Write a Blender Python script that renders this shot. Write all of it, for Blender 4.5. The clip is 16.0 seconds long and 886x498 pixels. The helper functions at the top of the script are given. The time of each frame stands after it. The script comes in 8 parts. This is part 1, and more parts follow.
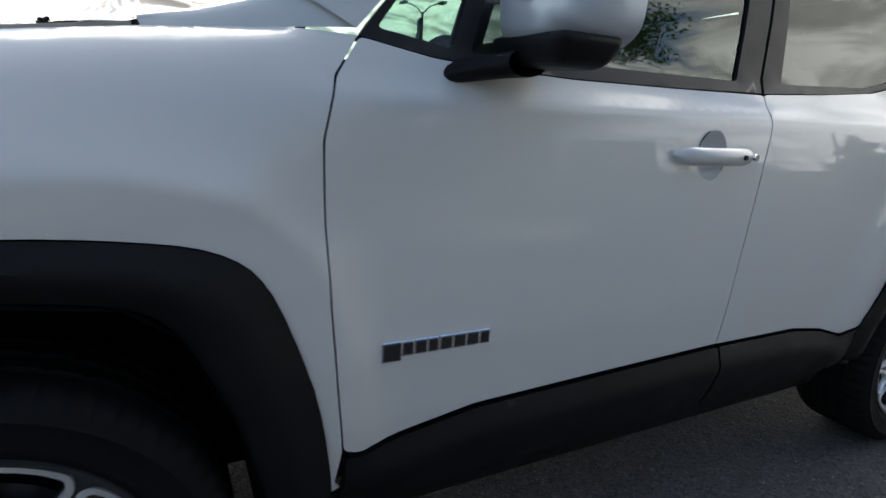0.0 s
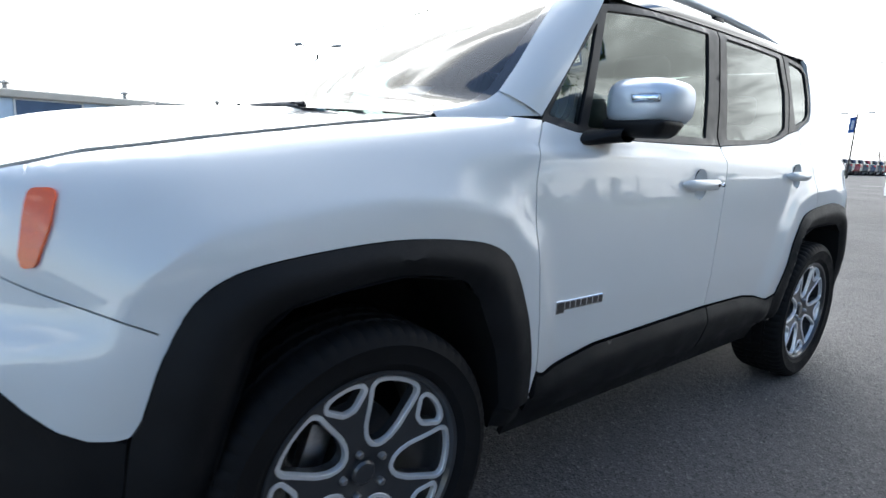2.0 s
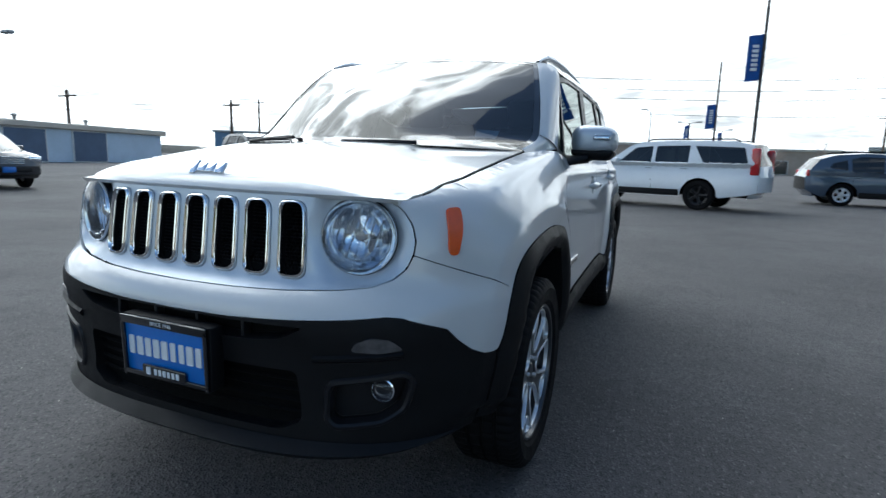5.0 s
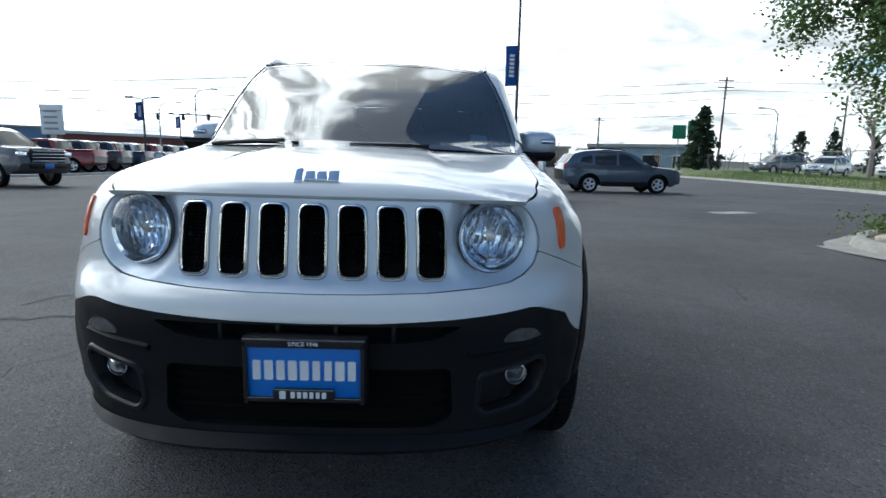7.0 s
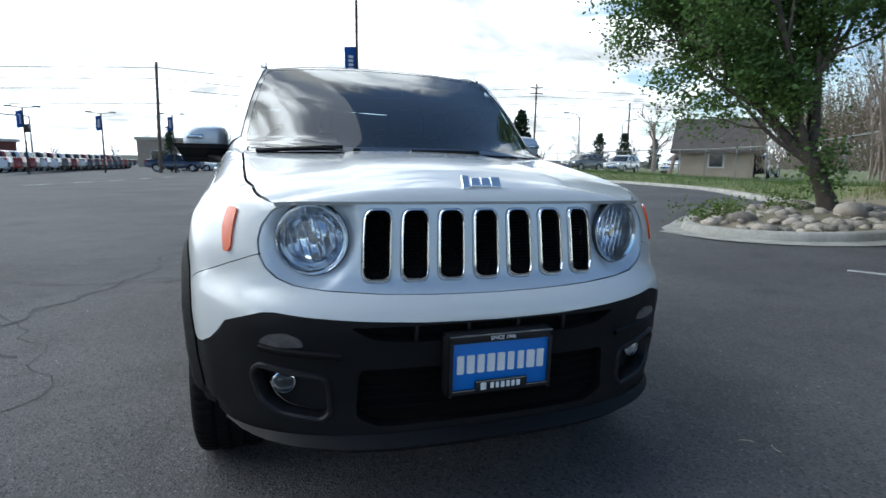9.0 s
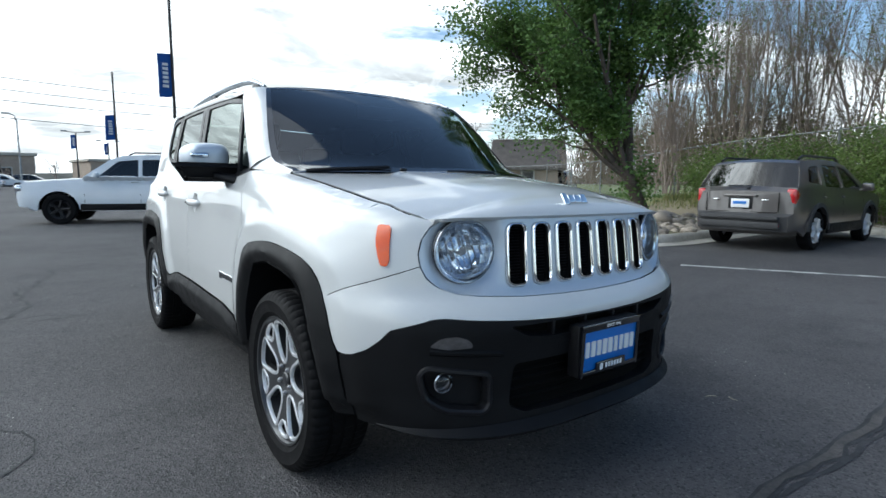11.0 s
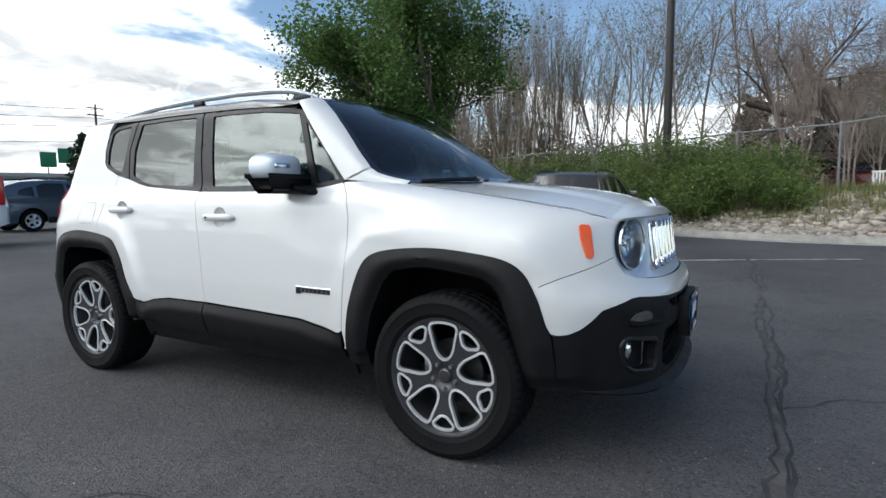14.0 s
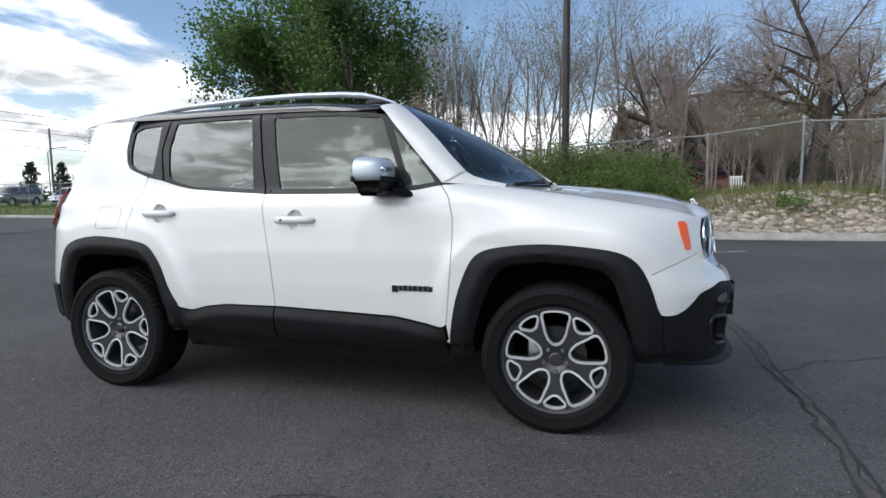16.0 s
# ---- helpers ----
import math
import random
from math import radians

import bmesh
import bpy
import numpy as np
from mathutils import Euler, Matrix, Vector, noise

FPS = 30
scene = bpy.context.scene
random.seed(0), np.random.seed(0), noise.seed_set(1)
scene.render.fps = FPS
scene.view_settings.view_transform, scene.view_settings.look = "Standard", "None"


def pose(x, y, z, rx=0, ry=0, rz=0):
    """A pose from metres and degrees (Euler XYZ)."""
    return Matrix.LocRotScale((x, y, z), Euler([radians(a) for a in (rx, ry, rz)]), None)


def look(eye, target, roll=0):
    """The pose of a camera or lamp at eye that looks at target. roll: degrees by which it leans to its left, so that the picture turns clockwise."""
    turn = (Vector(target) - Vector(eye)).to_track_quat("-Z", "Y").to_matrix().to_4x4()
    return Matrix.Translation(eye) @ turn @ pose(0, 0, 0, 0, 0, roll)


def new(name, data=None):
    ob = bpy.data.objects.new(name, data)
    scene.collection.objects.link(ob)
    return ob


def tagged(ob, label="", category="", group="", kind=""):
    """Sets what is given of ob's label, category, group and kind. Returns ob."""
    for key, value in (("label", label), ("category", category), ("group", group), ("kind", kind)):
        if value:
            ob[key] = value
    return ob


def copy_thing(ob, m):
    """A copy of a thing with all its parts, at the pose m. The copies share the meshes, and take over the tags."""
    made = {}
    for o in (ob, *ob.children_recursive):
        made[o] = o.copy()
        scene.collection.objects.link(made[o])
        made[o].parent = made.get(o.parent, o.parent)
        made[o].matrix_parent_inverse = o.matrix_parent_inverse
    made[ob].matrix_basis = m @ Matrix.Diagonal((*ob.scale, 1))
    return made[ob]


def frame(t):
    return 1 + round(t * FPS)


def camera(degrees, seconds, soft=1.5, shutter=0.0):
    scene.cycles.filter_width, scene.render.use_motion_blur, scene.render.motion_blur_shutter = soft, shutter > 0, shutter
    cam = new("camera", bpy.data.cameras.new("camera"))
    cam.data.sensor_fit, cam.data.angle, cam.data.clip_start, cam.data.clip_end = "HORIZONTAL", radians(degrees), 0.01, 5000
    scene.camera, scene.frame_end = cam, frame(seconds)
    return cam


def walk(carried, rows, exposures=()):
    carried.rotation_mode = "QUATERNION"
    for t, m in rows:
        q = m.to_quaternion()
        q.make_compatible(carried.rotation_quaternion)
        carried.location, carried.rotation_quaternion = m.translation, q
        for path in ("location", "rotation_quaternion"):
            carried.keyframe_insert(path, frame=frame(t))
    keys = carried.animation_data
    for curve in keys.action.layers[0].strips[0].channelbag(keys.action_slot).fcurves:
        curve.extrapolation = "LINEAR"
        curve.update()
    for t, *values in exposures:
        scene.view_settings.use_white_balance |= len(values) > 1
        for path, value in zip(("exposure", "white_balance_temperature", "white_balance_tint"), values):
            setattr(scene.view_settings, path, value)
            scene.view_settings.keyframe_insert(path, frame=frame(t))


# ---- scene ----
cam = camera(77.81, 16.0, soft=1.5, shutter=0.3)
PATH = [  # seconds, place, turn
    (0, 1.688, 0.280, 1.066, 75.13, -3.28, 63.54),
    (0.5, 1.755, 0.093, 1.070, 76.92, -2.77, 60.98),
    (1, 1.797, -0.108, 1.078, 77.88, -3.06, 57.85),
    (1.5, 1.825, -0.330, 1.070, 78.95, -3.00, 54.67),
    (2, 1.840, -0.587, 1.079, 79.41, -2.71, 51.86),
    (2.5, 1.800, -0.825, 1.066, 79.65, -2.66, 49.08),
    (3, 1.735, -1.073, 1.076, 79.82, -2.54, 45.49),
    (3.5, 1.667, -1.309, 1.082, 80.06, -2.32, 40.92),
    (4, 1.578, -1.563, 1.104, 80.37, -1.98, 35.24),
    (4.5, 1.463, -1.782, 1.112, 80.60, -1.75, 29.36),
    (5, 1.287, -1.953, 1.112, 80.76, -1.61, 22.51),
    (5.5, 1.071, -2.082, 1.109, 80.86, -1.52, 15.43),
    (6, 0.833, -2.174, 1.105, 80.91, -1.42, 8.89),
    (6.5, 0.592, -2.234, 1.106, 80.93, -1.27, 3.65),
    (7, 0.352, -2.282, 1.120, 80.87, -1.13, -0.71),
    (7.5, 0.120, -2.327, 1.114, 80.93, -0.91, -5.02),
    (8, -0.129, -2.351, 1.129, 81.05, -0.72, -9.25),
    (8.5, -0.386, -2.316, 1.112, 81.12, -0.59, -13.59),
    (9, -0.640, -2.281, 1.127, 81.18, -0.51, -18.36),
    (9.5, -0.894, -2.243, 1.127, 81.40, -0.44, -23.01),
    (10, -1.143, -2.194, 1.130, 81.84, -0.40, -27.75),
    (10.5, -1.384, -2.128, 1.133, 82.40, -0.36, -32.47),
    (11, -1.614, -2.037, 1.134, 82.95, -0.28, -37.01),
    (11.5, -1.830, -1.913, 1.130, 83.37, -0.12, -41.26),
    (12, -2.051, -1.791, 1.139, 83.78, 0.11, -45.30),
    (12.5, -2.245, -1.628, 1.118, 84.01, 0.31, -49.37),
    (13, -2.440, -1.441, 1.126, 84.02, 0.38, -53.60),
    (13.5, -2.627, -1.268, 1.116, 84.06, 0.48, -57.58),
    (14, -2.813, -1.086, 1.122, 84.17, 0.54, -61.05),
    (14.5, -2.960, -0.887, 1.107, 84.25, 0.63, -64.38),
    (15, -3.104, -0.645, 1.122, 84.10, 0.64, -67.82),
    (15.5, -3.251, -0.428, 1.122, 84.16, 0.61, -70.93),
    (16, -3.397, -0.207, 1.127, 84.37, 0.64, -73.68),
]
EXPOSURES = [  # seconds, stops, kelvin, tint
    (0.0, 0.50, 6900, 7), (0.2, 0.80, 6900, 7), (0.5, 1.38, 6850, 7), (0.8, 1.47, 6750, 7), (1.2, 1.40, 6650, 6.5), (2.0, 1.12, 6400, 6),
    (3.0, 0.63, 6100, 4), (3.5, 0.40, 6000, 3), (4.2, 0.22, 5950, 2), (6.3, 0.0, 5950, 2), (9.2, 0.05, 5950, 2.5), (11.3, 0.04, 6000, 2), (13.0, 0.0, 6100, 3),
    (14.0, -0.05, 6250, 6), (16.0, -0.08, 6300, 8.5)]
walk(cam, [(r[0], pose(*r[1:])) for r in PATH], EXPOSURES)

# ---- daylight: broken cloud, sun veiled behind the driver-side rear of the lot ----
SUN_AZ, SUN_EL = radians(142.0), radians(46.0)   # azimuth counted from +x towards +y
SUN_DIR = Vector((math.cos(SUN_AZ) * math.cos(SUN_EL), math.sin(SUN_AZ) * math.cos(SUN_EL), math.sin(SUN_EL)))
world = bpy.data.worlds.new("sky")
scene.world = world
world.use_nodes = True


def build_sky():
    nt = world.node_tree
    nt.nodes.clear()
    N, L = nt.nodes.new, nt.links.new
    out, bg = N("ShaderNodeOutputWorld"), N("ShaderNodeBackground")
    sky = N("ShaderNodeTexSky")
    sky.sky_type, sky.sun_disc = "NISHITA", False
    sky.sun_elevation, sky.sun_rotation = SUN_EL, math.pi / 2 - SUN_AZ
    sky.air_density, sky.dust_density, sky.ozone_density = 1.0, 0.6, 1.5
    tc = N("ShaderNodeTexCoord")
    sep = N("ShaderNodeSeparateXYZ")
    L(tc.outputs["Generated"], sep.inputs[0])

    def mathn(op, a, b=None, clamp=False):
        n = N("ShaderNodeMath")
        n.operation, n.use_clamp = op, clamp
        for i, v in enumerate((a, b)):
            if v is None:
                continue
            if isinstance(v, (int, float)):
                n.inputs[i].default_value = v
            else:
                L(v, n.inputs[i])
        return n.outputs[0]
    zz = mathn("ADD", mathn("MAXIMUM", sep.outputs[2], 0.0), 0.16)
    flat = N("ShaderNodeCombineXYZ")
    L(mathn("DIVIDE", sep.outputs[0], zz), flat.inputs[0])
    L(mathn("DIVIDE", sep.outputs[1], zz), flat.inputs[1])
    big = N("ShaderNodeTexNoise")
    big.inputs["Scale"].default_value, big.inputs["Detail"].default_value = 0.85, 9.0
    big.inputs["Roughness"].default_value, big.inputs["Distortion"].default_value = 0.56, 0.35
    shift = N("ShaderNodeMapping")
    shift.inputs["Location"].default_value = (3.3, 1.9, 0.4)
    L(flat.outputs[0], shift.inputs[0])
    L(shift.outputs[0], big.inputs["Vector"])
    dark = N("ShaderNodeTexNoise")
    dark.inputs["Scale"].default_value, dark.inputs["Detail"].default_value = 1.9, 9.0
    dark.inputs["Distortion"].default_value = 0.5
    L(flat.outputs[0], dark.inputs["Vector"])
    # nearness to the veiled sun
    dot = N("ShaderNodeVectorMath")
    dot.operation = "DOT_PRODUCT"
    L(tc.outputs["Generated"], dot.inputs[0])
    dot.inputs[1].default_value = SUN_DIR
    near = mathn("MULTIPLY", mathn("ADD", dot.outputs["Value"], 1.0), 0.5, True)
    cover = mathn("ADD", big.outputs[0], mathn("MINIMUM", mathn("MAXIMUM", mathn("MULTIPLY", mathn("SUBTRACT", near, 0.86), 1.5), -0.03), 0.2))
    # a bank of cloud over the far side of the lot
    lean = mathn("ADD", mathn("MULTIPLY", sep.outputs[0], -0.45), mathn("MULTIPLY", sep.outputs[1], 0.62), True)
    cover = mathn("ADD", cover, mathn("MULTIPLY", mathn("MULTIPLY", lean, mathn("SUBTRACT", 1.05, sep.outputs[2], True)), 0.62))
    cover = mathn("ADD", cover, mathn("MULTIPLY", mathn("MINIMUM", sep.outputs[1], 0.0), 0.10))
    # broken up overhead and on the side away from the sun
    high = N("ShaderNodeMapRange")
    high.interpolation_type = "SMOOTHSTEP"
    high.inputs[1].default_value, high.inputs[2].default_value = 0.36, 0.72
    L(sep.outputs[2], high.inputs[0])
    cover = mathn("SUBTRACT", cover, mathn("MULTIPLY", high.outputs[0], 0.07))
    away = mathn("MAXIMUM", mathn("SUBTRACT", mathn("MULTIPLY", sep.outputs[0], 1.0), mathn("MULTIPLY", mathn("MAXIMUM", sep.outputs[1], 0.0), 0.9)), 0.0)
    cover = mathn("SUBTRACT", cover, mathn("MULTIPLY", away, 0.035))
    # heaped white cloud low on that side
    low = mathn("MAXIMUM", mathn("SUBTRACT", 0.34, sep.outputs[2]), 0.0)
    cover = mathn("ADD", cover, mathn("MULTIPLY", mathn("MULTIPLY", low, away), 0.42))
    ramp = N("ShaderNodeMapRange")
    ramp.interpolation_type = "SMOOTHSTEP"
    ramp.inputs[1].default_value, ramp.inputs[2].default_value = 0.45, 0.53
    L(cover, ramp.inputs[0])
    haze = N("ShaderNodeMapRange")
    haze.inputs[1].default_value, haze.inputs[2].default_value = 0.02, 0.20
    haze.inputs[3].default_value, haze.inputs[4].default_value = 0.45, 0.0
    L(sep.outputs[2], haze.inputs[0])
    mask = mathn("MAXIMUM", ramp.outputs[0], haze.outputs[0])
    glow = mathn("ADD", mathn("ADD", 1.15, mathn("MULTIPLY", mathn("SUBTRACT", 1.0, near), 0.55)), mathn("MULTIPLY", mathn("POWER", near, 9.0), 4.0))
    shade = N("ShaderNodeMapRange")
    shade.inputs[1].default_value, shade.inputs[2].default_value = 0.40, 0.66
    shade.inputs[3].default_value, shade.inputs[4].default_value = 1.2, 0.56
    L(dark.outputs[0], shade.inputs[0])
    # clouds show more relief overhead and towards the sun
    relief = mathn("ADD", 0.25, mathn("MULTIPLY", mathn("ADD", high.outputs[0], mathn("MULTIPLY", mathn("MAXIMUM", mathn("MULTIPLY", sep.outputs[0], -1.0), 0.0), 0.6)), 0.9), True)
    deep = N("ShaderNodeMapRange")
    deep.interpolation_type = "SMOOTHSTEP"
    deep.inputs[1].default_value, deep.inputs[2].default_value = 0.43, 0.57
    deep.inputs[3].default_value, deep.inputs[4].default_value = 1.5, 0.30
    fine = N("ShaderNodeTexNoise")
    fine.inputs["Scale"].default_value, fine.inputs["Detail"].default_value = 4.2, 9.0
    fine.inputs["Roughness"].default_value, fine.inputs["Distortion"].default_value = 0.58, 0.9
    L(shift.outputs[0], fine.inputs["Vector"])
    L(mathn("ADD", mathn("MULTIPLY", fine.outputs[0], 0.65), mathn("MULTIPLY", dark.outputs[0], 0.35)), deep.inputs[0])
    lum = mathn("MULTIPLY", glow, mathn("ADD", mathn("MULTIPLY", shade.outputs[0], mathn("SUBTRACT", 1.0, relief)), mathn("MULTIPLY", deep.outputs[0], relief)))
    cloud = N("ShaderNodeCombineColor")
    L(mathn("MULTIPLY", lum, 1.0), cloud.inputs[0])
    L(lum, cloud.inputs[1])
    L(mathn("MULTIPLY", lum, 1.02), cloud.inputs[2])
    tone = N("ShaderNodeMixRGB")
    tone.blend_type = "MULTIPLY"
    tone.inputs[0].default_value = 1.0
    tone.inputs[2].default_value = (SKY, SKY, SKY, 1)
    L(sky.outputs[0], tone.inputs[1])
    mix = N("ShaderNodeMixRGB")
    L(mask, mix.inputs[0])
    L(tone.outputs[0], mix.inputs[1])
    L(cloud.outputs[0], mix.inputs[2])
    L(mix.outputs[0], bg.inputs[0])
    bg.inputs[1].default_value = 1.0
    L(bg.outputs[0], out.inputs[0])


SKY = 0.165
build_sky()
sun = new("sun", bpy.data.lights.new("sun", "SUN"))
sun.data.energy, sun.data.angle, sun.data.color = 0.7, radians(75), (1.0, 0.95, 0.88)
sun.matrix_world = look(SUN_DIR * 50, (0, 0, 0))

# ---- materials ----


def material(name, color, rough=0.5, metal=0.0, coat=0.0, coat_rough=0.03, spec=0.5, var=0.0, scale=8.0, bump=0.0, bump_scale=60.0,
             color2=None, transmission=0.0, ior=1.45, alpha=1.0, emission=None, object_random=0.0, flake=0.0, rough_var=0.0, island=0.0):
    m = bpy.data.materials.new(name)
    m.use_nodes = True
    nt = m.node_tree
    N, L = nt.nodes.new, nt.links.new
    b = nt.nodes["Principled BSDF"]
    b.inputs["Roughness"].default_value, b.inputs["Metallic"].default_value = rough, metal
    b.inputs["Coat Weight"].default_value, b.inputs["Coat Roughness"].default_value = coat, coat_rough
    b.inputs["Specular IOR Level"].default_value, b.inputs["IOR"].default_value = spec, ior
    b.inputs["Transmission Weight"].default_value, b.inputs["Alpha"].default_value = transmission, alpha
    c = (*color, 1)
    b.inputs["Base Color"].default_value = c
    tc = None
    if var or bump or rough_var:
        tc = N("ShaderNodeTexCoord")
    last = None
    if var or color2:
        n1, n2 = N("ShaderNodeTexNoise"), N("ShaderNodeTexNoise")
        n1.inputs["Scale"].default_value, n1.inputs["Detail"].default_value = scale, 6
        n2.inputs["Scale"].default_value, n2.inputs["Detail"].default_value = scale * 7.3, 4
        tc = tc or N("ShaderNodeTexCoord")
        L(tc.outputs["Object"], n1.inputs["Vector"])
        L(tc.outputs["Object"], n2.inputs["Vector"])
        add = N("ShaderNodeMath")
        add.operation = "MULTIPLY_ADD"
        add.inputs[1].default_value, add.inputs[2].default_value = 0.4, 0.0
        L(n2.outputs[0], add.inputs[0])
        L(n1.outputs[0], add.inputs[2])
        r = N("ShaderNodeMapRange")
        r.inputs[1].default_value, r.inputs[2].default_value = 0.5, 0.9
        L(add.outputs[0], r.inputs[0])
        mx = N("ShaderNodeMixRGB")
        L(r.outputs[0], mx.inputs[0])
        c2 = (*color2, 1) if color2 else (*(min(1, v * (1 + var)) for v in color), 1)
        c1 = c if color2 else (*(v * (1 - var) for v in color), 1)
        mx.inputs[1].default_value, mx.inputs[2].default_value = c1, c2
        last = mx.outputs[0]
    for amount, source in ((object_random, "o"), (island, "i")):
        if not amount:
            continue
        src = N("ShaderNodeObjectInfo").outputs["Random"] if source == "o" else N("ShaderNodeNewGeometry").outputs["Random Per Island"]
        mr = N("ShaderNodeMapRange")
        mr.inputs[3].default_value, mr.inputs[4].default_value = 1 - amount, 1 + amount
        L(src, mr.inputs[0])
        mul = N("ShaderNodeMixRGB")
        mul.blend_type, mul.inputs[0].default_value = "MULTIPLY", 1.0
        if last:
            L(last, mul.inputs[1])
        else:
            mul.inputs[1].default_value = c
        cc = N("ShaderNodeCombineColor")
        for i in range(3):
            L(mr.outputs[0], cc.inputs[i])
        L(cc.outputs[0], mul.inputs[2])
        last = mul.outputs[0]
    if last:
        L(last, b.inputs["Base Color"])
    if rough_var:
        nr = N("ShaderNodeTexNoise")
        nr.inputs["Scale"].default_value, nr.inputs["Detail"].default_value = scale * 2, 5
        L(tc.outputs["Object"], nr.inputs["Vector"])
        rr = N("ShaderNodeMapRange")
        rr.inputs[1].default_value, rr.inputs[2].default_value = 0.3, 0.7
        rr.inputs[3].default_value, rr.inputs[4].default_value = max(0, rough - rough_var), min(1, rough + rough_var)
        L(nr.outputs[0], rr.inputs[0])
        L(rr.outputs[0], b.inputs["Roughness"])
    if bump:
        nb = N("ShaderNodeTexNoise")
        nb.inputs["Scale"].default_value, nb.inputs["Detail"].default_value = bump_scale, 6
        L(tc.outputs["Object"], nb.inputs["Vector"])
        bp = N("ShaderNodeBump")
        bp.inputs["Strength"].default_value, bp.inputs["Distance"].default_value = bump, 0.02
        L(nb.outputs[0], bp.inputs["Height"])
        L(bp.outputs[0], b.inputs["Normal"])
    if emission:
        b.inputs["Emission Color"].default_value, b.inputs["Emission Strength"].default_value = (*color, 1), emission
    return m


WHITE = material("pearl_white_paint", (0.575, 0.582, 0.578), 0.34, 0.0, 1.0, 0.015, ior=1.55, var=0.012, scale=1.5, rough_var=0.04)
SILVER = material("satin_silver_paint", (0.52, 0.57, 0.63), 0.40, 0.45, 0.35, 0.08, var=0.02, scale=3)
PLASTIC = material("black_textured_plastic", (0.0070, 0.0072, 0.0082), 0.52, 0, spec=0.20, var=0.15, scale=6, bump=0.12, bump_scale=420, rough_var=0.08)
GLOSSBLACK = material("gloss_black", (0.008, 0.009, 0.012), 0.08, 0, 1.0, 0.02, var=0.05, scale=4)
TRIM = material("black_trim", (0.012, 0.012, 0.014), 0.38, 0, spec=0.3, var=0.1, scale=9, rough_var=0.08)
VOID = material("dark_void", (0.004, 0.004, 0.004), 0.9, 0, spec=0.1, var=0.2, scale=5)
CHROME = material("chrome", (0.86, 0.87, 0.88), 0.06, 1.0, var=0.02, scale=20)
RUBBER = material("tyre_rubber", (0.0065, 0.0065, 0.0072), 0.7, 0, spec=0.12, var=0.25, scale=7, bump=0.08, bump_scale=300, rough_var=0.1)
RIMDARK = material("dark_grey_wheel_paint", (0.050, 0.051, 0.055), 0.30, 0.5, 0.4, 0.1, var=0.1, scale=8)
RIMCUT = material("machined_alloy", (0.72, 0.73, 0.75), 0.36, 0.65, var=0.05, scale=60)
STEEL = material("brushed_steel", (0.35, 0.35, 0.36), 0.4, 1.0, var=0.2, scale=30)


def glass(name, tint, ior=1.55, rough=0.0, sheen=(1, 1, 1)):
    """Thin glass: see-through with a tint, mirrored more at glancing angles."""
    m = bpy.data.materials.new(name)
    m.use_nodes = True
    nt = m.node_tree
    nt.nodes.clear()
    N, L = nt.nodes.new, nt.links.new
    out, mix, tr, gl, fr = N("ShaderNodeOutputMaterial"), N("ShaderNodeMixShader"), N("ShaderNodeBsdfTransparent"), N("ShaderNodeBsdfGlossy"), N("ShaderNodeFresnel")
    tr.inputs[0].default_value = (*tint, 1)
    gl.inputs["Roughness"].default_value = rough
    gl.inputs["Color"].default_value = (*sheen, 1)
    fr.inputs[0].default_value = ior
    L(fr.outputs[0], mix.inputs[0])
    L(tr.outputs[0], mix.inputs[1])
    L(gl.outputs[0], mix.inputs[2])
    L(mix.outputs[0], out.inputs[0])
    return m


GLASSDARK = glass("privacy_glass", (0.10, 0.115, 0.115), 1.78, sheen=(.95, 1, .98))
GLASSFAR = glass("parked_car_glass", (0.06, 0.07, 0.075), 1.6)
GLASSTINT = glass("tinted_glass", (0.33, 0.44, 0.385), 1.85, sheen=(.93, 1, .96))
GLASSSHIELD = glass("windshield_glass", (0.38, 0.52, 0.60), 1.7)
LENS = glass("clear_lens", (0.90, 0.94, 0.97), 1.45)
REFLECT = material("lamp_reflector", (0.78, 0.81, 0.86), 0.06, 0.9, var=0.04, scale=30, bump=0.05, bump_scale=30)
AMBER = material("amber_lens", (0.74, 0.090, 0.007), 0.22, 0.0, 0.7, 0.04, var=0.06, scale=60, bump=0.1, bump_scale=240)
REDLENS = material("red_lens", (0.42, 0.012, 0.015), 0.15, 0.0, 0.8, 0.04, var=0.1, scale=30)
SMOKE = material("smoked_lens", (0.09, 0.085, 0.085), 0.16, 0.1, 0.6, 0.05, var=0.25, scale=40)
BLUE = material("blue_enamel", (0.015, 0.16, 0.55), 0.35, 0, 0.4, 0.1, var=0.06, scale=10)
PLATEWHITE = material("white_print", (0.74, 0.75, 0.76), 0.5, 0, var=0.04, scale=30)
FABRIC = material("dark_seat_cloth", (0.018, 0.018, 0.02), 0.85, 0, var=0.3, scale=30, bump=0.02, bump_scale=200)
PAPER = material("paper", (0.75, 0.75, 0.73), 0.7, 0, var=0.04, scale=20)

# ---- mesh helpers ----


def finish(bm, name, mats, smooth=35.0):
    bm.normal_update()
    for fc in bm.faces:
        fc.smooth = smooth > 0
    if smooth > 0:
        lim = radians(smooth)
        for e in bm.edges:
            if len(e.link_faces) == 2 and e.calc_face_angle(0) > lim:
                e.smooth = False
    me = bpy.data.meshes.new(name)
    bm.to_mesh(me)
    bm.free()
    for mt in (mats if isinstance(mats, (list, tuple)) else [mats]):
        me.materials.append(mt)
    return me


def part(name, bm, material, parent=None, label="", smooth=35.0):
    ob = new(name, finish(bm, name, material, smooth))
    ob.parent = parent
    if label:
        tagged(ob, label)
    return ob


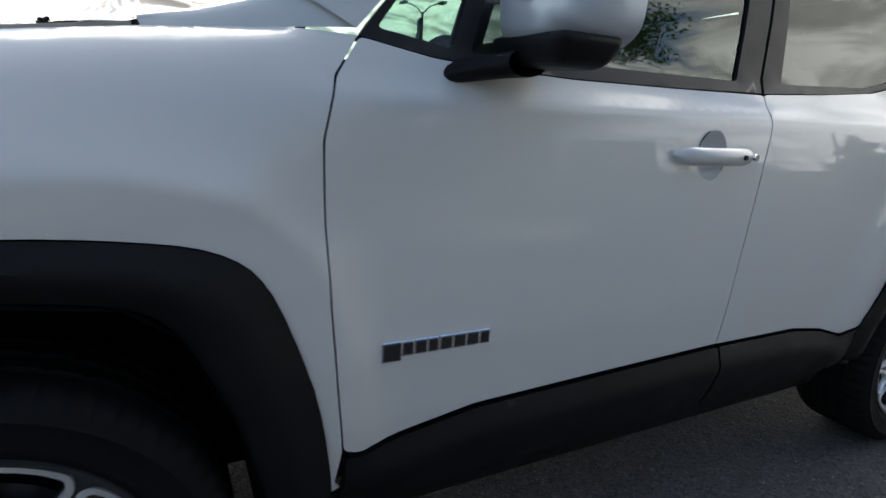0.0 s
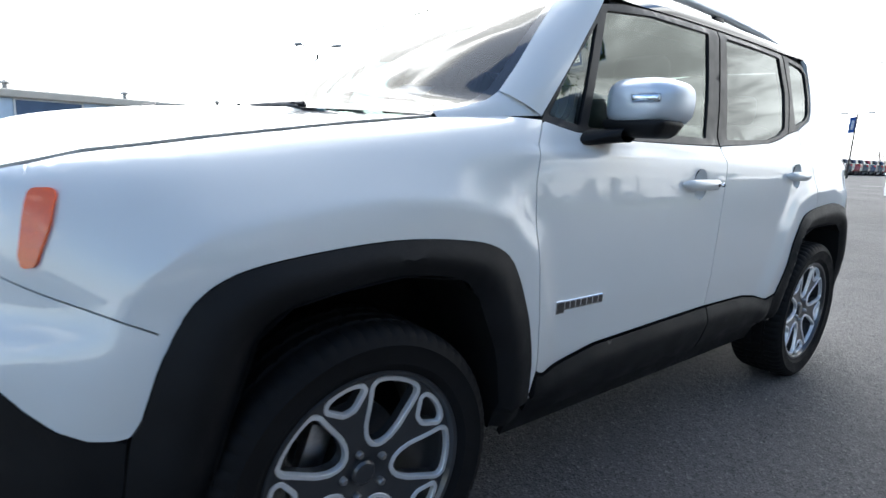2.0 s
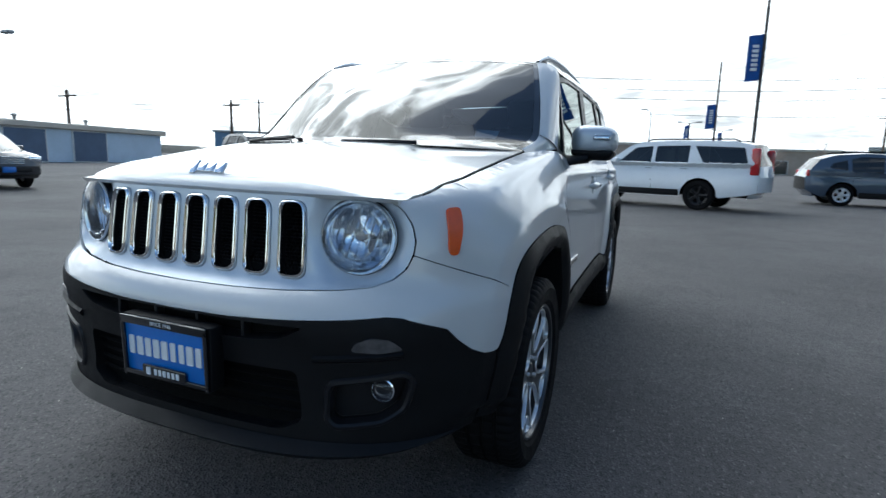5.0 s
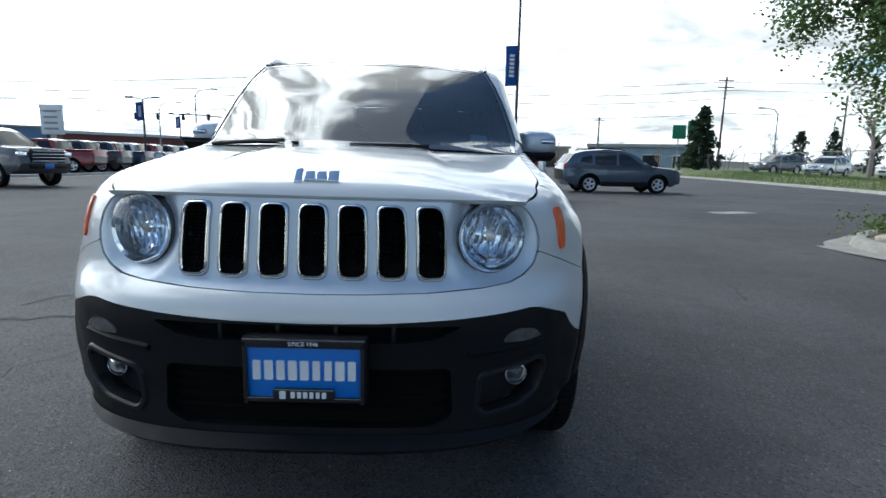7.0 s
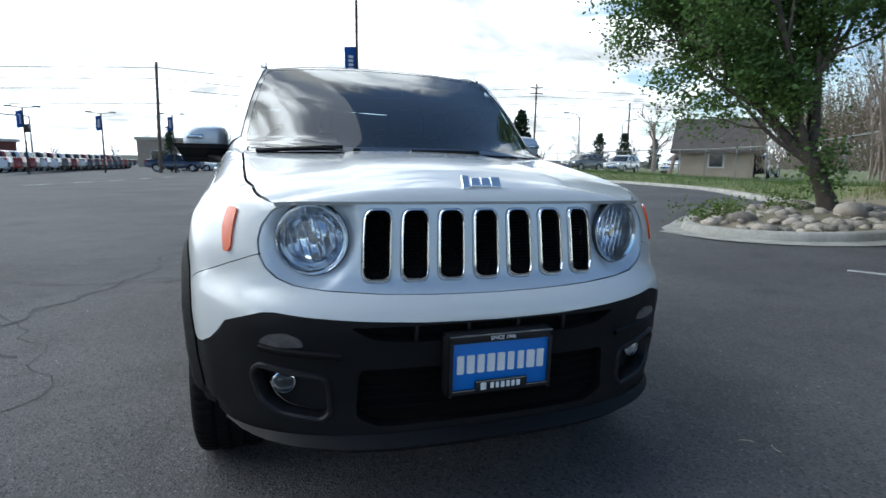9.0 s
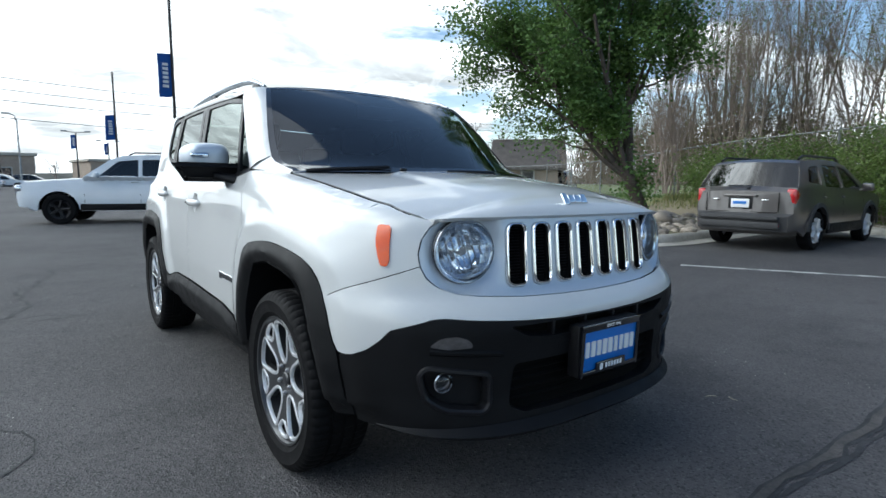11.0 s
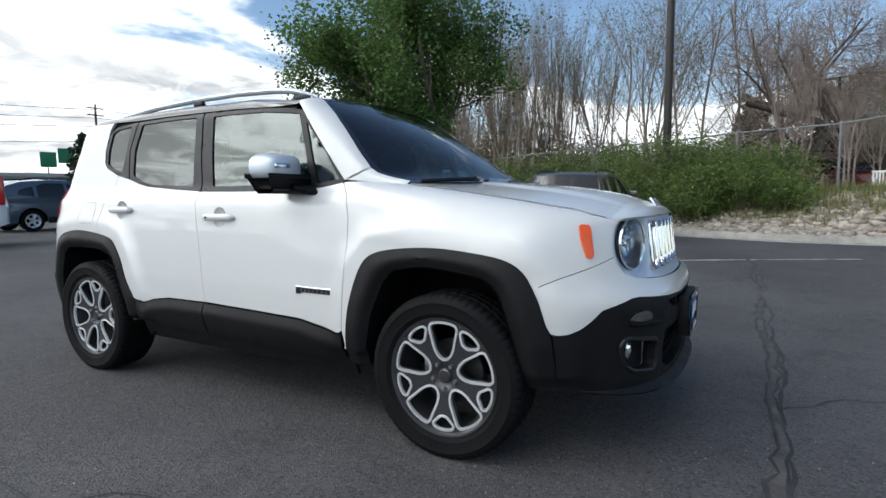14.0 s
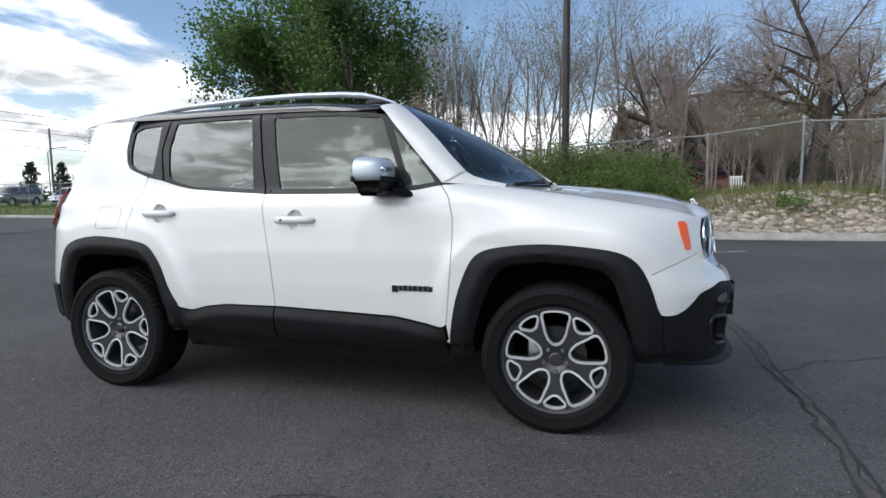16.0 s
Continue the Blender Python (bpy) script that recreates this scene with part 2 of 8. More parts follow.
def thing(name, label, category, m=None, group="", kind=""):
    ob = new(name)
    ob.empty_display_size = 0.2
    if m is not None:
        ob.matrix_world = m
    return tagged(ob, label, category, group, kind)


def box(bm, cx, cy, cz, sx, sy, sz, bevel=0.0, seg=2, m=None, mat=0, taper=None):
    """A box with its own bevel, added to bm. taper: scale of the top in x and y."""
    t = bmesh.new()
    bmesh.ops.create_cube(t, size=1.0)
    for v in t.verts:
        k = taper if taper and v.co.z > 0 else (1, 1)
        v.co = Vector((v.co.x * sx * k[0], v.co.y * sy * k[1], v.co.z * sz))
    if bevel:
        bmesh.ops.bevel(t, geom=t.edges[:], offset=bevel, segments=seg, profile=0.5, affect="EDGES")
    M = Matrix.Translation((cx, cy, cz))
    if m is not None:
        M = m @ M
    add(bm, t, M, mat)


def add(bm, t, M=None, mat=0):
    if M is not None:
        t.transform(M)
    vs = {}
    for v in t.verts:
        vs[v.index] = bm.verts.new(v.co)
    t.verts.index_update()
    vs = {v: n for v, n in zip(t.verts, list(vs.values()))}
    for fc in t.faces:
        try:
            nf = bm.faces.new([vs[v] for v in fc.verts])
            nf.material_index = mat or fc.material_index
        except ValueError:
            pass
    t.free()


def lathe(bm, profile, n=48, axis="X", M=None, mat=0, closed=False):
    """Turn (radius, along) points round an axis."""
    rows = []
    for i in range(n):
        a = 2 * math.pi * i / n
        row = []
        for r, h in profile:
            c, s = r * math.cos(a), r * math.sin(a)
            co = Vector((h, c, s)) if axis == "X" else Vector((c, s, h)) if axis == "Z" else Vector((c, h, s))
            row.append(bm.verts.new(M @ co if M is not None else co))
        rows.append(row)
    for i in range(n):
        a, b = rows[i], rows[(i + 1) % n]
        for j in range(len(profile) - (0 if closed else 1)):
            k = (j + 1) % len(profile)
            fc = bm.faces.new((a[j], b[j], b[k], a[k]))
            fc.material_index = mat


def tube(bm, pts, radius, n=8, mat=0, caps=True):
    """A round bar along points; radius may be a list."""
    pts = [Vector(p) for p in pts]
    rad = radius if isinstance(radius, (list, tuple)) else [radius] * len(pts)
    rows = []
    side = None
    for i, p in enumerate(pts):
        d = (pts[min(i + 1, len(pts) - 1)] - pts[max(i - 1, 0)]).normalized()
        if side is None:
            side = d.cross(Vector((0, 0, 1)) if abs(d.z) < 0.9 else Vector((1, 0, 0))).normalized()
        side = (side - d * side.dot(d)).normalized()
        up = d.cross(side)
        rows.append([bm.verts.new(p + (side * math.cos(2 * math.pi * k / n) + up * math.sin(2 * math.pi * k / n)) * rad[i]) for k in range(n)])
    for a, b in zip(rows, rows[1:]):
        for k in range(n):
            fc = bm.faces.new((a[k], a[(k + 1) % n], b[(k + 1) % n], b[k]))
            fc.material_index = mat
    if caps:
        for r in (rows[0][::-1], rows[-1]):
            fc = bm.faces.new(r)
            fc.material_index = mat


def grid_surface(bm, rows, mat=0, flip=False):
    vs = [[bm.verts.new(p) for p in r] for r in rows]
    for a, b in zip(vs, vs[1:]):
        for j in range(len(a) - 1):
            q = (a[j], a[j + 1], b[j + 1], b[j])
            fc = bm.faces.new(q[::-1] if flip else q)
            fc.material_index = mat
    return vs


def thicken(bm, depth):
    """Give an open sheet a back and rims."""
    bmesh.ops.recalc_face_normals(bm, faces=bm.faces[:])
    bmesh.ops.solidify(bm, geom=bm.faces[:], thickness=depth)


def table(tab, v):
    if v <= tab[0][0]:
        return tab[0][1]
    for (a, p), (b, q) in zip(tab, tab[1:]):
        if v <= b:
            return p + (q - p) * (v - a) / (b - a)
    return tab[-1][1]


def smooth01(v):
    v = min(1.0, max(0.0, v))
    return v * v * (3 - 2 * v)

# ---- the white compact SUV: one skin, cut into panels ----
from mathutils.geometry import delaunay_2d_cdt

SIDE = [(.16, .74), (.28, .815), (.40, .855), (.52, .872), (.65, .876), (.80, .869), (.95, .858), (1.03, .851), (1.083, .844), (1.10, .825), (1.17, .788), (1.30, .765), (1.56, .706), (1.62, .66)]
NOSE = [(.20, .70), (.27, .80), (.33, .83), (.45, .822), (.58, .834), (.66, .846), (.70, .843), (.735, .824), (.765, .780), (.80, .762), (1.02, .735), (1.2, .70)]
TAIL = [(.25, 3.32), (.40, 3.40), (.62, 3.41), (.95, 3.38), (1.15, 3.32), (1.35, 3.16), (1.60, 2.92)]
HOOD_Z = [(-.66, .996), (-.62, 1.006), (-.48, 1.046), (-.28, 1.080), (-.03, 1.118), (.25, 1.156), (.45, 1.172), (.58, 1.182)]
HOOD_W = [(-.66, .83), (-.62, .80), (-.48, .728), (-.28, .702), (-.03, .706), (.25, .716), (.45, .75), (.58, .785)]
YC, YR = -.20, 2.78
ARCH_F = [(.512, .34), (.505, .387), (.499, .462), (.471, .618), (.411, .783), (.344, .850), (.219, .877), (.037, .888), (-.163, .873), (-.284, .85), (-.355, .802), (-.403, .717), (-.44, .607), (-.457, .57), (-.47, .45), (-.475, .36)]
WELL_F = [(.389, .34), (.389, .425), (.352, .582), (.284, .733), (.217, .788), (.061, .81), (-.091, .796), (-.189, .778), (-.25, .724), (-.301, .575), (-.335, .45), (-.345, .36)]
ARCH_R = [(2.085, .37), (2.089, .498), (2.155, .61), (2.208, .737), (2.286, .839), (2.36, .868), (2.46, .885), (2.68, .899), (2.853, .864), (2.933, .787), (2.983, .614), (3.0, .50), (3.0, .40)]
WELL_R = [(2.185, .37), (2.19, .48), (2.208, .542), (2.249, .672), (2.315, .761), (2.428, .791), (2.722, .792), (2.81, .749), (2.852, .618), (2.87, .50), (2.87, .40)]


def spline(line, n=4):
    out = []
    for i in range(len(line) - 1):
        p0, p1, p2, p3 = line[max(i - 1, 0)], line[i], line[i + 1], line[min(i + 2, len(line) - 1)]
        for k in range(n):
            t = k / n
            out.append(tuple(.5 * (2 * b + (c - a) * t + (2 * a - 5 * b + 4 * c - d) * t * t + (3 * b - a - 3 * c + d) * t ** 3) for a, b, c, d in zip(p0, p1, p2, p3)))
    return out + [line[-1]]


def seg_dist(y, z, line):
    best = 9.0
    for (a, b), (c, d) in zip(line, line[1:]):
        vx, vy = c - a, d - b
        t = max(0.0, min(1.0, ((y - a) * vx + (z - b) * vy) / (vx * vx + vy * vy)))
        best = min(best, math.hypot(a + vx * t - y, b + vy * t - z))
    return best


def width(y, z):
    """Half the car's width at a place along it and a height."""
    w = table(SIDE, z)
    if y < .62:
        zt, xh = table(HOOD_Z, y), table(HOOD_W, y)
        base = zt - .27
        if z > base:
            u = min(1.0, (z - base) / .27)
            wf = table(SIDE, base) - (table(SIDE, base) - xh) * (1 - math.sqrt(max(0.0, 1 - u ** 2.3)))
            k = smooth01((.66 - y) / .30)
            w = w * (1 - k) + wf * k
    # raised shoulders that follow the wheel arches
    if .4 < z < 1.08:
        for line in (ARCH_F, ARCH_R):
            if line[0][0] - .8 < y < line[-1][0] + .5 or line[-1][0] - .4 < y < line[0][0] + .4:
                d = seg_dist(y, z, line)
                rise = 1.0 if d < .084 else max(0.0, 1 - (d - .084) / .105) ** 2
                w += .019 * rise * (smooth01((.66 - y) / .16) if line is ARCH_F else 1.0)
    return w


def corner_table(n, a, b):
    pts, s = [(0.0, 0.0, 1.0)], 0.0
    px, py = 0.0, b
    for i in range(1, 401):
        t = math.pi / 2 * i / 400
        cx, cd = math.sin(t) ** (2 / n), math.cos(t) ** (2 / n) if i < 400 else 0.0
        x, y = a * cx, b * cd
        s += math.hypot(x - px, y - py)
        px, py = x, y
        pts.append((s, cx, cd))
    return pts


FRONT_T = corner_table(2.9, .86, .565)
REAR_T = corner_table(2.3, .86, .60)
P0 = FRONT_T[-1][0]
P1 = P0 + YR - YC
PC = P1 + REAR_T[-1][0]


def look_up(tab, s, col):
    lo, hi = 0, len(tab) - 1
    while hi - lo > 1:
        mid = (lo + hi) // 2
        if tab[mid][0] <= s:
            lo = mid
        else:
            hi = mid
    a, b = tab[lo], tab[hi]
    t = (s - a[0]) / max(1e-9, b[0] - a[0])
    return a[col] + (b[col] - a[col]) * min(1, max(0, t))


def skin0(p, z):
    sg, a = (1, p) if p >= 0 else (-1, -p)
    if a < P0:
        cx, cd = look_up(FRONT_T, a, 1), look_up(FRONT_T, a, 2)
        y = YC - (table(NOSE, z) + YC) * cd
        return Vector((sg * width(y, z) * cx * (1 - .022 * smooth01((YC - y) / .35)), y, z))
    if a <= P1:
        y = a - P0 + YC
        return Vector((sg * width(y, z), y, z))
    b = REAR_T[-1][0] - (a - P1)
    cx, cd = look_up(REAR_T, max(0, b), 1), look_up(REAR_T, max(0, b), 2)
    y = YR + (table(TAIL, z) - YR) * cd
    return Vector((sg * width(min(y, 2.9), z) * cx, y, z))


def skin(p, z, off=0.0):
    c = skin0(p, z)
    if off:
        e = .006
        n = (skin0(p + e, z) - skin0(p - e, z)).cross(skin0(p, z + e) - skin0(p, z - e))
        c = c + n.normalized() * off
    return c


def py(y):
    return y - YC + P0


def px(x):
    """Place along the skin for a place across the nose."""
    sg, t = (1, x / .86) if x >= 0 else (-1, -x / .86)
    for a, b in zip(FRONT_T, FRONT_T[1:]):
        if t <= b[1]:
            return sg * (a[0] + (b[0] - a[0]) * (t - a[1]) / max(1e-9, b[1] - a[1]))
    return sg * P0


def pf(y, z):
    """Place along the skin for a place y in the front corner or the side."""
    if y >= YC:
        return py(y)
    t = (-y + YC) / (table(NOSE, z) + YC)
    for a, b in zip(FRONT_T, FRONT_T[1:]):
        if b[2] <= t <= a[2]:
            return a[0] + (b[0] - a[0]) * (a[2] - t) / max(1e-9, a[2] - b[2])
    return 0.0


def S(points):
    """(y, z) of the side to (p, z)."""
    return [(pf(y, z), z) for y, z in points]


def F(points):
    """(x, z) of the nose to (p, z)."""
    return [(px(x), z) for x, z in points]


def dense(poly, step):
    out = []
    for (a, b), (c, d) in zip(poly, poly[1:] + poly[:1]):
        n = max(1, int(math.hypot(c - a, d - b) / step + .5))
        out += [(a + (c - a) * i / n, b + (d - b) * i / n) for i in range(n)]
    return out


def inside(x, y, poly):
    r = False
    j = len(poly) - 1
    for i in range(len(poly)):
        if (poly[i][1] > y) != (poly[j][1] > y) and x < (poly[j][0] - poly[i][0]) * (y - poly[i][1]) / (poly[j][1] - poly[i][1]) + poly[i][0]:
            r = not r
        j = i
    return r


def rounded(poly, r, n=3):
    """Round the corners of a polygon."""
    out = []
    for i, b in enumerate(poly):
        a, c = Vector(poly[i - 1]), Vector(poly[(i + 1) % len(poly)])
        b = Vector(b)
        k = min(r, (a - b).length * .45, (c - b).length * .45)
        s, e = b + (a - b).normalized() * k, b + (c - b).normalized() * k
        for j in range(n + 1):
            t = j / n
            q = s * (1 - t) ** 2 + b * 2 * t * (1 - t) + e * t * t
            out.append((q.x, q.y))
    return out


def sheet(outline, holes=(), step=.028, fn=skin, off=0.0, lip=.016, soft=.003, mirror=False, inner=0.0):
    """A panel cut from the skin: triangulated inside its outline, with rolled edges of some depth."""
    outs = [dense(outline, step)] + [dense(h, step * .7) for h in holes]
    coords, edges = [], []
    for o in outs:
        k = len(coords)
        coords += [Vector(c) for c in o]
        edges += [(k + i, k + (i + 1) % len(o)) for i in range(len(o))]
    xs, zs = [c.x for c in coords], [c.y for c in coords]
    x = min(xs) + step * .5
    row = 0
    while x < max(xs):
        z = min(zs) + step * (.5 if row % 2 else .25)
        while z < max(zs):
            if inside(x, z, outs[0]) and not any(inside(x, z, h) for h in outs[1:]):
                coords.append(Vector((x, z)))
            z += step
        x += step
        row += 1
    vs, es, fs, *_ = delaunay_2d_cdt(coords, edges, [], 0, 1e-5)
    bm = bmesh.new()
    new_v = []
    for v in vs:
        c = fn(v.x, v.y, off)
        new_v.append(bm.verts.new((-c.x, c.y, c.z) if mirror else c))
    for fc in fs:
        cx = sum(vs[i].x for i in fc) / 3
        cy = sum(vs[i].y for i in fc) / 3
        if inside(cx, cy, outs[0]) and not any(inside(cx, cy, h) for h in outs[1:]):
            bm.faces.new([new_v[i] for i in (fc[::-1] if mirror else fc)])
    for v in [v for v in bm.verts if not v.link_faces]:
        bm.verts.remove(v)
    bm.normal_update()
    if lip:
        normals = {v: v.normal.copy() for v in bm.verts}
        ed = [e for e in bm.edges if e.is_boundary]
        ring = bmesh.ops.extrude_edge_only(bm, edges=ed)["geom"]
        moved = [g for g in ring if isinstance(g, bmesh.types.BMVert)]
        # each new vertex keeps the normal of the one it came from
        for v in moved:
            src = min((e.other_vert(v) for e in v.link_edges if e.other_vert(v) in normals), key=lambda o: (o.co - v.co).length)
            v.co -= normals[src] * lip
    return bm


def loft(lines, fn=None):
    bm = bmesh.new()
    grid_surface(bm, lines)
    return bm


def blend(a, b, t):
    return Vector(a).lerp(Vector(b), t)


def poly_at(line, t):
    """A point at a share of the length of a 3D line."""
    line = [Vector(p) for p in line]
    L = [0.0]
    for a, b in zip(line, line[1:]):
        L.append(L[-1] + (b - a).length)
    d = t * L[-1]
    for i in range(len(line) - 1):
        if d <= L[i + 1] + 1e-9:
            return line[i].lerp(line[i + 1], (d - L[i]) / max(1e-9, L[i + 1] - L[i]))
    return line[-1]


LEAN = math.degrees(math.atan(.0095))
suv = thing("compact_suv", "pearl white compact SUV with black arch cladding on dry asphalt", "car", pose(0, 0, 0, 0, LEAN, 0))
GAP = .0013


def shrink(poly, d=GAP):
    """Pull a polygon in by a seam's half width."""
    area = sum(a[0] * b[1] - b[0] * a[1] for a, b in zip(poly, poly[1:] + poly[:1]))
    sg = 1 if area > 0 else -1
    out = []
    for i, b in enumerate(poly):
        a, c = Vector(poly[i - 1]), Vector(poly[(i + 1) % len(poly)])
        b = Vector(b)
        u, w = (b - a), (c - b)
        if u.length < 1e-7 or w.length < 1e-7:
            out.append(tuple(b))
            continue
        n1, n2 = Vector((-u.y, u.x)).normalized() * sg, Vector((-w.y, w.x)).normalized() * sg
        n = n1 + n2
        k = d / max(.35, n.length_squared / 2) if n.length > 1e-6 else 0
        q = b + n * k
        out.append((q.x, q.y))
    return out


# outlines shared by neighbours
DOOR_A = [(.566, 1.170), (.519, 1.106), (.495, 1.01), (.494, .88), (.499, .752), (.509, .62), (.522, .485)]
DOOR_B = [(1.478, .541), (1.488, .65), (1.502, .754), (1.520, .86), (1.539, .964), (1.556, 1.06), (1.560, 1.137)]
DOOR_C = [(2.450, .884), (2.448, .927), (2.437, 1.01), (2.42, 1.091), (2.395, 1.165), (2.367, 1.240)]
SILL = [(.555, .470), (.642, .488), (.789, .515), (1.10, .525), (1.478, .535)]
SILL2 = [(1.478, .535), (1.79, .533), (1.92, .515), (2.0, .493), (2.095, .505)]
BELT = [(.563, 1.170), (.70, 1.147), (.85, 1.138), (.99, 1.133), (1.28, 1.134), (1.560, 1.139)]
BELT2 = [(1.560, 1.139), (1.80, 1.150), (2.05, 1.168), (2.15, 1.188), (2.253, 1.218), (2.367, 1.240)]
TOPL = [(2.515, 1.52), (2.47, 1.552), (2.28, 1.573), (1.96, 1.582), (1.69, 1.583), (1.40, 1.580), (1.16, 1.572), (1.0, 1.560), (.885, 1.540)]
PANEL_EDGE = [(.622, 1.010), (.652, .985), (.671, .945), (.676, .90), (.669, .862), (.652, .825), (.622, .797), (.572, .776), (.49, .765), (.337, .756), (.17, .751), (0, .749)]
WHITE_LOW = [(0, .676), (.20, .679), (.407, .690), (.55, .701), (.63, .709), (.665, .706)]
WHITE_LOW_Y = [(-.625, .668), (-.596, .632), (-.558, .598), (-.515, .578), (-.480, .574), (-.457, .578)]


def both(name, fn, mat, label="", **kw):
    for mir in (False, True):
        part(name, fn(mir), mat, suv, label)


fr_top = [(y, table(HOOD_Z, y) + GAP) for y in (.563, .45, .25, .11, -.03, -.16, -.28, -.38, -.48, -.56, -.62)]
fender = F(PANEL_EDGE[:5]) + [(pf(-.535, .810), .8105), (pf(-.47, .785), .785), (pf(-.41, .757), .757)] + S(spline(ARCH_F[3:12])[1:][::-1]) + S(spline(ARCH_F[1:4])[::-1]) + S(DOOR_A[::-1]) + S(fr_top[1:])
both("fender", lambda m: sheet(shrink(fender), mirror=m, step=.015), WHITE)
half = F(PANEL_EDGE[4:][::-1]) + [(pf(-.535, .810), .8102), (pf(-.47, .785), .7847), (pf(-.41, .757), .7567), (pf(-.392, .742), .742)] + S([(-.403, .717), (-.424, .66), (-.44, .607)]) + S(WHITE_LOW_Y[::-1]) + F(WHITE_LOW[::-1])
bump_white = half[:] + [(-p, z) for p, z in half[::-1] if abs(p) > 1e-6]
part("front_bumper_upper", sheet(shrink(rounded(bump_white, .006, 2)), step=.024), WHITE, suv)
front_door = S(DOOR_A + SILL + DOOR_B + BELT[::-1][1:-1])


def cup_hole(y, z):
    return [(py(y) + .046 * math.cos(a * math.pi / 12), z + .054 * math.sin(a * math.pi / 12)) for a in range(24)]


both("front_door", lambda m: sheet(shrink(rounded(front_door, .012), .0024), holes=[cup_hole(1.355, .997)], mirror=m, step=.019), WHITE)
rear_door = S(DOOR_B[::-1] + SILL2 + spline(ARCH_R[2:7]) + DOOR_C + BELT2[::-1][1:-1])
both("rear_door", lambda m: sheet(shrink(rounded(rear_door, .012)), holes=[cup_hole(2.228, 1.030)], mirror=m, step=.019), WHITE)
quarter = S(DOOR_C[::-1] + spline(ARCH_R[6:11])) + [(py(2.98) + .02, .60), (P1 + .62, .60), (P1 + .70, 1.0), (P1 + .60, 1.36), (P1 + .42, 1.50), (P1 + .20, 1.565)] + S([(2.62, 1.588), (2.52, 1.585), (2.535, 1.50), (2.545, 1.40), (2.53, 1.330), (2.50, 1.292)])
FUEL = S([(2.505, .945), (2.682, .944), (2.650, 1.078), (2.50, 1.078)])
for m in (False, True):
    q = part("quarter_panel", sheet(shrink(quarter), holes=[rounded(FUEL, .02)] if m else [], mirror=m, step=.02), WHITE, suv)
    if m:
        part("fuel_door", sheet(rounded(shrink(FUEL, .002), .02), mirror=m, lip=.01), WHITE, q)

# black cladding
flare_f = S(spline(ARCH_F)) + S(spline(WELL_F)[::-1])
flare_r = S(spline(ARCH_R)) + S(spline(WELL_R)[::-1])


def flare(poly, arch, well, m):
    """Wheel-arch cladding: a bevelled outer band that rolls under towards the well."""
    al, wl = spline(arch, 2), spline(well, 2)

    def band(p, z, off=0.0):
        c = skin(p, z)
        da, dw = seg_dist(c.y, z, al), seg_dist(c.y, z, wl)
        t = da / max(1e-6, da + dw)
        return skin(p, z, .005 + .017 * min(1.0, t / .45) - .020 * smooth01((t - .55) / .45))
    bm = sheet(poly, fn=band, lip=.03, step=.02, mirror=m)
    rows = []
    for d in (.012, -.05, -.28):
        rows.append([])
        for y, z in [(a[0] + (b[0] - a[0]) * k / 3, a[1] + (b[1] - a[1]) * k / 3) for a, b in zip(well, well[1:]) for k in range(3)] + [well[-1]]:
            c = skin(pf(y, z), z, 0)
            c.x = c.x + d if d > -.1 else .58
            rows[-1].append((-c.x if m else c.x, c.y, c.z))
    grid_surface(bm, rows, flip=m)
    return bm


for m in (False, True):
    part("wheel_arch_front", flare(flare_f, ARCH_F, WELL_F, m), PLASTIC, suv)
    part("wheel_arch_rear", flare(flare_r, ARCH_R, WELL_R, m), PLASTIC, suv)
clad_f = S([(.527, .345), (.527, .470)] + [(y, z - .004) for y, z in SILL] + [(1.474, .36), (1.10, .355), (.80, .349)])
clad_r = S([(1.482, .36), (1.482, .531)] + [(y, z - .004) for y, z in SILL2[1:]] + [(2.083, .485), (2.08, .372), (1.82, .365)])
SILL_ALL = SILL + SILL2[1:]


def sill_face(p, z, off=0.0):
    """Door cladding: a chamfer that faces up, then a face tucked under."""
    d = table(SILL_ALL, p - P0 + YC) - z
    y = p - P0 + YC
    ends = smooth01((y - .50) / .16) * smooth01((2.11 - y) / .14)
    return skin(p, z, .004 + ends * (.026 * min(1.0, max(0.0, d) / .052) - .20 * max(0.0, d - .052) ** 1.2))


both("door_cladding", lambda m: sheet(shrink(rounded(clad_f, .008)), fn=sill_face, mirror=m, lip=.02, step=.018), PLASTIC)
both("rear_door_cladding", lambda m: sheet(shrink(rounded(clad_r, .008)), fn=sill_face, mirror=m, lip=.02, step=.018), PLASTIC)
both("sill", lambda m: sheet(S([(.50, .25), (.50, .352), (1.2, .362), (2.1, .378), (2.1, .26)]), off=-.012, mirror=m, step=.05), PLASTIC)

# lower bumper, with the slot, fog pockets and chin
FOG = [(.495, .515), (.672, .545), (.688, .525), (.676, .450), (.63, .415), (.515, .400), (.495, .420)]
low_half = F(WHITE_LOW) + S(WHITE_LOW_Y[:-1]) + S([(-.462, .57), (-.472, .45), (-.477, .34)]) + F([(.66, .315), (.45, .300), (.2, .298), (0, .298)])
low = low_half + [(-p, z) for p, z in low_half[::-1] if abs(p) > 1e-6]
SLOT = F([(-.43, .672), (.43, .672), (.36, .634), (.26, .622), (-.26, .622), (-.36, .634)])
MOUTH = F([(-.40, .545), (.40, .545), (.42, .40), (.36, .37), (-.36, .37), (-.42, .40)])
fogs = [rounded(F([(s * x, z) for x, z in FOG]), .02) for s in (1, -1)]
bumper = part("front_bumper", sheet(shrink(low), holes=[rounded(SLOT, .015), rounded(MOUTH, .02)] + fogs, step=.024, lip=.05), PLASTIC, suv)
bm = bmesh.new()
rows = []
